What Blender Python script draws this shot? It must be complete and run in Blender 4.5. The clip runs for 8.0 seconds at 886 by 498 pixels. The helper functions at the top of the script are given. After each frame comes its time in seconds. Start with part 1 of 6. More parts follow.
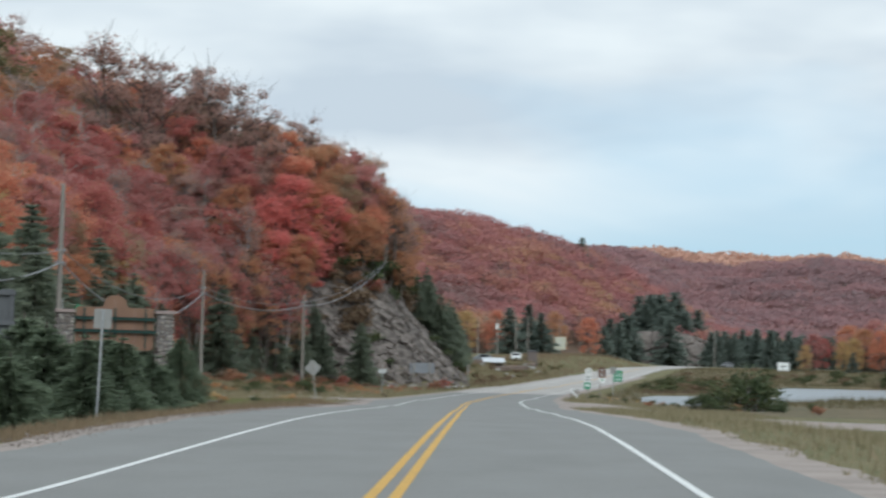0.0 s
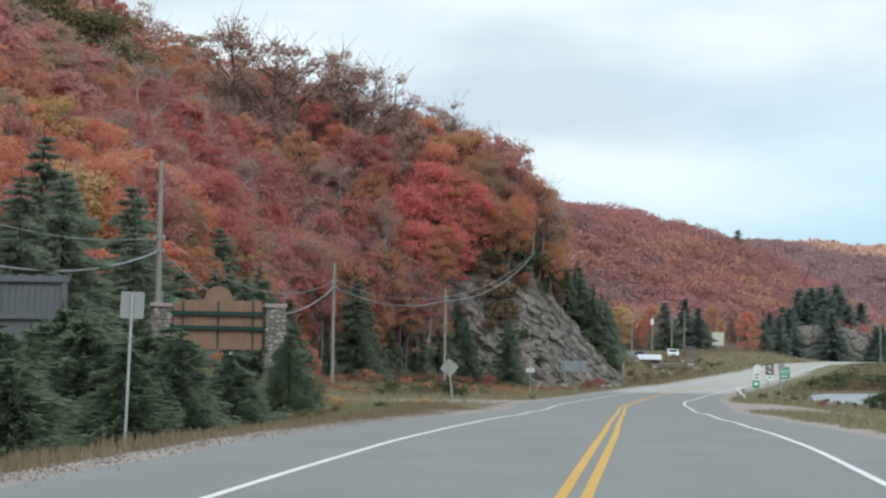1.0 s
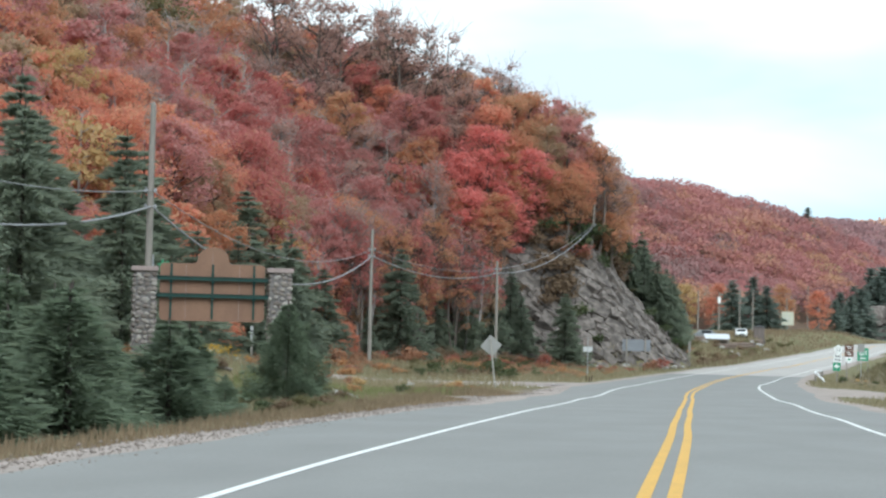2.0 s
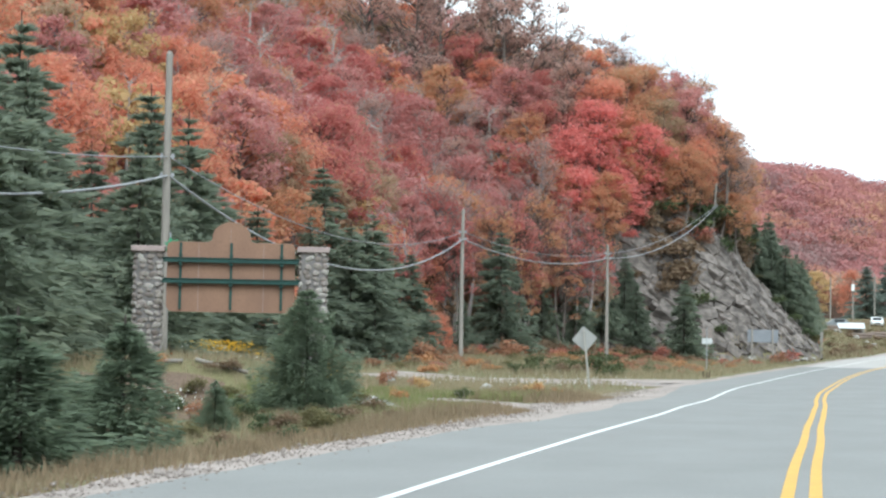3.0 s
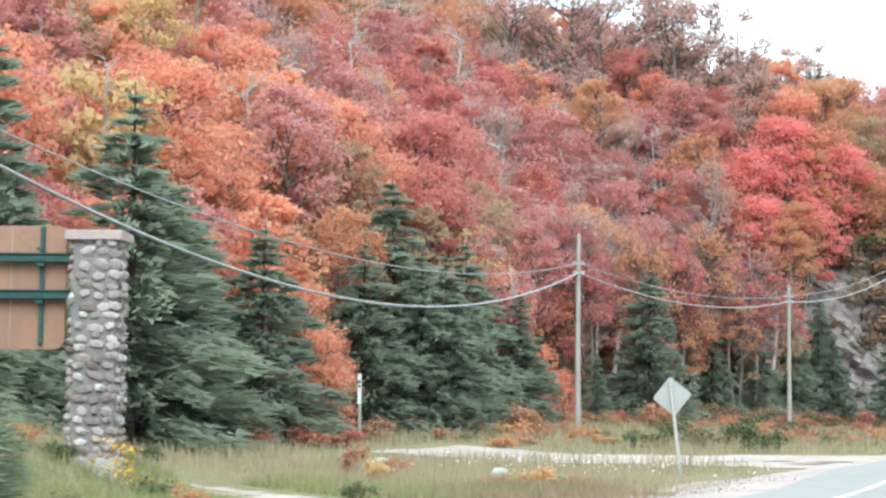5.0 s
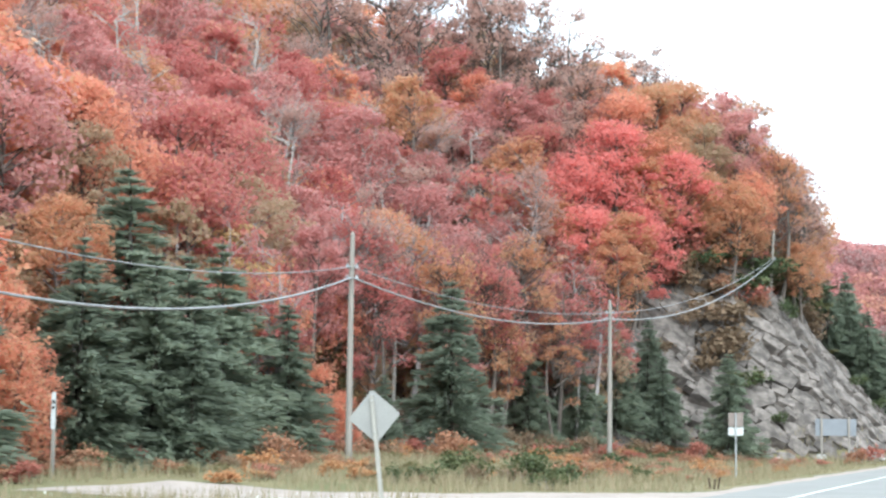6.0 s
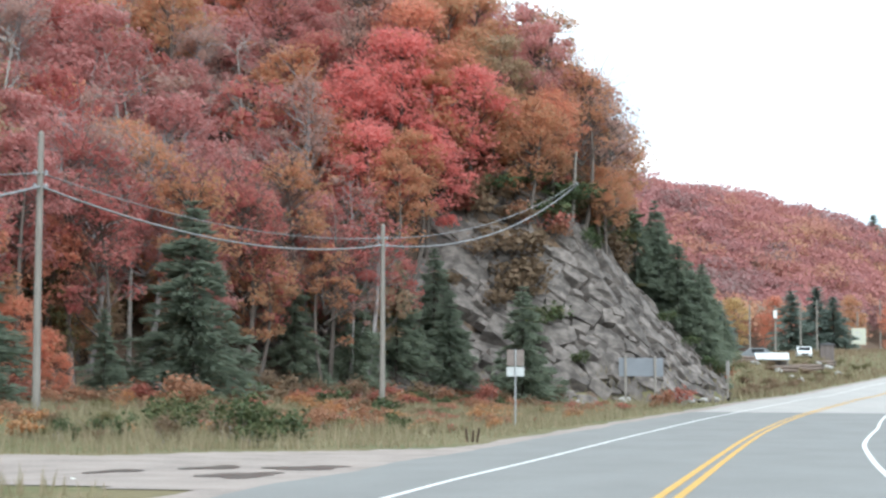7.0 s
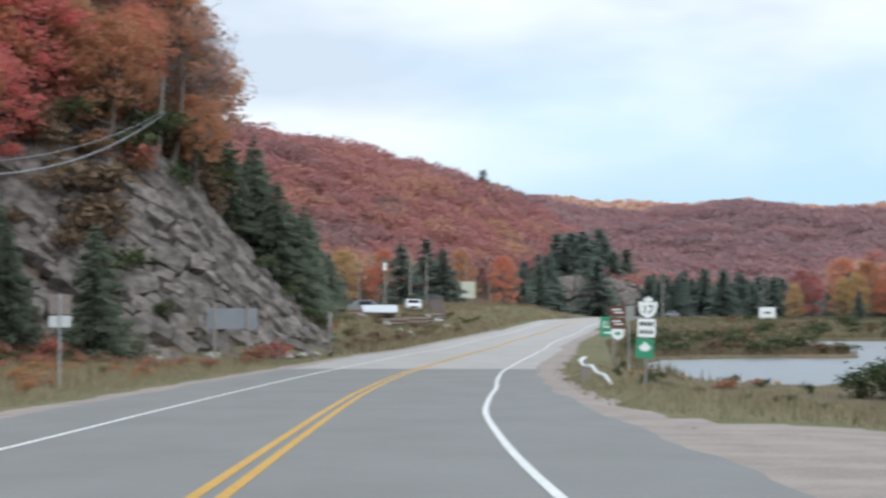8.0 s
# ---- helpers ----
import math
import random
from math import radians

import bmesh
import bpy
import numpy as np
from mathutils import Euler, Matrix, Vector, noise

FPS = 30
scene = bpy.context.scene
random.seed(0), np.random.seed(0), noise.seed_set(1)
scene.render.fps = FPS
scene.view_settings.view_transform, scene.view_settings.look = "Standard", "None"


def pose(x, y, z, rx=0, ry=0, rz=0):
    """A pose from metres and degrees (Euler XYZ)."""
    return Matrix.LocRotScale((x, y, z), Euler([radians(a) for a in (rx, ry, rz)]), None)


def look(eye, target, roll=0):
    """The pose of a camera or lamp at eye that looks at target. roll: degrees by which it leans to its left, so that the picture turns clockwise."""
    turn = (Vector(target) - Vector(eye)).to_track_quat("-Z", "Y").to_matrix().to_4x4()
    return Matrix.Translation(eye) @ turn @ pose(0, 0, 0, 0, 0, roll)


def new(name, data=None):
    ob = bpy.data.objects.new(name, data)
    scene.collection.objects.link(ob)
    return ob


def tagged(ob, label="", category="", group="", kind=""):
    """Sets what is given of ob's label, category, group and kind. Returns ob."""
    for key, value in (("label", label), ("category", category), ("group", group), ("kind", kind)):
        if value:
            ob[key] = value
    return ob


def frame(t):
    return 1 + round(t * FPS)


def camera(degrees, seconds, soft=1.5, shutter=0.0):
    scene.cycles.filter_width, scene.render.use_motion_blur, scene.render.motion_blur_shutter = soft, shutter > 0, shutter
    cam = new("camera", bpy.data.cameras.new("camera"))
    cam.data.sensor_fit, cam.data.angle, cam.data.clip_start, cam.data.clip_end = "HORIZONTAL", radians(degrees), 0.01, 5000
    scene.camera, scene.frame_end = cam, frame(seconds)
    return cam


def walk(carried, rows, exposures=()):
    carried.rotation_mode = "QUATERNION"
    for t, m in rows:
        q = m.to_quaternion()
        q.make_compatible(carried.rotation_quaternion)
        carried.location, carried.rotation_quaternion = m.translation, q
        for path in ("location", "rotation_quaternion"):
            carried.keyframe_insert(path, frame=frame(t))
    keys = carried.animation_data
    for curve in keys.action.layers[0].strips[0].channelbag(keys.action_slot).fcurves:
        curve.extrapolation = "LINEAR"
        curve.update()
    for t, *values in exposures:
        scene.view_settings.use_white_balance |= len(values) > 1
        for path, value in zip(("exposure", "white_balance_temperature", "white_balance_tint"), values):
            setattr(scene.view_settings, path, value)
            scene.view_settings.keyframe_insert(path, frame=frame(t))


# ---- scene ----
def aim(x, y, z, turn, tilt, lean):
    """A camera pose: degrees turned to the left of north, tilted up, leaning left."""
    return pose(x, y, z, 90 + tilt, 0, turn) @ pose(0, 0, 0, 0, 0, lean)


cam = camera(27.14, 8.0, soft=2.4, shutter=0.15)
PATH = [
    (0.0, aim(0.00, 0.00, 1.270, 4.34, 4.05, 1.35)),
    (0.1, aim(-0.10, 1.31, 1.260, 6.00, 3.84, 1.50)),
    (0.2, aim(-0.20, 2.62, 1.248, 6.72, 3.60, 2.12)),
    (0.5, aim(-0.49, 6.55, 1.245, 7.52, 3.60, 1.45)),
    (1.0, aim(-1.00, 12.93, 1.385, 9.06, 3.91, 0.83)),
    (1.2, aim(-1.21, 15.47, 1.379, 9.68, 3.44, -0.30)),
    (2.3, aim(-2.12, 29.33, 1.53, 11.46, 3.09, 1.77)),
    (2.5, aim(-2.27, 31.92, 1.60, 12.02, 3.00, 1.38)),
    (3.0, aim(-2.61, 38.44, 1.625, 15.06, 2.83, 0.99)),
    (3.5, aim(-2.96, 44.99, 1.575, 16.24, 3.56, 0.22)),
    (4.0, aim(-3.18, 51.69, 1.473, 19.31, 4.39, -0.28)),
    (4.2, aim(-3.28, 54.40, 1.453, 21.23, 4.51, -0.49)),
    (5.3, aim(-3.61, 68.48, 1.433, 22.43, 5.16, 0.65)),
    (5.5, aim(-3.70, 71.17, 1.421, 20.61, 5.64, 0.16)),
    (6.0, aim(-3.95, 77.93, 1.342, 18.23, 5.91, 0.71)),
    (6.5, aim(-4.25, 84.75, 1.310, 15.27, 5.79, 0.02)),
    (7.0, aim(-4.38, 91.52, 1.319, 12.81, 4.24, 0.14)),
    (7.5, aim(-4.53, 97.93, 1.324, 9.20, 2.99, 0.71)),
    (7.8, aim(-4.55, 101.73, 1.304, 5.59, 2.85, 0.50)),
    (8.0, aim(-4.67, 104.26, 1.225, 0.78, 2.86, -0.10)),
]
EXPOSURES = [(0.0, 0.07, 5900, 2.5), (0.5, 0.03, 5900, 2), (1.0, 0.25, 5860, 1), (2.5, 0.77, 5800, 0), (3.5, 1.22, 5800, -0.5), (4.2, 1.40, 5780, -0.5), (5.5, 1.71, 5760, 0), (6.0, 1.57, 5760, 0.5), (6.5, 1.30, 5680, 0), (7.0, 1.00, 5740, 1.5), (7.5, 0.63, 5800, 4), (8.0, 0.31, 5840, 6)]
walk(cam, PATH, EXPOSURES)
# ---- end of path ----
# ---- world and light ----
world = bpy.data.worlds.new("overcast_sky")
scene.world = world
world.use_nodes = True
wn, wl = world.node_tree.nodes, world.node_tree.links
wn.clear()
w_out = wn.new("ShaderNodeOutputWorld")
w_bg = wn.new("ShaderNodeBackground")
w_sky = wn.new("ShaderNodeTexSky")
w_sky.sky_type = "NISHITA"
w_sky.sun_disc = False
w_sky.sun_elevation = radians(38)
w_sky.sun_rotation = radians(159)
w_sky.air_density, w_sky.dust_density = 1.0, 2.0
w_coord = wn.new("ShaderNodeTexCoord")
w_map = wn.new("ShaderNodeMapping")
w_map.inputs["Scale"].default_value = (1.5, 1.5, 5.0)
w_noise = wn.new("ShaderNodeTexNoise")
w_noise.inputs["Scale"].default_value = 1.3
w_noise.inputs["Detail"].default_value = 5.0
w_noise.inputs["Roughness"].default_value = 0.5
w_noise.inputs["Distortion"].default_value = 0.5
w_sep = wn.new("ShaderNodeSeparateXYZ")
w_deck = wn.new("ShaderNodeMapRange")
w_deck.inputs["From Min"].default_value, w_deck.inputs["From Max"].default_value = 0.05, 0.21
w_deck.inputs["To Min"].default_value, w_deck.inputs["To Max"].default_value = -0.18, 0.20
w_sum = wn.new("ShaderNodeMath")
w_ramp = wn.new("ShaderNodeValToRGB")
w_ramp.color_ramp.elements[0].position, w_ramp.color_ramp.elements[0].color = 0.40, (0.05, 0.05, 0.05, 1)
w_ramp.color_ramp.elements[1].position, w_ramp.color_ramp.elements[1].color = 0.60, (1, 1, 1, 1)
w_noise2 = wn.new("ShaderNodeTexNoise")
w_noise2.inputs["Scale"].default_value = 2.6
w_noise2.inputs["Detail"].default_value = 4.0
w_ramp2 = wn.new("ShaderNodeValToRGB")
w_ramp2.color_ramp.elements[0].position, w_ramp2.color_ramp.elements[0].color = 0.38, (0.76, 0.80, 0.86, 1)
w_ramp2.color_ramp.elements[1].position, w_ramp2.color_ramp.elements[1].color = 0.58, (1.06, 1.06, 1.06, 1)
w_gain = wn.new("ShaderNodeVectorMath")
w_gain.operation = "SCALE"
w_gain.inputs["Scale"].default_value = 0.12
w_haze = wn.new("ShaderNodeMix")
w_haze.data_type = "RGBA"
w_haze.inputs["Factor"].default_value = 0.65
w_haze.inputs["B"].default_value = (0.74, 0.96, 1.13, 1)
w_mix = wn.new("ShaderNodeMix")
w_mix.data_type = "RGBA"
wl.new(w_coord.outputs["Generated"], w_sep.inputs[0])
wl.new(w_sep.outputs["Z"], w_deck.inputs["Value"])
wl.new(w_coord.outputs["Generated"], w_map.inputs["Vector"])
wl.new(w_map.outputs["Vector"], w_noise.inputs["Vector"])
wl.new(w_map.outputs["Vector"], w_noise2.inputs["Vector"])
wl.new(w_noise.outputs["Fac"], w_sum.inputs[0])
wl.new(w_deck.outputs["Result"], w_sum.inputs[1])
wl.new(w_sum.outputs["Value"], w_ramp.inputs["Fac"])
wl.new(w_noise2.outputs["Fac"], w_ramp2.inputs["Fac"])
wl.new(w_sky.outputs["Color"], w_gain.inputs[0])
wl.new(w_ramp.outputs["Color"], w_mix.inputs["Factor"])
wl.new(w_gain.outputs["Vector"], w_haze.inputs["A"])
wl.new(w_haze.outputs["Result"], w_mix.inputs["A"])
wl.new(w_ramp2.outputs["Color"], w_mix.inputs["B"])
wl.new(w_mix.outputs["Result"], w_bg.inputs["Color"])
w_bg.inputs["Strength"].default_value = 0.80
wl.new(w_bg.outputs["Background"], w_out.inputs["Surface"])

sun = new("sun", bpy.data.lights.new("sun", "SUN"))
sun.data.energy, sun.data.angle, sun.data.color = 1.75, radians(40), (1.0, 0.98, 0.95)
sun.matrix_world = look((34, -50, 78), (0, 40, 0))


# ---- materials ----
def nodes_of(name):
    m = bpy.data.materials.new(name)
    m.use_nodes = True
    return m, m.node_tree.nodes, m.node_tree.links, m.node_tree.nodes["Principled BSDF"]


def plain(name, c1, c2=None, scale=3.0, rough=0.7, metal=0.0, bump=0.0, fine=40.0, c3=None, stretch=(1, 1, 1), spread=(0.35, 0.65)):
    """A surface with large patches from c1 to c2, fine grain towards c3, and relief."""
    m, n, l, b = nodes_of(name)
    c2 = c2 or tuple(v * 0.75 for v in c1)
    c3 = c3 or tuple(v * 0.7 for v in c2)
    co = n.new("ShaderNodeTexCoord")
    mp = n.new("ShaderNodeMapping")
    mp.inputs["Scale"].default_value = stretch
    l.new(co.outputs["Object"], mp.inputs["Vector"])
    a = n.new("ShaderNodeTexNoise")
    a.inputs["Scale"].default_value, a.inputs["Detail"].default_value = scale, 6
    l.new(mp.outputs["Vector"], a.inputs["Vector"])
    r = n.new("ShaderNodeValToRGB")
    r.color_ramp.elements[0].position, r.color_ramp.elements[0].color = spread[0], (*c1, 1)
    r.color_ramp.elements[1].position, r.color_ramp.elements[1].color = spread[1], (*c2, 1)
    l.new(a.outputs["Fac"], r.inputs["Fac"])
    f = n.new("ShaderNodeTexNoise")
    f.inputs["Scale"].default_value, f.inputs["Detail"].default_value = fine, 3
    l.new(mp.outputs["Vector"], f.inputs["Vector"])
    fr = n.new("ShaderNodeValToRGB")
    fr.color_ramp.elements[0].position, fr.color_ramp.elements[0].color = 0.45, (0, 0, 0, 1)
    fr.color_ramp.elements[1].position, fr.color_ramp.elements[1].color = 0.75, (0.7, 0.7, 0.7, 1)
    l.new(f.outputs["Fac"], fr.inputs["Fac"])
    x = n.new("ShaderNodeMix")
    x.data_type = "RGBA"
    l.new(fr.outputs["Color"], x.inputs["Factor"])
    l.new(r.outputs["Color"], x.inputs["A"])
    x.inputs["B"].default_value = (*c3, 1)
    l.new(x.outputs["Result"], b.inputs["Base Color"])
    b.inputs["Roughness"].default_value, b.inputs["Metallic"].default_value = rough, metal
    b.inputs["Specular IOR Level"].default_value = 0.3
    if bump:
        k = n.new("ShaderNodeBump")
        k.inputs["Strength"].default_value, k.inputs["Distance"].default_value = 0.6, bump
        l.new(f.outputs["Fac"], k.inputs["Height"])
        l.new(k.outputs["Normal"], b.inputs["Normal"])
    return m


def foliage(name, stops, glow=0.3, tint=False):
    """Leaves: each leaf takes its own shade between the stops; some light comes through. tint: a tree's own number picks the stop."""
    m, n, l, b = nodes_of(name)
    g = n.new("ShaderNodeNewGeometry")
    r = n.new("ShaderNodeValToRGB")
    while len(r.color_ramp.elements) < len(stops):
        r.color_ramp.elements.new(0.5)
    for i, c in enumerate(stops):
        r.color_ramp.elements[i].position = i / max(1, len(stops) - 1)
        r.color_ramp.elements[i].color = (*c, 1)
    if tint:
        at = n.new("ShaderNodeAttribute")
        at.attribute_name = "tint"
        ma = n.new("ShaderNodeMath")
        ma.operation = "MULTIPLY_ADD"
        l.new(g.outputs["Random Per Island"], ma.inputs[0])
        ma.inputs[1].default_value = 0.10
        l.new(at.outputs["Fac"], ma.inputs[2])
        l.new(ma.outputs["Value"], r.inputs["Fac"])
    else:
        ob = n.new("ShaderNodeObjectInfo")
        ma = n.new("ShaderNodeMath")
        ma.operation = "MULTIPLY_ADD"
        l.new(ob.outputs["Random"], ma.inputs[0])
        ma.inputs[1].default_value = 0.4
        mb = n.new("ShaderNodeMath")
        mb.operation = "MULTIPLY"
        l.new(g.outputs["Random Per Island"], mb.inputs[0])
        mb.inputs[1].default_value = 0.6
        l.new(mb.outputs["Value"], ma.inputs[2])
        l.new(ma.outputs["Value"], r.inputs["Fac"])
    l.new(r.outputs["Color"], b.inputs["Base Color"])
    b.inputs["Roughness"].default_value = 0.65
    b.inputs["Specular IOR Level"].default_value = 0.2
    tr = n.new("ShaderNodeBsdfTranslucent")
    l.new(r.outputs["Color"], tr.inputs["Color"])
    mx = n.new("ShaderNodeMixShader")
    mx.inputs["Fac"].default_value = glow
    l.new(b.outputs["BSDF"], mx.inputs[1])
    l.new(tr.outputs["BSDF"], mx.inputs[2])
    l.new(mx.outputs["Shader"], n["Material Output"].inputs["Surface"])
    return m


M_ASPHALT = plain("asphalt", (0.205, 0.202, 0.194), (0.238, 0.235, 0.226), 0.6, 0.85, bump=0.006, fine=45, c3=(0.178, 0.176, 0.170), stretch=(1, 0.5, 1), spread=(0.3, 0.7))
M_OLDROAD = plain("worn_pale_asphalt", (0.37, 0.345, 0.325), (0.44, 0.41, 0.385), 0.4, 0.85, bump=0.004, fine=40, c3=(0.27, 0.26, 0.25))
M_GRAVEL = plain("gravel", (0.34, 0.285, 0.255), (0.25, 0.21, 0.188), 0.8, 0.95, bump=0.012, fine=14, c3=(0.39, 0.34, 0.305))
M_LOOSE = plain("loose_gravel_stone", (0.26, 0.217, 0.195), (0.19, 0.16, 0.143), 2.0, 0.95, fine=20, c3=(0.29, 0.25, 0.225))
M_WHITE = plain("white_road_paint", (0.78, 0.78, 0.76), (0.66, 0.66, 0.64), 3, 0.6, fine=25, c3=(0.5, 0.5, 0.49))
M_YELLOW = plain("yellow_road_paint", (0.62, 0.35, 0.05), (0.54, 0.31, 0.05), 2, 0.6, fine=25, c3=(0.40, 0.25, 0.07))
M_GRASS = plain("dry_grass_ground", (0.17, 0.14, 0.075), (0.10, 0.11, 0.045), 0.25, 0.95, bump=0.08, fine=5, c3=(0.23, 0.19, 0.10))
M_WOOD = plain("weathered_pole_wood", (0.30, 0.27, 0.24), (0.20, 0.18, 0.16), 3, 0.85, bump=0.01, fine=30, stretch=(8, 8, 0.4))
M_GREYWOOD = plain("grey_weathered_board", (0.095, 0.098, 0.105), (0.125, 0.128, 0.135), 2, 0.85, bump=0.005, fine=30, stretch=(8, 8, 0.5))
M_BARK = plain("bark", (0.17, 0.14, 0.12), (0.10, 0.085, 0.075), 4, 0.9, bump=0.02, fine=20, stretch=(3, 3, 0.6))
M_SPRUCEBARK = plain("spruce_bark", (0.075, 0.062, 0.052), (0.05, 0.042, 0.036), 4, 0.95, bump=0.02, fine=20, stretch=(3, 3, 0.6))
M_PALEBARK = plain("pale_bark", (0.42, 0.39, 0.36), (0.28, 0.25, 0.23), 3, 0.85, bump=0.01, fine=15)
M_GREYBARK = plain("grey_twig_bark", (0.36, 0.325, 0.315), (0.27, 0.24, 0.235), 3, 0.9, fine=15)
M_METAL = plain("galvanised_steel", (0.45, 0.46, 0.47), (0.38, 0.39, 0.40), 5, 0.5, 0.6, fine=40)
M_SIGNBACK = plain("bare_aluminium", (0.29, 0.285, 0.272), (0.25, 0.246, 0.238), 2.5, 0.6, 0.1, fine=30, c3=(0.225, 0.222, 0.215))
M_CABLE = plain("cable", (0.33, 0.33, 0.34), (0.24, 0.24, 0.25), 2, 0.6, fine=10)
M_BROWN = plain("brown_painted_board", (0.225, 0.130, 0.086), (0.185, 0.106, 0.072), 0.8, 0.7, fine=12, c3=(0.15, 0.088, 0.06), stretch=(2, 2, 0.8))
M_GREEN = plain("dark_green_steel", (0.016, 0.056, 0.046), (0.011, 0.040, 0.034), 3, 0.55, fine=20)
M_MORTAR = plain("mortar", (0.17, 0.155, 0.15), (0.13, 0.12, 0.115), 4, 0.95, bump=0.01, fine=30)
M_CONCRETE = plain("concrete", (0.33, 0.32, 0.31), (0.27, 0.26, 0.25), 2, 0.9, bump=0.006, fine=30)
M_CAP = plain("cap_stone", (0.33, 0.26, 0.24), (0.26, 0.21, 0.20), 2, 0.85, bump=0.01, fine=20)
M_ROCK = plain("grey_rock", (0.205, 0.176, 0.158), (0.079, 0.067, 0.060), 1.3, 0.9, bump=0.12, fine=3.5, c3=(0.106, 0.091, 0.084), stretch=(1, 1, 1.6), spread=(0.38, 0.62))


def vary(m, low, high):
    """Every piece with the material takes its own brightness between low and high."""
    n, l = m.node_tree.nodes, m.node_tree.links
    b = n["Principled BSDF"]
    src = b.inputs["Base Color"].links[0].from_socket
    ob, mr, sc = n.new("ShaderNodeObjectInfo"), n.new("ShaderNodeMapRange"), n.new("ShaderNodeVectorMath")
    mr.inputs["To Min"].default_value, mr.inputs["To Max"].default_value = low, high
    sc.operation = "SCALE"
    l.new(ob.outputs["Random"], mr.inputs["Value"])
    l.new(src, sc.inputs[0])
    l.new(mr.outputs["Result"], sc.inputs["Scale"])
    l.new(sc.outputs["Vector"], b.inputs["Base Color"])


vary(M_ROCK, 0.76, 1.24)
M_PALEROCK = plain("pale_boulder", (0.43, 0.42, 0.395), (0.29, 0.28, 0.265), 2, 0.9, bump=0.02, fine=14)
RED = foliage("red_leaves", [(0.35, 0.225, 0.19), (0.49, 0.222, 0.205), (0.57, 0.27, 0.25), (0.635, 0.355, 0.335), (0.58, 0.375, 0.285)], 0.7)
SCARLET = foliage("scarlet_leaves", [(0.60, 0.20, 0.17), (0.70, 0.245, 0.22), (0.76, 0.30, 0.27), (0.79, 0.38, 0.34)], 0.7)
CRIMSON = foliage("crimson_leaves", [(0.36, 0.18, 0.13), (0.47, 0.16, 0.145), (0.53, 0.19, 0.175), (0.56, 0.25, 0.215), (0.52, 0.27, 0.18)], 0.7)
ORANGE = foliage("orange_leaves", [(0.44, 0.26, 0.175), (0.64, 0.27, 0.185), (0.70, 0.31, 0.215), (0.69, 0.375, 0.235), (0.59, 0.42, 0.27)], 0.7)
RUST = foliage("rust_leaves", [(0.40, 0.27, 0.15), (0.55, 0.27, 0.165), (0.61, 0.31, 0.19), (0.50, 0.33, 0.185), (0.59, 0.37, 0.26)], 0.7)
GOLD = foliage("gold_leaves", [(0.469, 0.331, 0.157), (0.567, 0.402, 0.199), (0.538, 0.382, 0.226)], 0.55)
OLIVE = foliage("olive_leaves", [(0.329, 0.286, 0.179), (0.427, 0.325, 0.208), (0.504, 0.342, 0.251), (0.453, 0.377, 0.243)], 0.7)
PURPLE = foliage("purple_grey_leaves", [(0.42, 0.28, 0.24), (0.48, 0.31, 0.265), (0.53, 0.36, 0.305), (0.48, 0.28, 0.22)], 0.7)
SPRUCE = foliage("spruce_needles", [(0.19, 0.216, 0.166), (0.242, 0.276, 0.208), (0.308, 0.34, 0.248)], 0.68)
# far needles are greyer and cooler than the near ones: haze in their colour
FARSPRUCE = foliage("distant_hazed_spruce_needles", [(0.175, 0.209, 0.182), (0.213, 0.251, 0.215), (0.250, 0.287, 0.248)], 0.55)
YOUNGSPRUCE = foliage("young_spruce_needles", [(0.145, 0.181, 0.126), (0.195, 0.240, 0.160), (0.260, 0.299, 0.204)], 0.55)
DARKLEAF = foliage("dark_olive_leaves", [(0.10, 0.10, 0.045), (0.16, 0.145, 0.07), (0.22, 0.18, 0.09)], 0.4)
DARKSHRUB = foliage("green_shrub_leaves", [(0.04, 0.06, 0.03), (0.08, 0.10, 0.045), (0.14, 0.13, 0.06)], 0.2)
BROWNSHRUB = foliage("brown_shrub_leaves", [(0.14, 0.10, 0.065), (0.20, 0.14, 0.09), (0.26, 0.17, 0.11)], 0.3)
# maroon leaves paled towards lilac, imitating haze over the next ridge
HAZEWOOD = foliage("far_maroon_hazed_leaves", [(0.32, 0.235, 0.24), (0.37, 0.235, 0.24), (0.42, 0.24, 0.24), (0.41, 0.27, 0.25), (0.33, 0.275, 0.25)], 0.5, tint=True)
# autumn colours with extra blue mixed in to imitate aerial haze
FARWOOD = foliage("distant_hazed_autumn_leaves", [(0.316, 0.228, 0.215), (0.378, 0.206, 0.199), (0.442, 0.206, 0.199), (0.484, 0.228, 0.210), (0.493, 0.262, 0.192), (0.547, 0.324, 0.199), (0.367, 0.300, 0.199), (0.359, 0.273, 0.242)], 0.45, tint=True)
DRYGRASS = foliage("dry_grass_blades", [(0.16, 0.15, 0.08), (0.235, 0.205, 0.12), (0.31, 0.26, 0.17), (0.29, 0.195, 0.13)], 0.3)
GREENGRASS = foliage("green_grass_blades", [(0.13, 0.155, 0.055), (0.19, 0.21, 0.08), (0.26, 0.255, 0.12)], 0.3)
RUSTSHRUB = foliage("rust_shrub_leaves", [(0.27, 0.135, 0.085), (0.35, 0.18, 0.11), (0.41, 0.235, 0.145)], 0.35)
ORANGESHRUB = foliage("orange_shrub_leaves", [(0.36, 0.165, 0.08), (0.44, 0.215, 0.10), (0.46, 0.27, 0.14)], 0.35)
REDSHRUB = foliage("red_shrub_leaves", [(0.28, 0.095, 0.075), (0.36, 0.13, 0.10), (0.42, 0.19, 0.14)], 0.35)
SEDGE = foliage("marsh_sedge_blades", [(0.11, 0.10, 0.05), (0.17, 0.14, 0.08), (0.23, 0.17, 0.105)], 0.25)
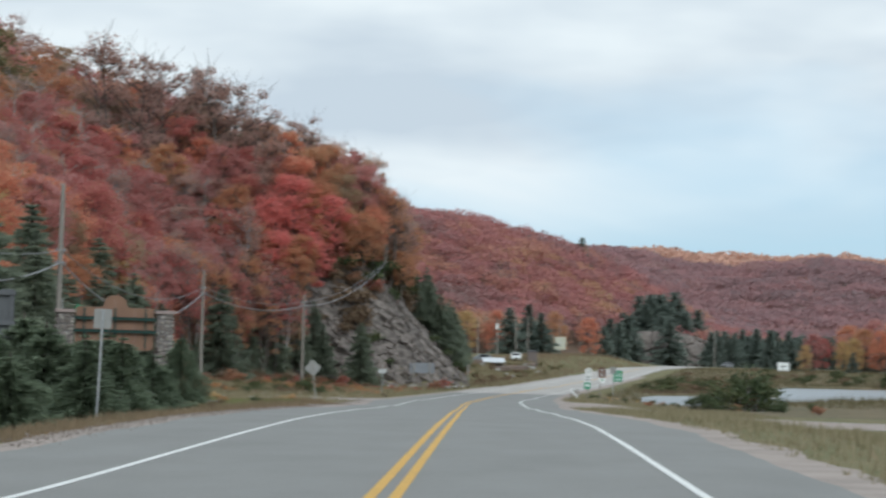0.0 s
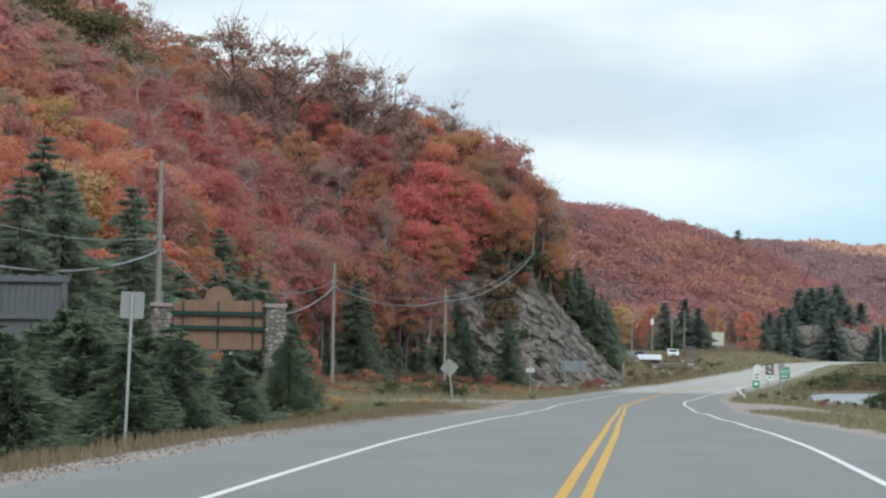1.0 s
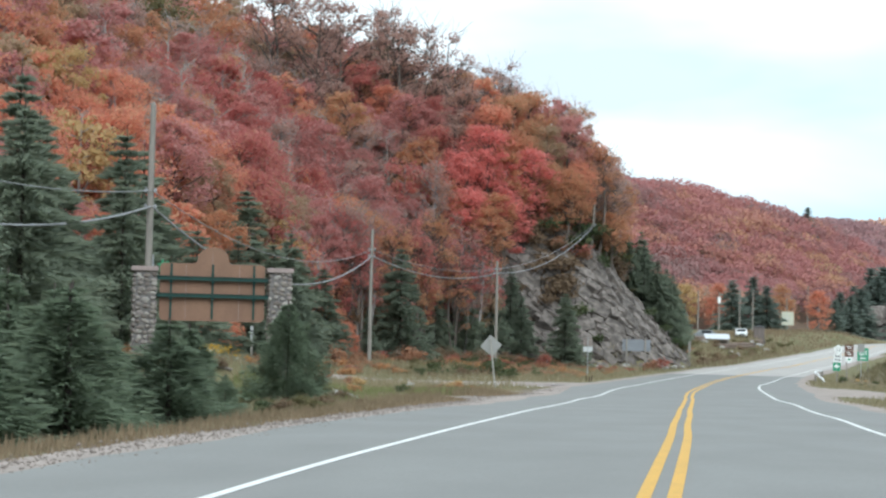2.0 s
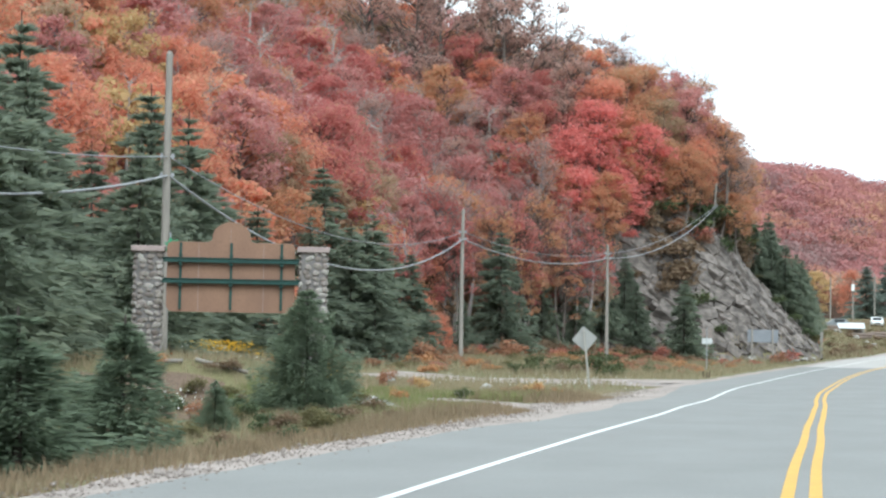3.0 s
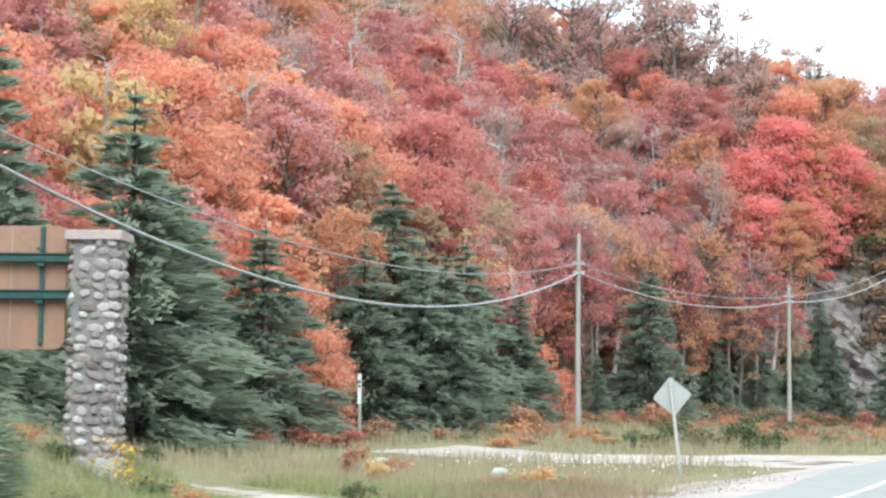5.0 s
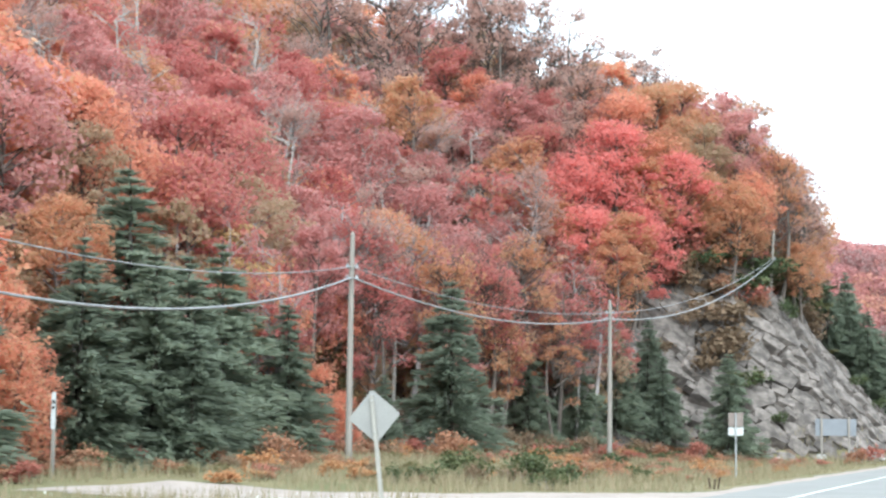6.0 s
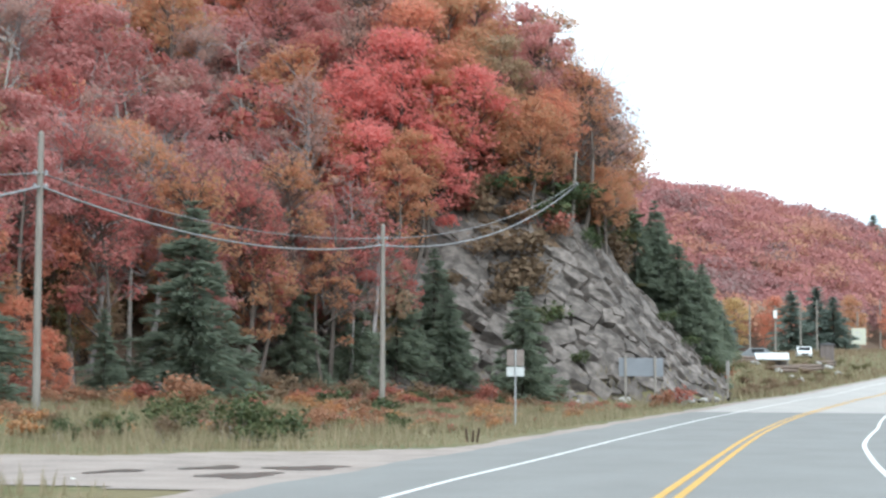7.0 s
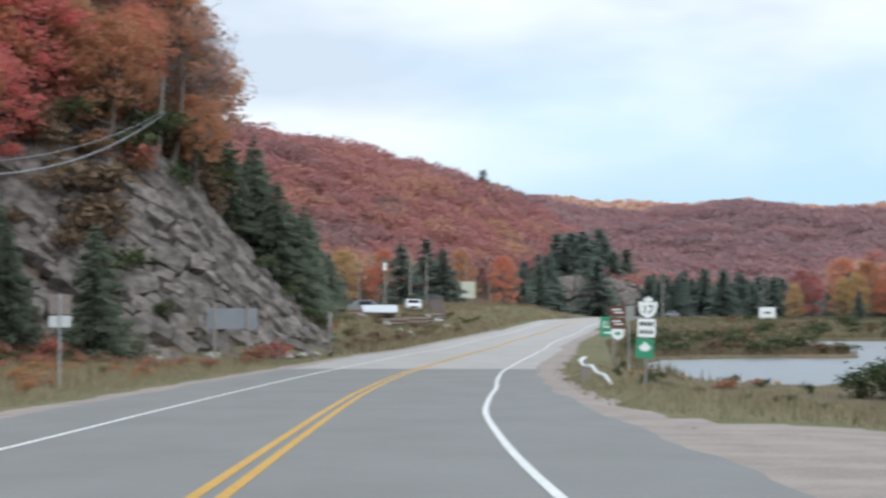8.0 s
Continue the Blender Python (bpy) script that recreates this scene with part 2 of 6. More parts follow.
BROWNGRASS = foliage("withered_grass_blades", [(0.13, 0.10, 0.065), (0.20, 0.15, 0.095), (0.27, 0.20, 0.13)], 0.3)
REEDS = foliage("brown_reeds", [(0.10, 0.065, 0.045), (0.15, 0.10, 0.07), (0.19, 0.135, 0.09)], 0.2)
# pale leaf colour that stands in for a patch of sunlight
PAINTLITWOOD = foliage("painted_sunlit_leaves", [(0.568, 0.336, 0.262), (0.688, 0.448, 0.344), (0.654, 0.416, 0.361)], 0.4)


# ---- mesh helpers ----
def mesh_from(name, verts, faces, mat=None, smooth=False):
    """A mesh from an (n,3) array and an (m,4) or (m,3) array of faces."""
    verts, faces = np.asarray(verts, np.float32), np.asarray(faces, np.int32)
    me = bpy.data.meshes.new(name)
    k = faces.shape[1]
    me.vertices.add(len(verts))
    me.vertices.foreach_set("co", verts.ravel())
    me.loops.add(faces.size)
    me.loops.foreach_set("vertex_index", faces.ravel())
    me.polygons.add(len(faces))
    me.polygons.foreach_set("loop_start", np.arange(0, faces.size, k, dtype=np.int32))
    if smooth:
        me.polygons.foreach_set("use_smooth", np.ones(len(faces), bool))
    me.update(calc_edges=True)
    me.validate()
    if mat:
        me.materials.append(mat)
    return me


def part(name, data, material, parent, label=""):
    """Links a bmesh or mesh as one mesh object under a thing or part."""
    if isinstance(data, bmesh.types.BMesh):
        me = bpy.data.meshes.new(name)
        data.to_mesh(me)
        data.free()
        me.materials.append(material)
    else:
        me = data
    ob = new(name, me)
    if parent:
        ob.parent = parent
    if label:
        tagged(ob, label)
    return ob


def thing(name, m, label, category, group="", kind=""):
    ob = new(name)
    ob.empty_display_size = 0.3
    ob.matrix_world = m
    return tagged(ob, label, category, group, kind)


def box(bm, sx, sy, sz, x=0, y=0, z=0, bevel=0.0, m=None):
    """A bevelled box of that size, centred on x, y with its foot at z."""
    r = bmesh.ops.create_cube(bm, size=1.0)
    vs = r["verts"]
    bmesh.ops.scale(bm, vec=(sx, sy, sz), verts=vs)
    bmesh.ops.translate(bm, vec=(x, y, z + sz / 2), verts=vs)
    if bevel:
        es = list({e for v in vs for e in v.link_edges})
        out = bmesh.ops.bevel(bm, geom=es, offset=bevel, segments=2, affect="EDGES", profile=0.6)
        vs = list({v for f in out["faces"] for v in f.verts} | {v for v in vs if v.is_valid})
    if m is not None:
        bmesh.ops.transform(bm, matrix=m, verts=[v for v in vs if v.is_valid])
    return bm


def tube_arrays(points, radii, sides=6):
    """Vertices and quads of a tapered tube along points."""
    pts = [Vector(p) for p in points]
    vs, fs = [], []
    for i, p in enumerate(pts):
        d = (pts[min(i + 1, len(pts) - 1)] - pts[max(i - 1, 0)]).normalized()
        a = d.orthogonal().normalized()
        b = d.cross(a)
        for k in range(sides):
            t = 2 * math.pi * k / sides
            vs.append(p + (a * math.cos(t) + b * math.sin(t)) * radii[i])
    for i in range(len(pts) - 1):
        for k in range(sides):
            k2 = (k + 1) % sides
            fs.append((i * sides + k, i * sides + k2, (i + 1) * sides + k2, (i + 1) * sides + k))
    return np.array([tuple(v) for v in vs]), np.array(fs)


def join_arrays(items):
    vs, fs, o = [], [], 0
    for v, f in items:
        vs.append(v)
        fs.append(f + o)
        o += len(v)
    return np.concatenate(vs), np.concatenate(fs)


def leaf_blades(rng, centres, size, flat=0.5, aspect=1.0, facing=None, loose=0.5):
    """A small three-cornered leaf, turned at random, at each centre. flat: how far leaves lie towards the level. facing: the way each leaf looks, kept to loosely."""
    n = len(centres)
    a = rng.normal(size=(n, 3))
    b = rng.normal(size=(n, 3))
    if facing is None:
        a[:, 2] *= 1 - flat
        b[:, 2] *= 1 - flat
    else:
        w = facing + loose * rng.normal(size=(n, 3))
        w /= np.linalg.norm(w, axis=1, keepdims=True) + 1e-9
        a -= w * (a * w).sum(1, keepdims=True)
        b = np.cross(w, a)
    a /= np.linalg.norm(a, axis=1, keepdims=True) + 1e-9
    b -= a * (a * b).sum(1, keepdims=True)
    b /= np.linalg.norm(b, axis=1, keepdims=True) + 1e-9
    s = size * rng.uniform(0.6, 1.35, (n, 1))
    a, b = a * s * 0.5, b * s * 0.5 * aspect
    c = np.asarray(centres)
    v = np.stack([c - a - b * 0.85, c + a * 1.2, c - a * 0.8 + b * 0.95], 1).reshape(-1, 3)
    f = np.arange(3 * n).reshape(n, 3)
    return v, f


def smooth01(a, b, v):
    t = np.clip((np.asarray(v, float) - a) / (b - a), 0, 1)
    return t * t * (3 - 2 * t)


# ---- the lie of the land ----
ROAD = [(-140, 5.9, 0), (-60, 1.9, 0.0), (20, -2.12, -0.04), (35, -2.79, 0.13), (45, -3.25, 0.20), (55, -3.76, 0.17), (62, -4.19, 0.11), (69, -4.54, 0.07), (76, -4.97, -0.02),
        (83, -5.32, -0.09), (90, -5.69, -0.11), (97, -6.06, -0.21), (104, -6.52, -0.28), (112, -6.88, -0.22), (120, -7.0, -0.18), (130, -7.3, -0.24), (142, -7.55, -0.25),
        (155, -7.74, -0.26), (170, -7.62, -0.20), (185, -7.25, -0.12), (200, -6.22, 0.08), (220, -4.5, 0.42), (245, -2.95, 0.58), (275, -0.9, 1.08), (320, 4.3, 2.2), (340, 6.2, 2.75), (400, 13, 4.5),
        (470, 28, 5.9), (540, 52, 6.4), (640, 100, 6.6), (900, 280, 7)]
_ry = np.array([r[0] for r in ROAD], float)
_yy = np.linspace(-140, 900, 2081)


def _soft(v):
    k = np.hanning(19)
    k /= k.sum()
    return np.convolve(np.pad(v, 9, mode="edge"), k, mode="valid")


_xx = _soft(np.interp(_yy, _ry, [r[1] for r in ROAD]))
_zz = _soft(np.interp(_yy, _ry, [r[2] for r in ROAD]))


def road_x(y):
    return np.interp(y, _yy, _xx)


def road_z(y):
    return np.interp(y, _yy, _zz)


HILL = [(-44, -60), (-42, 20), (-39, 100), (-37.5, 130), (-36.5, 150), (-35, 172), (-31.5, 186), (-25, 197), (-16, 207), (-13.2, 216), (-14, 232), (-20, 246), (-31, 262),
        (-60, 330), (-300, 340), (-300, -60)]


def inside_depth(poly, x, y):
    """How deep points lie inside a polygon, in metres; 0 outside."""
    x, y = np.asarray(x, float), np.asarray(y, float)
    best = np.full(x.shape, 1e9)
    ins = np.zeros(x.shape, bool)
    for (ax, ay), (bx, by) in zip(poly, poly[1:] + poly[:1]):
        dx, dy = bx - ax, by - ay
        t = np.clip(((x - ax) * dx + (y - ay) * dy) / (dx * dx + dy * dy), 0, 1)
        best = np.minimum(best, np.hypot(x - ax - t * dx, y - ay - t * dy))
        cross = (ay > y) != (by > y)
        ins ^= cross & (x < dx * (y - ay) / (dy if dy else 1e-9) + ax)
    return np.where(ins, best, 0)


def waves(x, y, s, seed=0.0):
    """A soft uneven field between about -1 and 1."""
    return (np.sin(x / s * 1.3 + seed) * np.cos(y / s * 0.9 + 2.1 * seed) + 0.5 * np.sin(x / s * 2.7 - y / s * 2.2 + 3 * seed) + 0.3 * np.cos(x / s * 5.1 + y / s * 4.3 + seed)) / 1.8


LAKE = [(5.8, 206), (5.9, 227), (8.8, 246), (16.3, 251), (25.5, 251), (27, 258), (26.5, 270), (27.5, 284), (31, 305), (35.4, 328), (62, 329), (62, 262), (36, 235), (25, 216), (17, 198), (11.4, 189.5), (7.0, 196)]


def water_z(y):
    return -1.14 + 0.0166 * (np.asarray(y, float) - 195)


def land(x, y):
    """Height of the ground."""
    x, y = np.asarray(x, float), np.asarray(y, float)
    rz, t = road_z(y), x - road_x(y)
    left, right = np.clip(-t - 7.0, 0, None), np.clip(t - 6.5, 0, None)
    z = rz + 0 * x
    # left verge: a hollow before the gravel turn-out, a bank under the sign, rough level ground beyond
    hollow = smooth01(0, 4, left) * (1 - smooth01(10, 15, left)) * (1 - smooth01(80, 92, y)) * smooth01(-40, 30, y)
    z = z - 0.95 * hollow * (1 - 0.72 * smooth01(72, 82, y))
    bank = smooth01(9, 16, left)
    z = z + bank * (1 - smooth01(97, 112, y)) * 0.95 * smooth01(20, 60, y)
    z = z + bank * smooth01(112, 150, y) * (1 - smooth01(185, 205, y)) * 0.6
    z = z + smooth01(1, 7, left) * 0.10 * waves(x, y, 5.0)
    z = z + smooth01(0.5, 9, left) * smooth01(232, 275, y) * (1 - smooth01(430, 500, y)) * 2.4
    terrace = smooth01(83.2, 87.0, y) * (1 - smooth01(92.2, 95.5, y)) * (1 - smooth01(-22.6, -19.2, x)) * smooth01(-40, -30, x)
    z = z * (1 - terrace) + np.maximum(z, 0.95) * terrace
    d = inside_depth(HILL, x, y)
    nose = smooth01(186, 203, y) * (1 - smooth01(232, 250, y)) * smooth01(-48, -30, x)
    hill = 0.75 * np.minimum(d, 25) + 0.52 * np.clip(d - 25, 0, 35) + 0.08 * np.clip(d - 60, 0, 200) + 0.65 * np.minimum(d, 9) * nose
    spur = smooth01(194, 204, y) * (1 - smooth01(236, 252, y)) * smooth01(-34, -26, x)
    hill = np.minimum(hill, np.maximum(0.2, 1.15 * (-13.2 - x)) + 60 * (1 - spur))
    z = z + hill + smooth01(2, 15, d) * (1.2 * waves(x, y, 14, 1.0) + 0.4 * waves(x, y, 5, 2.0))
    # right side: verge, marsh and lake bed
    far = smooth01(328, 408, y)
    marsh = smooth01(1.5 - 0.6 * smooth01(150, 175, y), 11 - 4.8 * smooth01(150, 175, y), right) * (1 - far)
    level = np.maximum(water_z(y) + 0.32, -1.05)
    z = z + marsh * (level - rz + 0.10 * waves(x, y, 9, 4.0))
    z = z - 1.3 * smooth01(0.2, 2.6, inside_depth(LAKE, x, y) + 0.7 * waves(x, y, 6, 5.0)) * marsh ** 0.3
    # the ridges beyond
    yb = np.clip(500 + 1.5 * x, 390, 575)
    r2 = 40 * smooth01(85, -45, x) * smooth01(0, 185, y - yb) * (1 - 0.3 * smooth01(720, 900, y))
    r2 = r2 * (1 + 0.07 * waves(x, y, 45, 1.5)) + 6.4 * np.exp(-((x - 20) / 34) ** 2) * smooth01(70, 180, y - yb)
    r3 = 66 * smooth01(760, 1350, y) * (1 + 0.07 * waves(x, y, 120, 0.4) + 0.03 * waves(x, y, 37, 1.4)) * smooth01(-400, 60, x + 0.25 * (y - 800))
    way = x / np.maximum(y, 300.0)
    r3 = r3 * (1 + 0.11 * np.exp(-((way - 0.128) / 0.032) ** 2) - 0.22 * (1 - smooth01(-0.005, 0.042, way)) - 0.03 * smooth01(0.155, 0.175, way))
    r4 = 46 * smooth01(1500, 2000, y + 0.2 * x) * (1 + 0.10 * waves(x, y, 170, 2.4)) + smooth01(1500, 1800, y) * (9 * np.exp(-((way - 0.045) / 0.03) ** 2) - 5 * smooth01(0.085, 0.11, way))
    z = z + r2 + r3 + r4
    return z


def at(x, y):
    return float(land(np.array([x]), np.array([y]))[0])


# ---- ground ----
gx = np.concatenate([np.linspace(-1500, -330, 14), np.linspace(-300, -64, 40), np.linspace(-60, 40, 136), np.linspace(42, 140, 40), np.linspace(155, 600, 40), np.linspace(640, 2200, 26)])
gy = np.concatenate([np.linspace(-700, -60, 14), np.linspace(-50, 20, 24), np.linspace(21, 260, 230), np.linspace(262, 440, 66), np.linspace(446, 900, 60), np.linspace(915, 2300, 60), np.linspace(2400, 4200, 8)])
GX, GY = np.meshgrid(gx, gy)
GZ = land(GX, GY) - 0.035
_dh = inside_depth(HILL, GX, GY)
GZ = GZ - 1.5 * smooth01(0.6, 1.6, _dh) * (1 - smooth01(6.2, 7.4, _dh)) * smooth01(187, 191, GY) * (1 - smooth01(223, 227, GY)) * smooth01(-32, -29.5, GX)
gi = np.arange(GX.size).reshape(GX.shape)
gf = np.stack([gi[:-1, :-1], gi[:-1, 1:], gi[1:, 1:], gi[1:, :-1]], -1).reshape(-1, 4)
ground = new("ground", mesh_from("ground", np.stack([GX, GY, GZ], -1).reshape(-1, 3), gf, M_GRASS, True))
M_LITTER = plain("leaf_litter", (0.15, 0.105, 0.075), (0.10, 0.075, 0.055), 0.4, 0.95, bump=0.06, fine=4, c3=(0.21, 0.135, 0.095))
M_MARSH = plain("marsh_sedge", (0.145, 0.11, 0.065), (0.085, 0.08, 0.042), 0.06, 0.95, bump=0.08, fine=1.2, c3=(0.22, 0.16, 0.095))
ground.data.materials.append(M_LITTER)
ground.data.materials.append(M_MARSH)
cx_, cy_ = GX[:-1, :-1].ravel() + 0.3, GY[:-1, :-1].ravel() + 0.4
kind_ = np.where((inside_depth(HILL, cx_, cy_) > 0.6) | (cy_ > np.clip(500 + 1.5 * cx_, 390, 575)), 1, np.where((cx_ - road_x(cy_) > 9) & (cy_ > 145), 2, 0))
ground.data.polygons.foreach_set("material_index", kind_.astype(np.int32))
tagged(ground, "rough autumn verge, marsh and hillside of dry grass and leaf litter", "ground", kind="structure")


def ribbon(name, mat, y0, y1, left, right, lift, step=1.0, label="", category="road", parent=None, across=1):
    """A strip along the road between two offsets from its centre line; offsets may be functions of y."""
    ys = np.arange(y0, y1 + step * 0.5, step)
    dx = np.gradient(road_x(ys), ys)
    nx, ny = 1 / np.hypot(1, dx), -dx / np.hypot(1, dx)
    lo = left(ys) if callable(left) else np.full(ys.shape, float(left))
    ro = right(ys) if callable(right) else np.full(ys.shape, float(right))
    vs = []
    for k in range(across + 1):
        o = lo + (ro - lo) * k / across
        x, y = road_x(ys) + nx * o, ys + ny * o
        vs.append(np.stack([x, y, road_z(y) + lift], -1))
    v = np.stack(vs, 1).reshape(-1, 3)
    w = across + 1
    i = np.arange(len(ys) * w).reshape(len(ys), w)
    f = np.stack([i[:-1, :-1], i[:-1, 1:], i[1:, 1:], i[1:, :-1]], -1).reshape(-1, 4)
    ob = new(name, mesh_from(name, v, f, mat, True))
    if parent:
        ob.parent = parent
    else:
        tagged(ob, label, category, kind="structure")
    return ob


wob = lambda s, a, k: (lambda y: k + a * waves(y, 0.3 * y, s, k))
road = ribbon("road", M_ASPHALT, -130, 189, lambda y: -6.15 + 0.2 * waves(y, 0.3 * y, 3.0, 2.0) + 0.6 * smooth01(64, 80, y) * (1 - smooth01(106, 120, y)), wob(3.0, 0.2, 5.6), 0.0, label="grey two-lane asphalt highway with worn shoulders", across=4)
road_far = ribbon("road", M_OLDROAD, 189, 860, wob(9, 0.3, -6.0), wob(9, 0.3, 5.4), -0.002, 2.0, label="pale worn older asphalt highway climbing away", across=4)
shoulder = ribbon("pavement", M_GRAVEL, -130, 330, lambda y: -6.95 + 0.25 * waves(y, 0.3 * y, 2.0, 1.0) - 0.9 * smooth01(70, 84, y) * (1 - smooth01(104, 114, y)), -5.2, -0.012, label="gravel shoulder beside the highway", category="shoulder", across=3)
shoulder2 = ribbon("pavement", M_GRAVEL, -130, 330, 5.2, wob(2.2, 0.35, 6.6), -0.012, label="gravel shoulder beside the highway", category="shoulder", across=3)
line_l = ribbon("edge_line", M_WHITE, -130, 420, -3.77, -3.65, 0.006, parent=road)
lane = lambda y: _soft(np.interp(y, [20, 60, 100, 110, 120, 142, 160, 190, 230], [3.67, 3.57, 3.63, 3.6, 3.14, 3.18, 3.9, 4.1, 4.1]))
line_r = ribbon("edge_line", M_WHITE, -130, 420, lambda y: lane(y) - 0.06, lambda y: lane(y) + 0.06, 0.006, parent=road)
line_a = ribbon("centre_line", M_YELLOW, -130, 420, -0.20, -0.07, 0.006, parent=road)
line_b = ribbon("centre_line", M_YELLOW, -130, 420, 0.07, 0.20, 0.006, parent=road)

# gravel turn-out, lane and side road
def patch(name, mat, poly, lift, label, category, step=0.6, edge=0.5):
    """A flat patch of ground cover inside a polygon, with a ragged edge, laid just over the land."""
    xs = np.arange(min(p[0] for p in poly) - 1, max(p[0] for p in poly) + 1, step)
    ys = np.arange(min(p[1] for p in poly) - 1, max(p[1] for p in poly) + 1, step)
    X, Y = np.meshgrid(xs, ys)
    d = inside_depth(poly, X, Y) - edge * (0.5 + 0.5 * waves(X, Y, 0.8, 1.0))
    keep = d > 0.01
    Z = land(X, Y) + lift
    fk = keep[:-1, :-1] & keep[:-1, 1:] & keep[1:, 1:] & keep[1:, :-1]
    i = np.arange(X.size).reshape(X.shape)
    f = np.stack([i[:-1, :-1], i[:-1, 1:], i[1:, 1:], i[1:, :-1]], -1)[fk]
    used, inv = np.unique(f, return_inverse=True)
    v = np.stack([X, Y, Z], -1).reshape(-1, 3)[used]
    ob = new(name, mesh_from(name, v, inv.reshape(-1, 4), mat, True))
    return tagged(ob, label, category, kind="structure")


patch("pavement", M_GRAVEL, [(-11.2, 112), (-14, 116.5), (-20, 117.5), (-30, 119), (-30, 129), (-22, 130), (-16, 136), (-13, 142), (-11.8, 146)], -0.02,
      "pale gravel turn-out with muddy potholes", "gravel")
patch("pavement", M_GRAVEL, [(-11.3, 85), (-13, 89), (-17, 94), (-24, 99), (-25, 97), (-19, 92), (-14.5, 87), (-12, 83)], -0.02, "narrow gravel lane through the verge", "gravel", 0.4, 0.2)
patch("pavement", M_GRAVEL, [(-2.2, 112), (20, 104), (24, 128), (6, 135), (0.5, 138), (-1.6, 146)], -0.02, "gravel mouth of a side road", "gravel")
M_SOIL = plain("bare_brown_soil", (0.17, 0.115, 0.085), (0.12, 0.085, 0.062), 1.2, 0.95, bump=0.04, fine=9, c3=(0.22, 0.155, 0.115))
patch("pavement", M_SOIL, [(-26, 85.2), (-21.2, 86.5), (-19.8, 84.2), (-18.8, 80.6), (-21, 79.4), (-24.8, 81.6)], -0.015, "bare brown soil bank below the sign", "soil", 0.4, 0.6)
M_MUD = plain("wet_mud", (0.07, 0.055, 0.045), (0.11, 0.09, 0.075), 2, 0.35, fine=12)
for hx, hy, hw, hl in ((-14.6, 121.2, 0.62, 0.36), (-14.4, 124.4, 0.7, 0.4), (-16.2, 124.2, 0.5, 0.35), (-17.4, 122.4, 0.45, 0.3)):
    n = 22
    a = np.arange(n) * 2 * math.pi / n
    r = 1 + 0.22 * np.sin(3 * a + hx) + 0.12 * np.sin(5 * a + hy)
    rim = np.stack([hx + hw * r * np.cos(a), hy + hl * 3 * r * np.sin(a)], -1)
    v = np.concatenate([[[hx, hy, at(hx, hy) - 0.006]], np.column_stack([rim, land(rim[:, 0], rim[:, 1]) - 0.012])])
    f = np.array([(0, 1 + k, 1 + (k + 1) % n) for k in range(n)])
    tagged(new("pothole", mesh_from("pothole", v, f, M_MUD)), "dark muddy pothole in the gravel turn-out", "pothole", "potholes")

# lake
m, n_, l_, b_ = nodes_of("lake_water")
b_.inputs["Base Color"].default_value = (0.17, 0.185, 0.20, 1)
b_.inputs["Roughness"].default_value = 0.28
b_.inputs["Specular IOR Level"].default_value = 0.8
b_.inputs["IOR"].default_value = 1.33
wt = n_.new("ShaderNodeTexNoise")
wt.inputs["Scale"].default_value, wt.inputs["Detail"].default_value = 14.0, 3
wb = n_.new("ShaderNodeBump")
wb.inputs["Strength"].default_value, wb.inputs["Distance"].default_value = 0.5, 0.02
wc = n_.new("ShaderNodeTexCoord")
l_.new(wc.outputs["Object"], wt.inputs["Vector"])
l_.new(wt.outputs["Fac"], wb.inputs["Height"])
l_.new(wb.outputs["Normal"], b_.inputs["Normal"])
wx_, wy_ = np.meshgrid(np.arange(5.5, 64, 0.5), np.arange(188, 331, 0.5))
wr_ = np.random.default_rng(14)
wz_ = water_z(wy_) + 0.010 * np.sin(wx_ * 1.1 + 0.6 * np.sin(wy_ * 0.5)) * np.cos(wy_ * 2.0 + wx_ * 0.4) + 0.010 * wr_.normal(size=wx_.shape)
wi_ = np.arange(wx_.size).reshape(wx_.shape)
water = new("water", mesh_from("water", np.stack([wx_, wy_, wz_], -1).reshape(-1, 3), np.stack([wi_[:-1, :-1], wi_[:-1, 1:], wi_[1:, 1:], wi_[1:, :-1]], -1).reshape(-1, 4), m, True))
tagged(water, "still grey lake water mirroring the overcast sky", "lake", kind="structure")


# ---- trees ----
def limb(rng, p0, p1, r0, r1, bend=0.12, seg=4, sides=5):
    p0, p1 = np.array(p0, float), np.array(p1, float)
    ln = np.linalg.norm(p1 - p0)
    off = rng.normal(size=3) * bend * ln
    pts = [p0 + (p1 - p0) * t + off * math.sin(math.pi * t) for t in np.linspace(0, 1, seg + 1)]
    return tube_arrays(pts, np.linspace(r0, r1, seg + 1), sides)


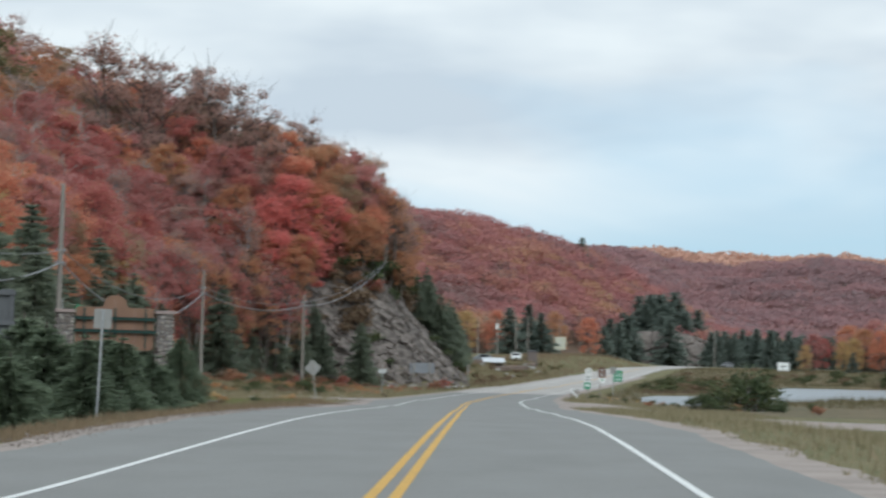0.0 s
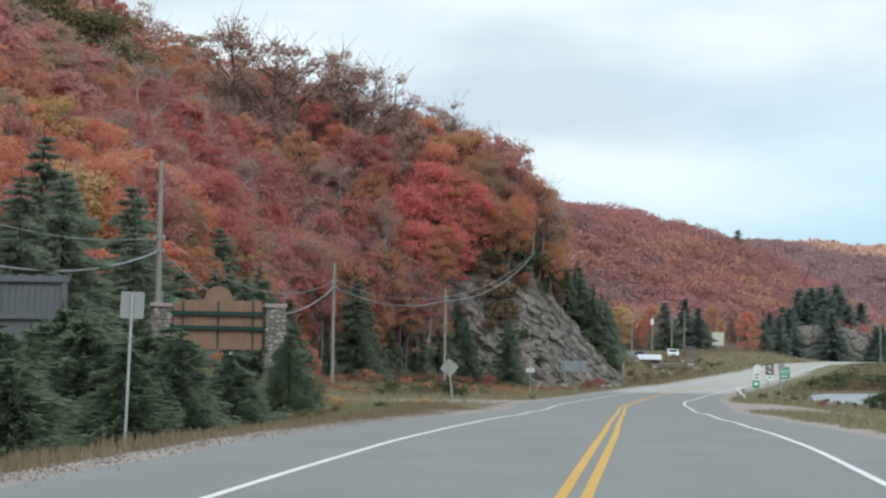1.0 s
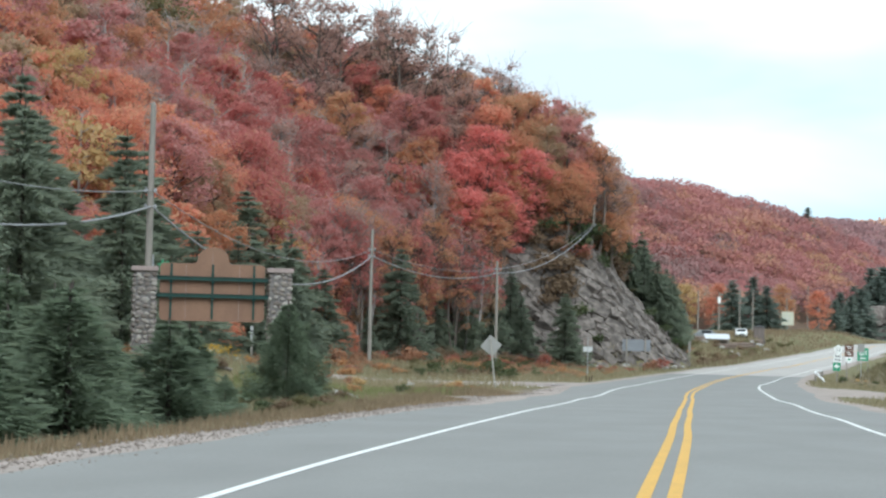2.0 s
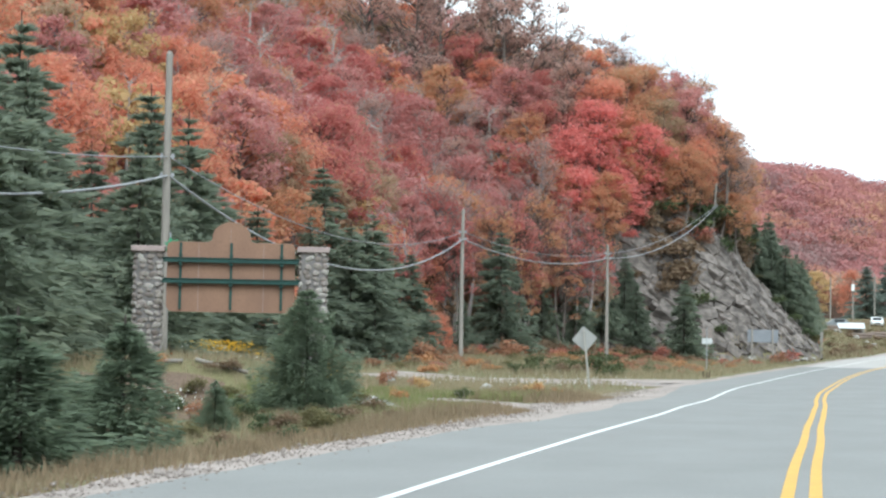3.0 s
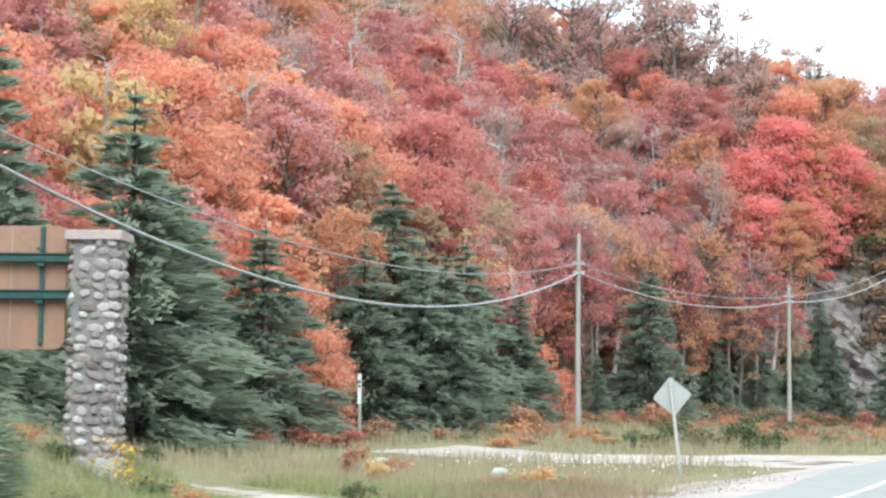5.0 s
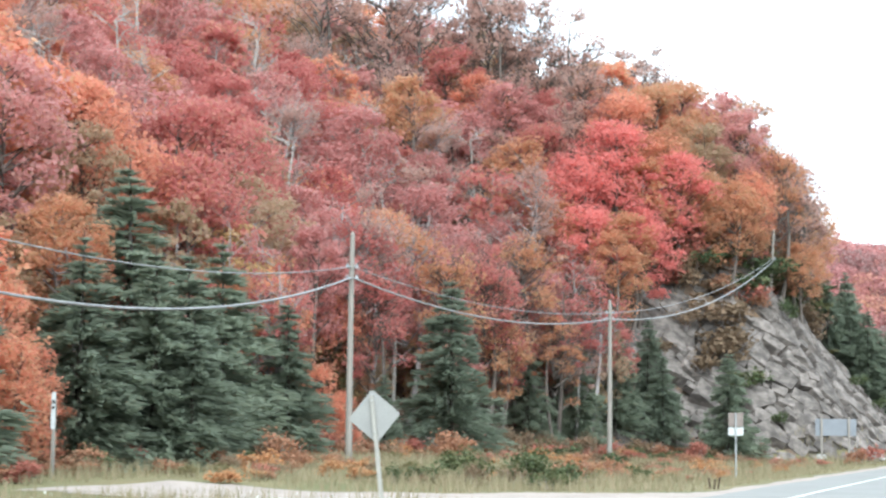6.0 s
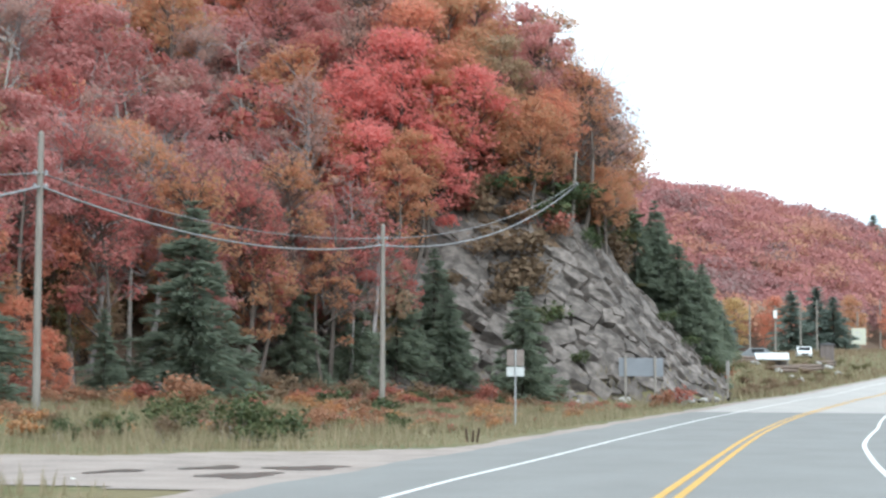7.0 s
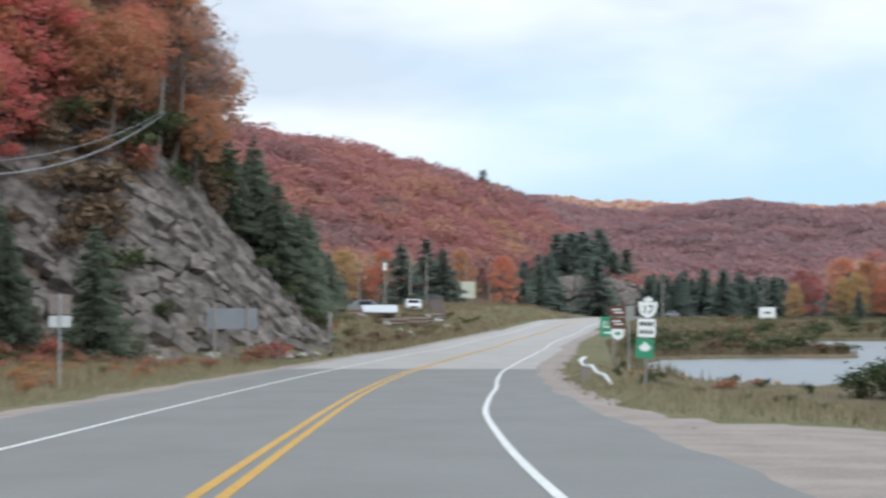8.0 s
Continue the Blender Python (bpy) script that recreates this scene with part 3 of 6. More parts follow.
def broadleaf(seed, height=11.0, width=5.5, bare=0.35, leaves=2200, size=0.36, clumps=26, twiggy=False, light=False):
    """Trunk and crown meshes of a broad-leaved tree standing at the origin."""
    rng = np.random.default_rng(seed)
    top = np.array([rng.normal() * 0.4, rng.normal() * 0.4, height * 0.9])
    wood = [limb(rng, (0, 0, -0.6), top, 0.017 * height, 0.03, 0.03, 4 if light else 6, 4 if light else 6)]
    centres = []
    for k in range(clumps):
        f = rng.uniform(0, 1) ** 0.8
        z = height * (bare + (0.97 - bare) * f)
        env = width * 0.5 * math.sin(math.pi * min(0.97, 0.16 + 0.78 * f)) ** 0.7
        a = k * 2.4 + rng.uniform(-0.5, 0.5)
        r = env * rng.uniform(0.45, 1.0)
        end = np.array([r * math.cos(a), r * math.sin(a), z])
        start = np.array([top[0], top[1], 0]) * (z / height) * 0.7 + np.array([0, 0, max(height * bare * 0.6, z - r * rng.uniform(0.5, 1.1))])
        if k % 2 == 0 or twiggy:
            wood.append(limb(rng, start, end, 0.006 * height * (1.1 - 0.5 * f), 0.015, 0.1, 2, 3))
        if twiggy:
            for q in range(2 if light else 5):
                e2 = end + rng.normal(size=3) * width * 0.14 + np.array([0, 0, width * 0.1])
                s2 = start + (end - start) * rng.uniform(0.4, 1.0)
                wood.append(limb(rng, s2, e2, 0.022, 0.009, 0.08, 1, 3))
        centres.append((end, width * rng.uniform(0.07, 0.24)))
    per = leaves // clumps
    pts, ways = [], []
    heart = np.array([0, 0, height * (bare + 0.35 * (1 - bare))])
    for c, r in centres:
        d = rng.normal(size=(per, 3))
        d /= np.linalg.norm(d, axis=1, keepdims=True)
        out = (c - heart) / (np.linalg.norm(c - heart) + 1e-9)
        ways.append(0.4 * d + 0.4 * out + np.array([0, 0, 0.3]))
        d *= (rng.uniform(0.15, 1.0, (per, 1)) ** 0.5) * r
        d[:, 2] *= 0.6
        pts.append(c + d)
    v, f = leaf_blades(rng, np.concatenate(pts), size, 0.5, 1.0, np.concatenate(ways), 0.65)
    wv, wf = join_arrays(wood)
    return mesh_from("trunk", wv, wf, M_BARK, True), mesh_from("crown", v, f, RED)


def spruce(seed, height=9.0, width=4.2, sprigs=2600, size=0.34, base=0.05, dense=1.0, fuzz=0.06):
    """Trunk and crown meshes of a spruce: whorls of drooping boughs set with needle sprigs."""
    rng = np.random.default_rng(seed)
    wood = [limb(rng, (0, 0, -0.5), (0, 0, height * 0.985), 0.013 * height + 0.02, 0.012, 0.008, 6, 6)]
    levels = int(height / 0.36 * dense) + 4
    boughs = []
    for i in range(levels):
        f = (i + rng.uniform(-0.3, 0.3)) / levels
        z = height * (base + (0.97 - base) * f)
        rad = width * 0.5 * ((1 - f) ** 0.82) * rng.uniform(0.8, 1.1) + 0.05
        for k in range(rng.integers(5, 8)):
            a = rng.uniform(0, 2 * math.pi)
            r = rad * rng.uniform(0.62, 1.12)
            boughs.append((z, r, a, f))
    tot = sum(b[1] for b in boughs)
    cs, dirs = [], []
    for z, r, a, f in boughs:
        n = max(4, int(sprigs * r / tot))
        t = rng.uniform(0.02, 1.0, n) ** 0.7
        side = rng.normal(size=n) * 0.17 * r * (1.15 - t)
        droop = -0.34 * r * t ** 1.3 + 0.22 * r * np.clip(t - 0.72, 0, 1) + 0.1 * r * f
        c = np.stack([np.cos(a) * t * r - np.sin(a) * side, np.sin(a) * t * r + np.cos(a) * side, z + droop + rng.normal(size=n) * fuzz * r], -1)
        d = np.stack([np.cos(a + side * 2.2 / max(r, 0.2)) + 0 * t, np.sin(a + side * 2.2 / max(r, 0.2)) + 0 * t, -0.25 + 0.5 * f + rng.normal(size=n) * 0.25], -1)
        cs.append(c)
        dirs.append(d)
    c, d = np.concatenate(cs), np.concatenate(dirs)
    d /= np.linalg.norm(d, axis=1, keepdims=True)
    n = len(c)
    u = np.cross(d, np.array([0, 0, 1.0]) + 1.1 * rng.normal(size=(n, 3)))
    u /= np.linalg.norm(u, axis=1, keepdims=True) + 1e-9
    s = size * rng.uniform(0.6, 1.3, (n, 1))
    v = np.stack([c - d * s * 0.45 + u * s * 0.2, c + d * s * 0.65, c - d * s * 0.45 - u * s * 0.2], 1).reshape(-1, 3)
    wv, wf = join_arrays(wood)
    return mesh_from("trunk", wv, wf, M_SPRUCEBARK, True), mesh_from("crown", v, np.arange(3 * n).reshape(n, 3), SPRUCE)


def stand(name, meshes, x, y, scale, leaf, wood, label, category, group, turn=0.0, z=None, squash=1.0):
    """A tree on the land: trunk and crown under one base."""
    root = thing(name, Matrix.LocRotScale((x, y, at(x, y) if z is None else z), Euler((0, 0, turn)), (scale, scale, scale * squash)), label, category, group)
    for nm, me, mt in (("trunk", meshes[0], wood), ("crown", meshes[1], leaf)):
        ob = part(nm, me, None, root)
        ob.material_slots[0].link = "OBJECT"
        ob.material_slots[0].material = mt
    return root


MAPLES = [broadleaf(11, 11.5, 6.4, 0.34, 6300, 0.20, 90), broadleaf(12, 12.0, 5.4, 0.42, 5250, 0.19, 75), broadleaf(13, 10.5, 6.8, 0.30, 6300, 0.20, 90),
          broadleaf(14, 13.0, 5.6, 0.45, 5250, 0.19, 75), broadleaf(15, 11.0, 5.8, 0.38, 5320, 0.20, 76)]
BUSHY = [broadleaf(16, 9.0, 6.0, 0.10, 5000, 0.22, 100), broadleaf(17, 9.5, 5.8, 0.08, 5000, 0.22, 100)]
THIN = [broadleaf(21, 12.0, 5.0, 0.35, 2100, 0.18, 34, True), broadleaf(22, 11.0, 4.6, 0.40, 1500, 0.18, 30, True), broadleaf(23, 12.5, 5.4, 0.42, 2500, 0.19, 36, True)]
SPRUCES = [spruce(31, 9.5, 6.0, 9500, 0.33), spruce(32, 9.0, 5.2, 9000, 0.32), spruce(33, 8.5, 5.8, 9200, 0.33)]
YOUNG = [spruce(41, 3.6, 2.8, 13000, 0.125, 0.02, 1.8, 0.16), spruce(42, 3.2, 2.7, 12500, 0.125, 0.02, 1.8, 0.16), spruce(43, 3.9, 2.7, 13000, 0.13, 0.02, 1.8, 0.16)]

LOOK = {"scarlet": (SCARLET, "large maple with glowing scarlet leaves above the rock"), "red": (RED, "maple with bright red autumn leaves on the hillside"), "crimson": (CRIMSON, "maple with deep crimson autumn leaves on the hillside"),
        "orange": (ORANGE, "maple with orange autumn leaves on the hillside"), "rust": (RUST, "tree with rust-brown autumn leaves on the hillside"),
        "gold": (GOLD, "tree with golden yellow autumn leaves at the wood's edge"), "olive": (OLIVE, "tree with dull olive and brown leaves on the hillside"),
        "green": (DARKLEAF, "dark olive-green tree on the crest of the hill"), "purple": (PURPLE, "half-bare tree with thin purple-grey foliage on the hillside")}
rt = random.Random(5)
PLACED = []


def hill_tree(x, y, scale, hue, mesh=None, squash=1.0, sink=0.0, airy=False):
    PLACED.append((x, y, 2.6 * scale))
    thin = hue == "purple" or airy
    squash = squash * (1.0 if not thin else 1.06)
    ms = (THIN if thin else MAPLES)[rt.randrange(3 if thin else 5) if mesh is None else mesh]
    leaf, words = LOOK[hue]
    wood = M_BARK if y > 198 else rt.choice([M_BARK, M_BARK, M_GREYBARK, M_PALEBARK]) if not thin else M_GREYBARK
    wood = M_BARK if airy else wood
    return stand("maple_tree" if hue in ("scarlet", "red", "crimson", "orange") else "broadleaf_tree", ms, x, y, scale, leaf, wood, words, "tree", "trees on the hillside", rt.uniform(0, 6.28), at(x, y) - sink, squash)


# trees that stand out
hill_tree(-66, 192, 1.75, "green", 0, 0.74)
hill_tree(-71, 190, 1.75, "green", 2, 0.74)
hill_tree(-75, 186, 1.7, "green", 4, 0.74)
hill_tree(-32.4, 201.4, 1.0, "scarlet", 0)
hill_tree(-34.5, 198.5, 0.9, "scarlet", 2)
hill_tree(-28.6, 205, 0.95, "scarlet", 4)
hill_tree(-46, 207, 1.15, "crimson", 1)
for x, y, s_ in ((-43.5, 210, 1.2), (-41, 213, 1.15), (-48.5, 209, 1.3), (-51, 205, 1.3), (-39, 216, 1.15), (-45, 213.5, 1.25), (-54, 201, 1.3)):
    hill_tree(x, y, s_ * 1.13, "purple")
hill_tree(-25.4, 208, 0.85, "rust", 2)
hill_tree(-27.6, 206.8, 0.75, "rust", 0)
hill_tree(-24.4, 211.5, 0.72, "orange", 2)
hill_tree(-21.0, 215.2, 0.62, "rust", 4)
hill_tree(-30.2, 200.0, 0.85, "scarlet", 2)
hill_tree(-33.0, 195.6, 0.85, "scarlet", 0)
hill_tree(-22.6, 214.5, 0.9, "rust", 2, airy=True)
hill_tree(-25.5, 218, 0.95, "rust", 2, airy=True)
hill_tree(-27.5, 222, 1.0, "purple", 1)
hill_tree(-22.5, 221, 0.9, "purple", 0)
hill_tree(-39.3, 154, 0.78, "gold", 4)
hill_tree(-38, 167, 1.05, "purple", 1)
hill_tree(-41, 153, 1.0, "crimson", 2)
hill_tree(-44, 163, 1.05, "crimson", 0)
hill_tree(-40, 183, 0.95, "red", 0)
hill_tree(-43, 147, 1.0, "orange", 0)
for x, y, k in ((-35.6, 130.0, 0.46), (-37.0, 131.2, 0.66), (-36.6, 133.0, 0.44), (-35.2, 155.2, 0.45), (-34.4, 156.2, 0.32)):
    stand("maple_tree", BUSHY[0 if k > 0.7 else 1], x, y, k, ORANGE, M_BARK, "bushy orange sapling among the dark spruces", "tree", "trees on the hillside", 0.7 * x, None, 1.0)
    PLACED.append((x, y, 1.2))
hill_tree(-44, 118, 1.0, "orange", 2)
hill_tree(-43, 130, 1.0, "orange", 0)


def hue_at(x, y):
    d = inside_depth(HILL, np.array([x]), np.array([y]))[0]
    r = rt.random() + 0.16 * waves(x, y, 13, 3.0)
    if d > 22 or (y > 203 and d > 7):
        pick = [(0.32, "purple"), (0.5, "rust"), (0.58, "crimson"), (0.76, "red"), (0.86, "orange"), (2, "olive")]
    elif y < 140:
        pick = [(0.10, "purple"), (0.42, "orange"), (0.58, "red"), (0.76, "rust"), (0.85, "gold"), (0.93, "olive"), (2, "orange")]
    elif y < 185:
        pick = [(0.07, "purple"), (0.22, "crimson"), (0.54, "red"), (0.68, "rust"), (0.76, "olive"), (2, "orange")]
    else:
        pick = [(0.18, "purple"), (0.45, "rust"), (0.68, "red"), (0.75, "olive"), (2, "crimson")]
    return next(h for lim, h in pick if r < lim)


# saplings: darker leaf colours stand in for shade below the canopy
for k in range(55):
    y = rt.uniform(110, 226)
    x = rt.uniform(-42, -16)
    d = inside_depth(HILL, np.array([x]), np.array([y]))[0]
    if 0.5 < d < 11 and not (d < 7.5 and y > 191 and x > -30):
        hill_tree(x, y, rt.uniform(0.28, 0.46), rt.choice(["rust", "crimson", "rust", "olive", "crimson", "red"]))
PLACED[-60:] = [(a, b, 0.8) if c < 1.3 else (a, b, c) for a, b, c in PLACED[-60:]]
# slender edge trees get dark leaf colours too, imitating the shaded understory
for k in range(22):
    y = rt.uniform(150, 190)
    x = float(np.interp(y, [150, 172, 186, 197], [-36.5, -35, -31.5, -25])) + rt.uniform(-3.5, 0.6)
    stand("bare_tree", THIN[rt.randrange(3)], x, y, rt.uniform(0.7, 1.0), rt.choice([RUST, CRIMSON, CRIMSON]), rt.choice([M_GREYBARK, M_BARK]), "slender half-bare tree with a pale trunk at the wood's edge", "tree", "trees on the hillside", rt.uniform(0, 6.28))
BARE = [broadleaf(24, 12.0, 4.2, 0.30, 110, 0.16, 22, True), broadleaf(25, 11.0, 4.8, 0.25, 90, 0.16, 20, True)]
for x, y, s_ in ((-47, 150, 1.0), (-45.5, 157, 1.05), (-50, 163, 1.1), (-43.5, 170, 1.0), (-47.5, 176, 1.05), (-41.5, 181, 0.95), (-52, 184, 1.1), (-46, 190, 1.0), (-41, 197, 0.9), (-56, 176, 1.1), (-44.5, 140, 0.95), (-37.5, 188, 0.8), (-50, 197, 1.05), (-58, 190, 1.1)):
    stand("bare_tree", BARE[rt.randrange(2)], x, y, s_, RUST, M_PALEBARK, "leafless tree with pale grey limbs among the red maples", "tree", "trees on the hillside", rt.uniform(0, 6.28))
    PLACED.append((x, y, 1.0))
re_ = random.Random(77)
for k in range(46):
    y = re_.uniform(112, 192)
    x = float(np.interp(y, [100, 130, 150, 172, 186, 197], [-40.5, -39, -38, -36.8, -33.5, -28])) - re_.uniform(0, 3.5)
    stand("broadleaf_tree", BUSHY[re_.randrange(2)], x, y, re_.uniform(0.3, 0.55), re_.choice([OLIVE, DARKLEAF, OLIVE, GOLD, DARKLEAF, CRIMSON]), M_BARK, "low bushy sapling with dull leaves at the foot of the wood", "tree", "saplings at the wood's foot", re_.uniform(0, 6.28))
UPHILL = []
cand = 0
while cand < 9000:
    cand += 1
    front = cand < 5200
    x, y = rt.uniform(-64 if front else -120, -14), rt.uniform(92 if front else 84, 248)
    d = inside_depth(HILL, np.array([x]), np.array([y]))[0]
    if d < 0.8 or (d < 7.5 and y > 190 and x > -30) or (front and d > 27) or (not front and d < 22):
        continue
    if d > min(73.0, max(10.0, 0.8 * (y - 100))) and int(abs(x) * 37 + y * 11) % 10 < 7:
        continue
    s = rt.uniform(0.55, 0.85) if d < 5 else rt.uniform(0.76, 1.06)
    if any((x - a) ** 2 + (y - b) ** 2 < (1.3 * s + 0.5 * c) ** 2 for a, b, c in PLACED):
        continue
    hue = hue_at(x, y)
    if len(PLACED) < 350 and front:
        hill_tree(x, y, s, hue, squash=rt.uniform(0.85, 1.05))
    else:
        PLACED.append((x, y, 2.8 * s))
        UPHILL.append((x, y, s, hue))


def merged(name, trees, label, category, source, wood_mesh=None):
    """One object of many trees, for woods too thick to count."""
    groups = {}
    for x, y, s, hue in trees:
        groups.setdefault(hue, []).append((x, y, s))
    for hue, spots in groups.items():
        vs, fs, o = [], [], 0
        for x, y, s in spots:
            me = source[hue][rt.randrange(len(source[hue]))]
            v = np.empty(len(me.vertices) * 3, np.float32)
            me.vertices.foreach_get("co", v)
            f = np.empty(len(me.loops), np.int32)
            me.loops.foreach_get("vertex_index", f)
            v = v.reshape(-1, 3) * s
            a = rt.uniform(0, 6.28)
            c, k = math.cos(a), math.sin(a)
            v = np.stack([v[:, 0] * c - v[:, 1] * k + x, v[:, 0] * k + v[:, 1] * c + y, v[:, 2] + at(x, y)], -1)
            vs.append(v)
            fs.append(f.reshape(len(me.polygons), -1) + o)
            o += len(v)
        ob = new(name, mesh_from(name, np.concatenate(vs), np.concatenate(fs), LOOK[hue][0] if category == "woods" else M_GREYBARK))
        tagged(ob, label, category, kind="stuff")


SPARE = [broadleaf(51, 11.5, 6.4, 0.40, 2100, 0.32, 44, False, True), broadleaf(52, 12.0, 5.6, 0.40, 2000, 0.32, 40, False, True)]
SPARETHIN = [broadleaf(53, 11.5, 5.4, 0.40, 620, 0.25, 16, True, True), broadleaf(54, 12.0, 5.4, 0.42, 480, 0.25, 16, True, True)]
merged("hilltop_wood", UPHILL, "dense autumn wood covering the top of the hill", "woods", {h: [m[1] for m in (SPARETHIN if h == "purple" else SPARE)] for h in LOOK})
merged("hilltop_trunks", UPHILL, "grey bare trunks and branches of the hilltop wood", "branches", {h: [m[0] for m in (SPARETHIN if h == "purple" else SPARE)] for h in LOOK})


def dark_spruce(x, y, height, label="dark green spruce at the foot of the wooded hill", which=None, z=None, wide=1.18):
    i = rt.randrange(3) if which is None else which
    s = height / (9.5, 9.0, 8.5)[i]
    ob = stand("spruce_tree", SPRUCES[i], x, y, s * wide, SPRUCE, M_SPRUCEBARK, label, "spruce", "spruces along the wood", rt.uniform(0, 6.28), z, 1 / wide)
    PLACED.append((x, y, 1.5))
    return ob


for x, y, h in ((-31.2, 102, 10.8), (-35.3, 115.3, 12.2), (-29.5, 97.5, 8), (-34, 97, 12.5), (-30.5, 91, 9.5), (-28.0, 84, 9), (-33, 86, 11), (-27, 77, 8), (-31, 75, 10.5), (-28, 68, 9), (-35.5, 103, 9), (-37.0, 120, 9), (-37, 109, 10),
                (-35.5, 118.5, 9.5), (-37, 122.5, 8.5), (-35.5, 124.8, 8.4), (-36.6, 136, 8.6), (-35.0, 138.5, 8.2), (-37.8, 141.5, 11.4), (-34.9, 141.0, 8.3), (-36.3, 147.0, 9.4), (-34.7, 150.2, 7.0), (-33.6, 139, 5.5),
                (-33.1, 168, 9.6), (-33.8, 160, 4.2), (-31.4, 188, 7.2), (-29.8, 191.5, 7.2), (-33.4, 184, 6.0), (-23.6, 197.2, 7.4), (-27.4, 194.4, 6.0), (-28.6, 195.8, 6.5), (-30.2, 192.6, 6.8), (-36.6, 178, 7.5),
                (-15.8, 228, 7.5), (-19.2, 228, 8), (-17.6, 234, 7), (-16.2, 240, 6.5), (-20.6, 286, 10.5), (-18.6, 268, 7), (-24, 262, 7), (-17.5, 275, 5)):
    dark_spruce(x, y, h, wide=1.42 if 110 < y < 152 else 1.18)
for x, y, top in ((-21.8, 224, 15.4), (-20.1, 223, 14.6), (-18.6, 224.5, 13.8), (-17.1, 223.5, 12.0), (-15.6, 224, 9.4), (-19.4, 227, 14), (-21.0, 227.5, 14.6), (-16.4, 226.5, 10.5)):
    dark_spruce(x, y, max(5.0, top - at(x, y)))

for x, y, h in ((-12.6, 53.5, 3.0), (-13.8, 56.5, 3.4), (-15.2, 59.0, 4.1), (-13.2, 60.0, 3.2), (-16.6, 61.5, 3.6), (-12.9, 50.5, 2.8), (-14.6, 52.5, 3.5), (-16.2, 55.5, 3.9), (-17.8, 57.5, 4.0), (-18.8, 61.0, 4.0), (-15.0, 48.5, 3.2), (-17.0, 50.5, 3.6),
                (-19.5, 54.5, 4.2), (-13.6, 46.0, 2.5), (-16.2, 45.5, 3.3), (-18.6, 47.0, 3.8), (-14.0, 41.5, 2.6), (-17.0, 40.5, 3.4), (-16.75, 69.0, 2.6), (-20.0, 65.5, 3.8), (-17.8, 65.8, 3.2), (-15.6, 62.8, 2.9), (-21.6, 69, 4.0), (-18.8, 78.4, 1.25), (-22.4, 73, 2.6)):
    i = rt.randrange(3)
    x -= 0.9 if y < 64 else 0.0
    wide = 1.3 if y < 66 else 1.0
    stand("young_spruce", YOUNG[i], x, y, (h * (0.84 if 57 < y < 75 else 1.0) + (0.6 if h > 2 and y > 66 else -0.1)) / (3.6, 3.2, 3.9)[i] * 1.6 * wide, YOUNGSPRUCE, M_SPRUCEBARK, "young green spruce growing in the roadside verge", "young spruce", "young spruces in the verge", rt.uniform(0, 6.28), None, 0.65 / wide)

stand("young_spruce", spruce(44, 3.6, 2.8, 34000, 0.085, 0.02, 2.2, 0.17), -18.25, 83.2, 3.4 / 3.6 * 1.52, YOUNGSPRUCE, M_SPRUCEBARK, "dense young spruce standing before the welcome sign", "young spruce", "young spruces in the verge", 1.3, None, 0.66)

# ---- rock outcrop ----
def rock_chunk(rng, la, lb, lc):
    """An angular block of about that size: the hull of a jittered box with some corners knocked off."""
    pts = []
    for sa in (-1, 1):
        for sb in (-1, 1):
            for sc in (-1, 1):
                c = np.array([sa * la, sb * lb, sc * lc]) * 0.5 * rng.uniform(0.80, 1.08, 3)
                if sc > 0 and rng.random() < 0.45:
                    for ax in (0, 1):
                        k = c.copy()
                        k[ax] *= rng.uniform(0.35, 0.7)
                        k[2] *= rng.uniform(0.95, 1.1)
                        pts.append(k)
                    c[2] *= rng.uniform(0.3, 0.7)
                pts.append(c)
    bm = bmesh.new()
    vs = [bm.verts.new(p) for p in pts]
    out = bmesh.ops.convex_hull(bm, input=vs)
    bmesh.ops.delete(bm, geom=[g for g in set(out["geom_interior"] + out["geom_unused"]) if isinstance(g, bmesh.types.BMVert) and g.is_valid], context="VERTS")
    return bm


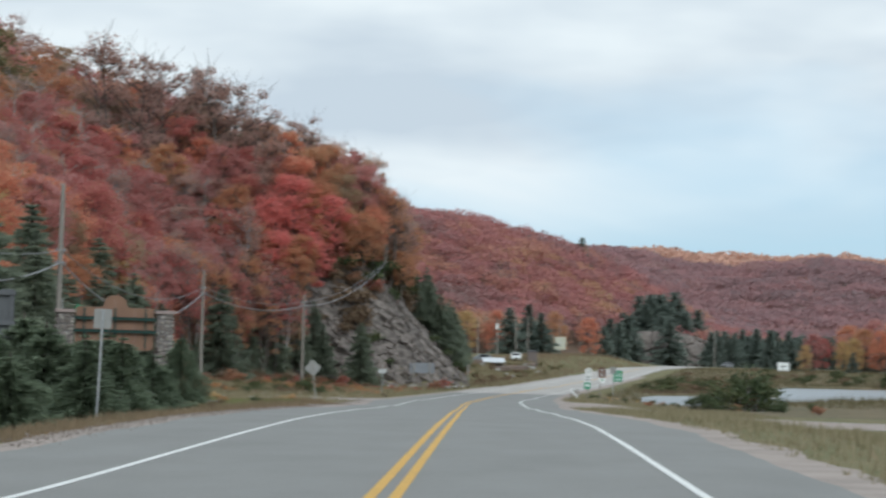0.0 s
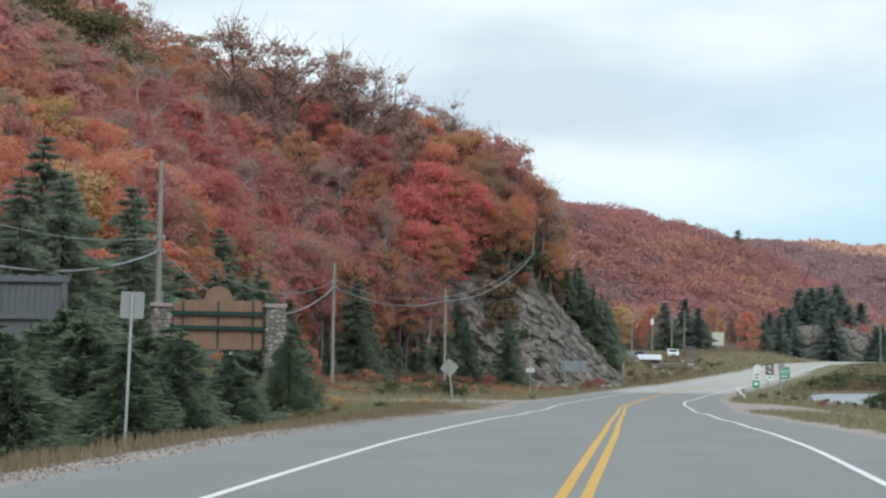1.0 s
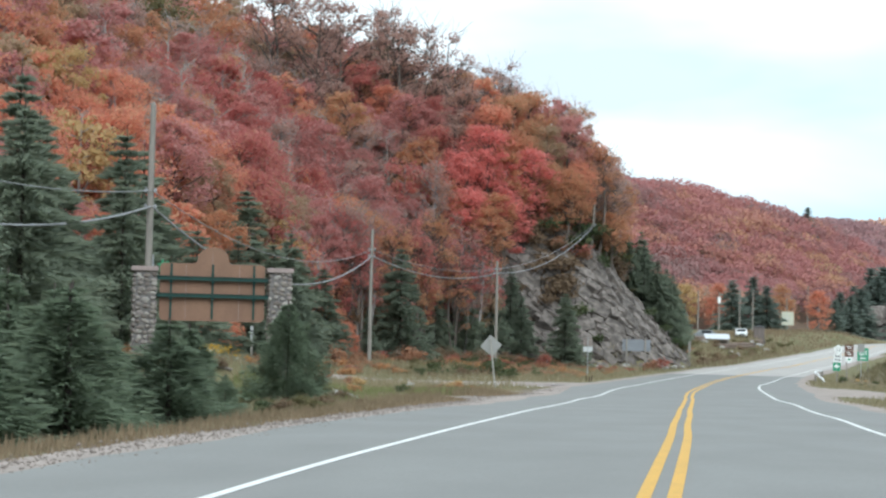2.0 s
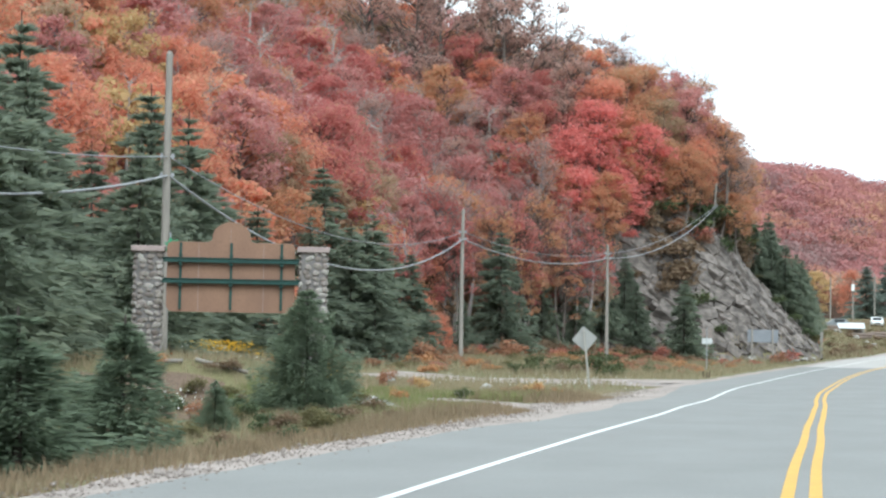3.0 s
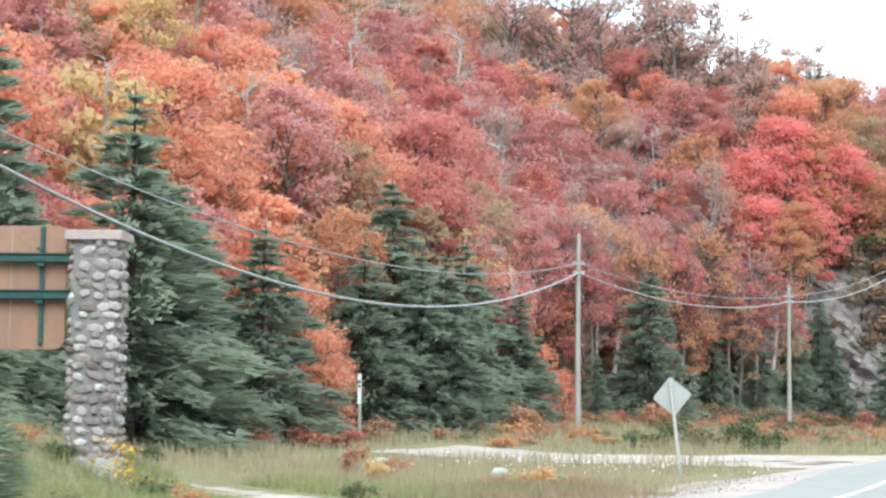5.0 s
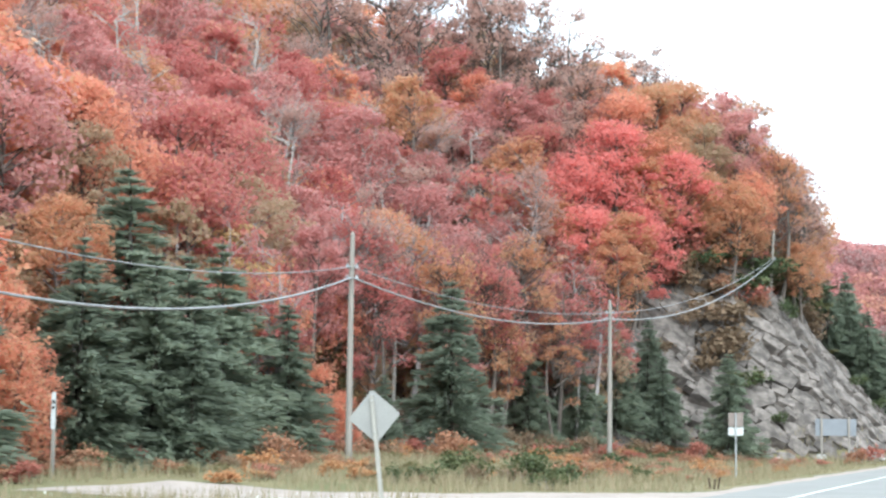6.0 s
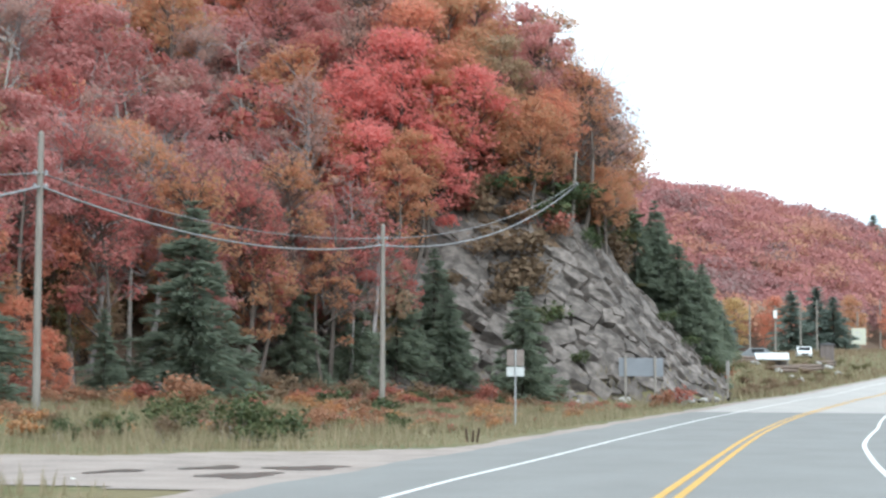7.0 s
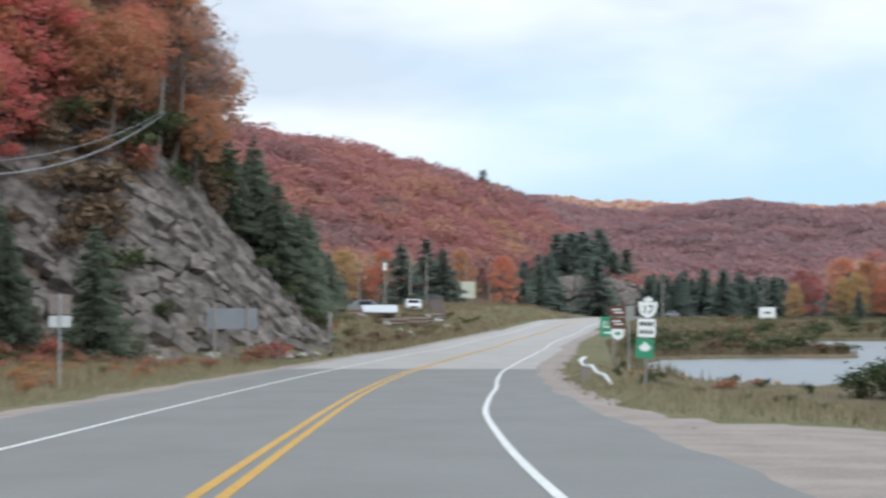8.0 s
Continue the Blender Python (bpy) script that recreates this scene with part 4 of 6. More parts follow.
def rock_face():
    """The bare nose of the hill: a rough mass set with tilted, cracked blocks whose beds dip away to the right. Each block is a part."""
    root = thing("rock_outcrop", pose(0, 0, 0), "steep grey rock outcrop broken into cracked tilted blocks", "rock")
    foot = np.array([(-33, 183), (-29.5, 189), (-25, 197), (-20.5, 202), (-16, 207), (-13.4, 213), (-13.2, 219), (-13.7, 228)], float)
    seg = np.hypot(*np.diff(foot, axis=0).T)
    arc = np.concatenate([[0], np.cumsum(seg)])

    def on(sv, dv):
        """Places on the face, from the way along its foot and the depth into the hill, with their axes along it and out of it."""
        sv, dv = np.atleast_1d(sv).astype(float), np.atleast_1d(dv).astype(float)
        walk_ = lambda k: np.stack([np.interp(k, arc, foot[:, 0]), np.interp(k, arc, foot[:, 1])], -1)
        e = walk_(sv + 1.5) - walk_(sv - 1.5)
        e /= np.linalg.norm(e, axis=1, keepdims=True)
        q = walk_(sv) + np.stack([-e[:, 1], e[:, 0]], -1) * dv[:, None]
        x, y = q.T
        gx_, gy_ = (land(x + 0.9, y) - land(x - 0.9, y)) / 1.8, (land(x, y + 0.9) - land(x, y - 0.9)) / 1.8
        n = np.stack([-gx_, -gy_, np.ones_like(x)], -1)
        n /= np.linalg.norm(n, axis=1, keepdims=True)
        along = np.column_stack([e, np.zeros(len(e))])
        along -= n * (along * n).sum(1, keepdims=True)
        along /= np.linalg.norm(along, axis=1, keepdims=True)
        return np.column_stack([x, y, land(x, y)]), along, np.cross(n, along), n

    # the mass behind the blocks: broad slabs with steps between them
    ns, nd = 230, 70
    S, D = np.meshgrid(np.linspace(0.2, arc[-1] - 0.2, ns), np.linspace(-0.4, 10.2, nd), indexing="ij")
    P, _, _, N = on(S.ravel(), D.ravel())
    v = []
    for sv, dv, p, n in zip(S.ravel(), D.ravel(), P, N):
        q = Vector((sv * 0.34 - dv * 0.3, dv * 0.62 + sv * 0.16, 0.0)) + 0.1 * noise.noise_vector(Vector(p) * 0.5)
        dist, pts = noise.voronoi(q)
        tilt = (q - pts[0]).dot(Vector((math.sin(pts[0].x * 40), math.cos(pts[0].y * 31), 0)))
        h = 0.3 * noise.noise(Vector(p) * 0.35) + 0.5 * noise.cell(pts[0] * 5.3) + 0.7 * tilt - 0.35 * (1 - min(1.0, (dist[1] - dist[0]) / 0.08)) + 0.07 * noise.noise(Vector(p) * 2.2) - 0.35
        v.append(p + n * (h - 0.7 * max(0.0, dv - 9.0)))
    gi_ = np.arange(ns * nd).reshape(ns, nd)
    part("rock_mass", mesh_from("rock_mass", v, np.stack([gi_[:-1, :-1], gi_[1:, :-1], gi_[1:, 1:], gi_[:-1, 1:]], -1).reshape(-1, 4), M_ROCK), None, root)
    # the blocks, great ones first, smaller ones where there is room
    rng = np.random.default_rng(61)
    spots = []
    for big, tries in ((1.7, 40), (1.2, 200), (0.85, 700), (0.58, 1600), (0.4, 1600)):
        for _ in range(tries):
            sv, dv = rng.uniform(1.0, arc[-1] - 0.8), rng.uniform(0.0, 9.3)
            if (sv < 15 and dv > 2.5 and rng.random() < 0.5) or (big < 0.55 and dv > 5.5 and rng.random() < 0.45) or (big > 0.9 and dv < 3):
                continue
            r = big * 0.82
            if all(((sv - a) * 0.85) ** 2 + ((dv - b) * 1.75) ** 2 > (0.8 * (r + c)) ** 2 for a, b, c in spots):
                spots.append((sv, dv, r))
    P, A, U, N = on([k[0] for k in spots], [k[1] for k in spots])
    for (sv, dv, r), p, a0, u0, n in zip(spots, P, A, U, N):
        along, up, n, p = Vector(a0), Vector(u0), Vector(n), Vector(p)
        dip = radians(rng.normal(44, 12) if dv > 3.5 else rng.normal(24, 22))
        a = (along * math.cos(dip) - up * math.sin(dip)).normalized()
        la, lb, lc = r * rng.uniform(1.9, 2.9), r * rng.uniform(1.2, 1.9), 0.5 + r * rng.uniform(0.7, 1.1)
        m = Matrix((a, n.cross(a), n)).transposed().to_4x4()
        m = Matrix.Translation(p + n * (rng.uniform(-0.02, 0.26) - 0.5 * lc)) @ m @ Euler([rng.normal(0, 0.13), rng.normal(0.03, 0.10), rng.normal(0, 0.16)]).to_matrix().to_4x4()
        bm = rock_chunk(rng, la, lb, lc)
        bmesh.ops.transform(bm, matrix=m, verts=bm.verts)
        part("rock_block", bm, M_ROCK, root)


rock_face()


# ---- woods on the far ridges ----
def far_wood(name, spots, size_range, quads, leaf, seed, mat, label, tints=None, spread=1.0):
    """Crowns of a distant wood in one mesh; every crown has its own number for its colour."""
    rng = np.random.default_rng(seed)
    vs, tn = [], []
    for k, (x, y, z) in enumerate(spots):
        h = rng.uniform(*size_range)
        w = h * rng.uniform(0.75, 1.05) * spread
        d = rng.normal(size=(quads, 3))
        d /= np.linalg.norm(d, axis=1, keepdims=True)
        d[:, 2] = np.where(d[:, 2] < -0.35, -d[:, 2], d[:, 2])
        lump = 1 + 0.16 * np.sin(d[:, :1] * 5 + k) * np.cos(d[:, 1:2] * 5 + 2 * k) + 0.08 * rng.normal(size=(quads, 1))
        pts = d * (w * 0.5, w * 0.5, h * 0.32) * lump + (x, y, z + h * 0.62)
        v, _ = leaf_blades(rng, pts, leaf, 0.3, 1.0, d, 0.8)
        vs.append(v)
        tn.append(np.full(quads, rng.uniform(0, 0.86) if tints is None else tints[k]))
    v = np.concatenate(vs)
    me = mesh_from(name, v, np.arange(len(v)).reshape(-1, 3), mat)
    a = me.attributes.new("tint", "FLOAT", "FACE")
    a.data.foreach_set("value", np.concatenate(tn).astype(np.float32))
    return tagged(new(name, me), label, "woods", kind="stuff")


rf = np.random.default_rng(77)
X, Y = rf.uniform(-190, 75, 5200), rf.uniform(385, 705, 5200)
yb = np.clip(500 + 1.5 * X, 390, 575)
ok = (Y > yb + 3) & (X < 62) & ~((X > 3) & (X < 47) & (Y < 562)) & (np.abs(X - road_x(Y)) > 14) & ~((X > -7) & (X < 9) & (Y < 538))
X, Y = X[ok], Y[ok]
keep, cells = [], set()
for i in range(len(X)):
    c = (int(X[i] // 4.8), int(Y[i] // 5.6))
    if c not in cells:
        cells.add(c)
        keep.append(i)
X, Y = X[keep], Y[keep]
Z = land(X, Y)
tint = np.clip(0.23 + 0.30 * waves(X, Y, 26, 2.2) + rf.normal(size=len(X)) * 0.15 + 0.32 * (1 - smooth01(10, 60, Y - yb[ok][keep])), 0, 0.86)
far_wood("ridge_wood", np.stack([X, Y, Z], -1), (8, 13), 300, 0.72, 3, FARWOOD, "dense red and orange autumn wood on the ridge behind the highway", tint)
X, Y = rf.uniform(-250, 760, 5200), rf.uniform(760, 1420, 5200)
ok = (X > -60 - 0.1 * (Y - 700)) & (X < 0.36 * Y + 120)
X, Y = X[ok], Y[ok]
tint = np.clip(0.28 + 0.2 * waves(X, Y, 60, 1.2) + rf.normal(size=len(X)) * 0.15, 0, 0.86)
# crowns that take the pale leaves, painted as if the sun lit them
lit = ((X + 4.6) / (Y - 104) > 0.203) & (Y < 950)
far_wood("mountain_wood", np.stack([X, Y, land(X, Y)], -1)[~lit], (11, 17), 130, 1.9, 4, HAZEWOOD, "distant maroon autumn wood covering the next ridge, haze painted into its leaves", tint[~lit], 1.5)
far_wood("sunlit_wood", np.stack([X, Y, land(X, Y)], -1)[lit], (11, 17), 80, 2.9, 6, PAINTLITWOOD, "patch of autumn wood on the next ridge, sunlight painted into its pale red leaves", None, 1.4)
# the last ridge has sunlight put into its leaf colour too
X, Y = rf.uniform(-100, 1000, 2600), rf.uniform(1500, 2080, 2600)
far_wood("sunlit_wood", np.stack([X, Y, land(X, Y)], -1), (13, 19), 36, 4.2, 5, PAINTLITWOOD, "far ridge of autumn wood, sunlight painted into its pale orange leaves")

# dark spruces at the foot of the ridges
DISTANT = [spruce(61, 10, 5.6, 1500, 0.8), spruce(62, 11, 5.4, 1500, 0.8)]
rs = random.Random(9)


def far_spruce(x, y, h, wide=1.75):
    h *= 0.92
    i = rs.randrange(2)
    stand("spruce_tree", DISTANT[i], x, y, h / (10, 11)[i] * wide, FARSPRUCE, M_SPRUCEBARK, "dark spruce standing far off below the red ridge", "spruce", "distant spruces", rs.uniform(0, 6.28), None, 1 / wide)


far_spruce(0.0, 668, 17.5, 1.5)
for k in range(30):
    far_spruce(rs.uniform(36, 66), rs.uniform(520, 560), rs.uniform(8, 13))
for x, y, h in ((15.5, 556, 12), (19.5, 560, 16), (21.5, 566, 18), (24.5, 570, 19), (27.5, 574, 17), (30.5, 578, 18), (33, 580, 15), (17.5, 562, 14), (29.5, 582, 20), (37, 588, 16), (18, 572, 17), (22, 578, 18), (26, 584, 18), (13, 562, 12), (32, 570, 15)):
    far_spruce(x, y, h * 1.25)
for k in range(46):
    t = k / 45
    x, y = 14 + 62 * t + rs.uniform(-7, 7), 505 + 75 * t + rs.uniform(-22, 30)
    far_spruce(x, y + 50 if 5 < x < 42 else y, rs.uniform(10, 17) if t < 0.35 else rs.uniform(9, 14))
for k in range(34):
    t = k / 33
    far_spruce(62 + 90 * t + rs.uniform(-6, 6), 560 + 40 * t + rs.uniform(-30, 40), rs.uniform(9, 14))
for x, y, h in ((-28, 410, 10), (-16, 418, 12), (-12, 425, 13), (-9, 421, 11), (-40, 402, 9), (6, 470, 10), (10, 480, 12), (47.5, 418, 8), (59, 404, 5), (61.8, 424, 9), (64, 432, 9), (67.5, 405, 6), (70, 426, 11), (88, 430, 9), (95, 445, 10), (45, 425, 7), (51, 430, 8)):
    far_spruce(x, y, h)
for x, y, s, hue in ((49.2, 408, 0.62, "gold"), (52.5, 420, 0.95, "red"), (55, 424, 0.85, "crimson"), (57.8, 410, 0.72, "gold"), (60.5, 412, 0.8, "gold"), (63.5, 418, 1.1, "rust"), (66, 412, 1.0, "orange"), (70, 416, 1.25, "orange"), (75, 420, 1.35, "rust"), (82, 424, 1.3, "orange"), (90, 426, 1.3, "gold"), (62, 432, 1.2, "orange"), (69, 436, 1.3, "red"),
                     (-34, 420, 1.0, "orange"), (-27, 430, 1.1, "gold"), (-20, 436, 1.1, "orange"), (-6, 440, 1.1, "rust"), (2, 452, 1.1, "orange"), (-44, 428, 1.1, "orange"), (-52, 415, 1.0, "red")):
    leaf, words = LOOK[hue]
    stand("maple_tree" if hue in ("red", "crimson", "orange") else "broadleaf_tree", BUSHY[rs.randrange(2)], x, y, s, leaf, M_BARK, words.replace("on the hillside", "beyond the marsh").replace("at the wood's edge", "beyond the marsh"), "tree", "trees beyond the marsh", rs.uniform(0, 6.28))


# ---- poles and wires ----
def utility_pole(x, y, top, foot, label, lean=0.0, gear=True, r=0.15, turn=0.0):
    root = thing("utility_pole", pose(x, y, foot, 0, lean, turn), label, "utility pole", "poles along the highway")
    h = top - foot
    rng = np.random.default_rng(int(abs(x * 10)))
    v, f = limb(rng, (0, 0, -0.6), (0, 0, h), r, r * 0.68, 0.002, 5, 10)
    part("shaft", mesh_from("shaft", v, f, M_WOOD, True), None, root)
    if gear:
        bm = bmesh.new()
        bmesh.ops.create_cone(bm, cap_ends=True, segments=10, radius1=r * 0.7, radius2=r * 0.2, depth=0.12, matrix=pose(0, 0, h + 0.05))
        part("pole_cap", bm, M_WOOD, root)
    return root


def insulator(root, z, dx):
    """A bracket with a spool insulator on the side of a pole."""
    bm = bmesh.new()
    box(bm, 0.34, 0.05, 0.05, dx * 0.5, 0, z - 0.02, 0.01)
    br = part("bracket", bm, M_METAL, root)
    bm = bmesh.new()
    for k in range(3):
        bmesh.ops.create_cone(bm, cap_ends=True, segments=10, radius1=0.055, radius2=0.035, depth=0.06, matrix=pose(dx, 0, z - 0.05 + 0.06 * k))
    part("insulator", bm, M_CABLE, br)


P1 = utility_pole(-27.54, 95.28, 11.07, at(-27.54, 95.28), "tall weathered grey wooden utility pole behind the sign", r=0.17)
P2 = utility_pole(-30.62, 147.15, 9.55, at(-30.62, 147.15), "weathered grey wooden utility pole at the foot of the wood")
P3 = utility_pole(-27.0, 177.78, 9.05, at(-27.0, 177.78), "weathered grey wooden utility pole beside the turn-out")
P4 = utility_pole(-22.98, 212.02, 16.8, at(-22.98, 212.02), "leaning grey wooden utility pole on top of the rock", 3.4, r=0.13)
for root, zs in ((P1, (6.95, 7.6)), (P2, (7.8, 8.25)), (P3, (8.1, 8.45)), (P4, (14.6, 14.75))):
    for z in zs:
        insulator(root, z - root.location.z, 0.2)
        insulator(root, z - root.location.z + 0.02, -0.2)
bm = bmesh.new()
box(bm, 0.05, 0.05, 1.0, 0.19, 0, 3.4, 0.01)
part("cable_guard", bm, M_METAL, P1)


def cable(a, b, sag, r, label):
    a, b = Vector(a), Vector(b)
    pts = [a.lerp(b, t) - Vector((0, 0, 4 * sag * t * (1 - t))) for t in np.linspace(0, 1, 25)]
    v, f = tube_arrays(pts, [r] * 25, 5)
    tagged(new("overhead_cable", mesh_from("overhead_cable", v, f, M_CABLE, True)), label, "cable", "cables between the poles")


thick, fine_ = "thick grey overhead cable sagging between poles", "thin overhead wire hanging between poles"
cable((-24, 46, 7.4), (-27.5, 95.2, 6.95), 2.3, 0.045, thick)
cable((-24, 46, 8.0), (-27.5, 95.2, 7.6), 1.5, 0.022, fine_)
cable((-27.5, 95.4, 6.95), (-30.6, 147.1, 7.8), 2.5, 0.045, thick)
cable((-27.5, 95.4, 7.6), (-30.6, 147.1, 8.25), 1.7, 0.022, fine_)
cable((-30.6, 147.2, 7.8), (-27.0, 177.7, 8.1), 0.9, 0.040, thick)
cable((-30.6, 147.2, 8.25), (-27.0, 177.7, 8.45), 0.7, 0.02, fine_)
cable((-27.0, 177.8, 8.1), (-22.7, 212.0, 14.6), 1.3, 0.045, thick)
cable((-27.0, 177.8, 8.45), (-22.7, 212.0, 14.75), 0.9, 0.022, fine_)
utility_pole(-24, 46, 10.5, at(-24, 46), "weathered grey wooden utility pole beside the highway")


# ---- welcome sign with stone pillars ----
def stones(n, seed):
    """A few rounded field stones that share out over the pillars."""
    made = []
    for k in range(n):
        rng = np.random.default_rng(seed + k)
        bm = bmesh.new()
        bmesh.ops.create_icosphere(bm, subdivisions=1, radius=0.5)
        for v in bm.verts:
            v.co *= 1 + rng.uniform(-0.26, 0.16)
            v.co.x *= 1.0 + 0.12 * math.sin(k)
        me = bpy.data.meshes.new("stone")
        bm.to_mesh(me)
        bm.free()
        me.materials.append(M_FIELD)
        made.append(me)
    return made


def stone_material():
    """Field stones: each takes its own grey, buff or purplish shade."""
    m, n, l, b = nodes_of("field_stone")
    ob = n.new("ShaderNodeObjectInfo")
    r = n.new("ShaderNodeValToRGB")
    cols = [(0.12, 0.092, 0.078), (0.235, 0.20, 0.172), (0.155, 0.122, 0.105), (0.33, 0.30, 0.27), (0.19, 0.155, 0.14)]
    while len(r.color_ramp.elements) < 5:
        r.color_ramp.elements.new(0.5)
    for i, c in enumerate(cols):
        r.color_ramp.elements[i].position, r.color_ramp.elements[i].color = i / 4, (*c, 1)
    l.new(ob.outputs["Random"], r.inputs["Fac"])
    t = n.new("ShaderNodeTexNoise")
    t.inputs["Scale"].default_value, t.inputs["Detail"].default_value = 9, 5
    mx = n.new("ShaderNodeMix")
    mx.data_type, mx.blend_type = "RGBA", "OVERLAY"
    mx.inputs["Factor"].default_value = 0.45
    l.new(r.outputs["Color"], mx.inputs["A"])
    l.new(t.outputs["Color"], mx.inputs["B"])
    hs = n.new("ShaderNodeHueSaturation")
    hs.inputs["Saturation"].default_value = 0.85
    l.new(mx.outputs["Result"], hs.inputs["Color"])
    l.new(hs.outputs["Color"], b.inputs["Base Color"])
    b.inputs["Roughness"].default_value = 0.85
    return m


M_FIELD = stone_material()
STONES = stones(7, 400)
sign_dir = math.degrees(math.atan2(2.1, 5.64))
SIGN = thing("welcome_sign", pose(-23.27, 90.52, 0, 0, 0, sign_dir), "back of a brown board on green beams between two fieldstone pillars", "sign")
for px_, foot, top in ((-2.48, 0.75, 4.32), (2.48, 0.35, 4.38)):
    bm = bmesh.new()
    box(bm, 0.76, 0.76, top - 0.2 - foot + 0.6, 0, 0, 0, 0.04)
    pil = part("pillar", bm, M_MORTAR, SIGN, "pillar of rounded grey fieldstones in dark mortar")
    pil.location = (px_, 0, foot - 0.6)
    bm = bmesh.new()
    box(bm, 0.98, 0.98, 0.17, 0, 0, top - 0.19 - foot + 0.6, 0.02)
    for v in bm.verts:
        v.co.x += 0.012 * math.sin(v.co.y * 23 + v.co.z * 40)
    part("cap_stone", bm, M_CAP, pil)
    rp = random.Random(int(px_ * 10))
    for side in range(4):
        ang = side * math.pi / 2
        zc = 0.62
        row = 0
        while zc < top - foot + 0.36:
            hgt = rp.uniform(0.15, 0.23)
            u = -0.36 + rp.uniform(0, 0.1)
            while u < 0.36:
                wd = rp.uniform(0.18, 0.32)
                ob = new("stone", STONES[rp.randrange(7)])
                ob.parent = pil
                cu = min(u + wd / 2, 0.36)
                dpt = 0.375
                ob.location = (cu * math.cos(ang) + dpt * math.sin(ang), cu * math.sin(ang) - dpt * math.cos(ang), zc + hgt / 2 + rp.uniform(-0.045, 0.045))
                ob.rotation_euler = (0, rp.uniform(-0.45, 0.45), ang)
                ob.scale = (wd * rp.uniform(0.95, 1.1), rp.uniform(0.13, 0.22), hgt * rp.uniform(0.92, 1.12))
                u += wd
            zc += hgt * 0.95
            row += 1
    bm = bmesh.new()
    box(bm, 0.86, 0.86, 0.42, 0, 0, 0.35, 0.03)
    part("footing", bm, M_CONCRETE, pil, "grey concrete footing")


def board_outline(w, h, hump_w, hump_h, r):
    """Half-round corners below, small notched shoulders and a raised hump above."""
    pts = []
    for k in range(7):
        a = math.pi + k / 6 * math.pi / 2
        pts.append((-w / 2 + r + r * math.cos(a), r + r * math.sin(a)))
    for k in range(7):
        a = 1.5 * math.pi + k / 6 * math.pi / 2
        pts.append((w / 2 - r + r * math.cos(a), r + r * math.sin(a)))
    for k in range(5):
        a = k / 4 * math.pi / 2
        pts.append((w / 2 - 0.16 + 0.16 * math.cos(a), h - 0.16 + 0.16 * math.sin(a)))
    hw = hump_w / 2
    pts += [(hw + 0.12, h), (hw + 0.02, h + 0.06)]
    for k in range(13):
        a = k / 12 * math.pi
        pts.append((hw * math.cos(a), h + 0.16 + (hump_h - 0.16) * math.sin(a)))
    pts += [(-hw - 0.02, h + 0.06), (-hw - 0.12, h)]
    for k in range(5):
        a = math.pi / 2 + k / 4 * math.pi / 2
        pts.append((-w / 2 + 0.16 + 0.16 * math.cos(a), h - 0.16 + 0.16 * math.sin(a)))
    return pts


def plate(outline, thick):
    bm = bmesh.new()
    f = bm.faces.new([bm.verts.new((x, 0, z)) for x, z in outline])
    ex = bmesh.ops.extrude_face_region(bm, geom=[f])
    bmesh.ops.translate(bm, vec=(0, thick, 0), verts=[v for v in ex["geom"] if isinstance(v, bmesh.types.BMVert)])
    bmesh.ops.recalc_face_normals(bm, faces=bm.faces)
    return bm


board = part("board", plate(board_outline(3.86, 2.12, 1.15, 0.62, 0.2), 0.06), M_BROWN, SIGN, "brown board with a rounded hump on top")
board.location = (0.0, -0.05, 2.34)
for u in (-0.98, -0.02, 0.98):
    bm = bmesh.new()
    box(bm, 0.012, 0.012, 2.08 if abs(u) > 0.5 else 2.5, u, -0.004, 0.02)
    part("panel_seam", bm, M_CAP, board)
for z, hh in ((3.83, 0.15), (3.20, 0.15)):
    bm = bmesh.new()
    box(bm, 4.24, 0.09, hh, 0, 0, 0, 0.01)
    box(bm, 4.24, 0.05, 0.02, 0, -0.06, hh - 0.02)
    box(bm, 4.24, 0.05, 0.02, 0, -0.06, 0)
    ob = part("beam", bm, M_GREEN, SIGN, "dark green steel beam")
    ob.location = (-0.03, -0.17, z)
for u in (-1.52, 0.0, 1.52):
    bm = bmesh.new()
    box(bm, 0.075, 0.06, 2.02, 0, 0, 0, 0.008)
    ob = part("strut", bm, M_GREEN, SIGN)
    ob.location = (u, -0.09, 2.42)
    for z in (3.75, 3.86, 3.12, 3.23, 4.02):
        bm = bmesh.new()
        box(bm, 0.13, 0.04, 0.05, 0, 0, z - 2.42, 0.006)
        c = part("clamp", bm, M_GREEN, ob)
        c.location = (0, -0.14, 0)
bm = plate([(0.0, 0.0), (0.06, 0.14), (0.20, 0.10), (0.17, 0.24), (0.30, 0.30), (0.18, 0.36), (0.2, 0.5), (0.06, 0.42), (-0.04, 0.56), (-0.1, 0.4), (-0.22, 0.36), (-0.12, 0.26), (-0.16, 0.12)], 0.04)
M_LEAFGREEN = plain("green_paint", (0.045, 0.22, 0.11), (0.04, 0.18, 0.09), 3, 0.5)
ob = part("leaf_emblem", bm, M_LEAFGREEN, SIGN, "bright green leaf emblem")
ob.location = (-1.82, 0.06, 4.05)

# timber edging, boulders and flowers below the sign
for (x0, y0), (x1, y1) in (((-22.7, 86.55), (-21.3, 87.0)), ((-24.6, 85.9), (-23.0, 86.35))):
    v, f = tube_arrays([(x0, y0, at(x0, y0) + 0.05), (x1, y1, at(x1, y1) + 0.05)], [0.06, 0.06], 6)
    tagged(new("timber_edging", mesh_from("timber_edging", v, f, M_WOOD)), "grey timber edging log below the sign", "timber", "timbers below the sign")


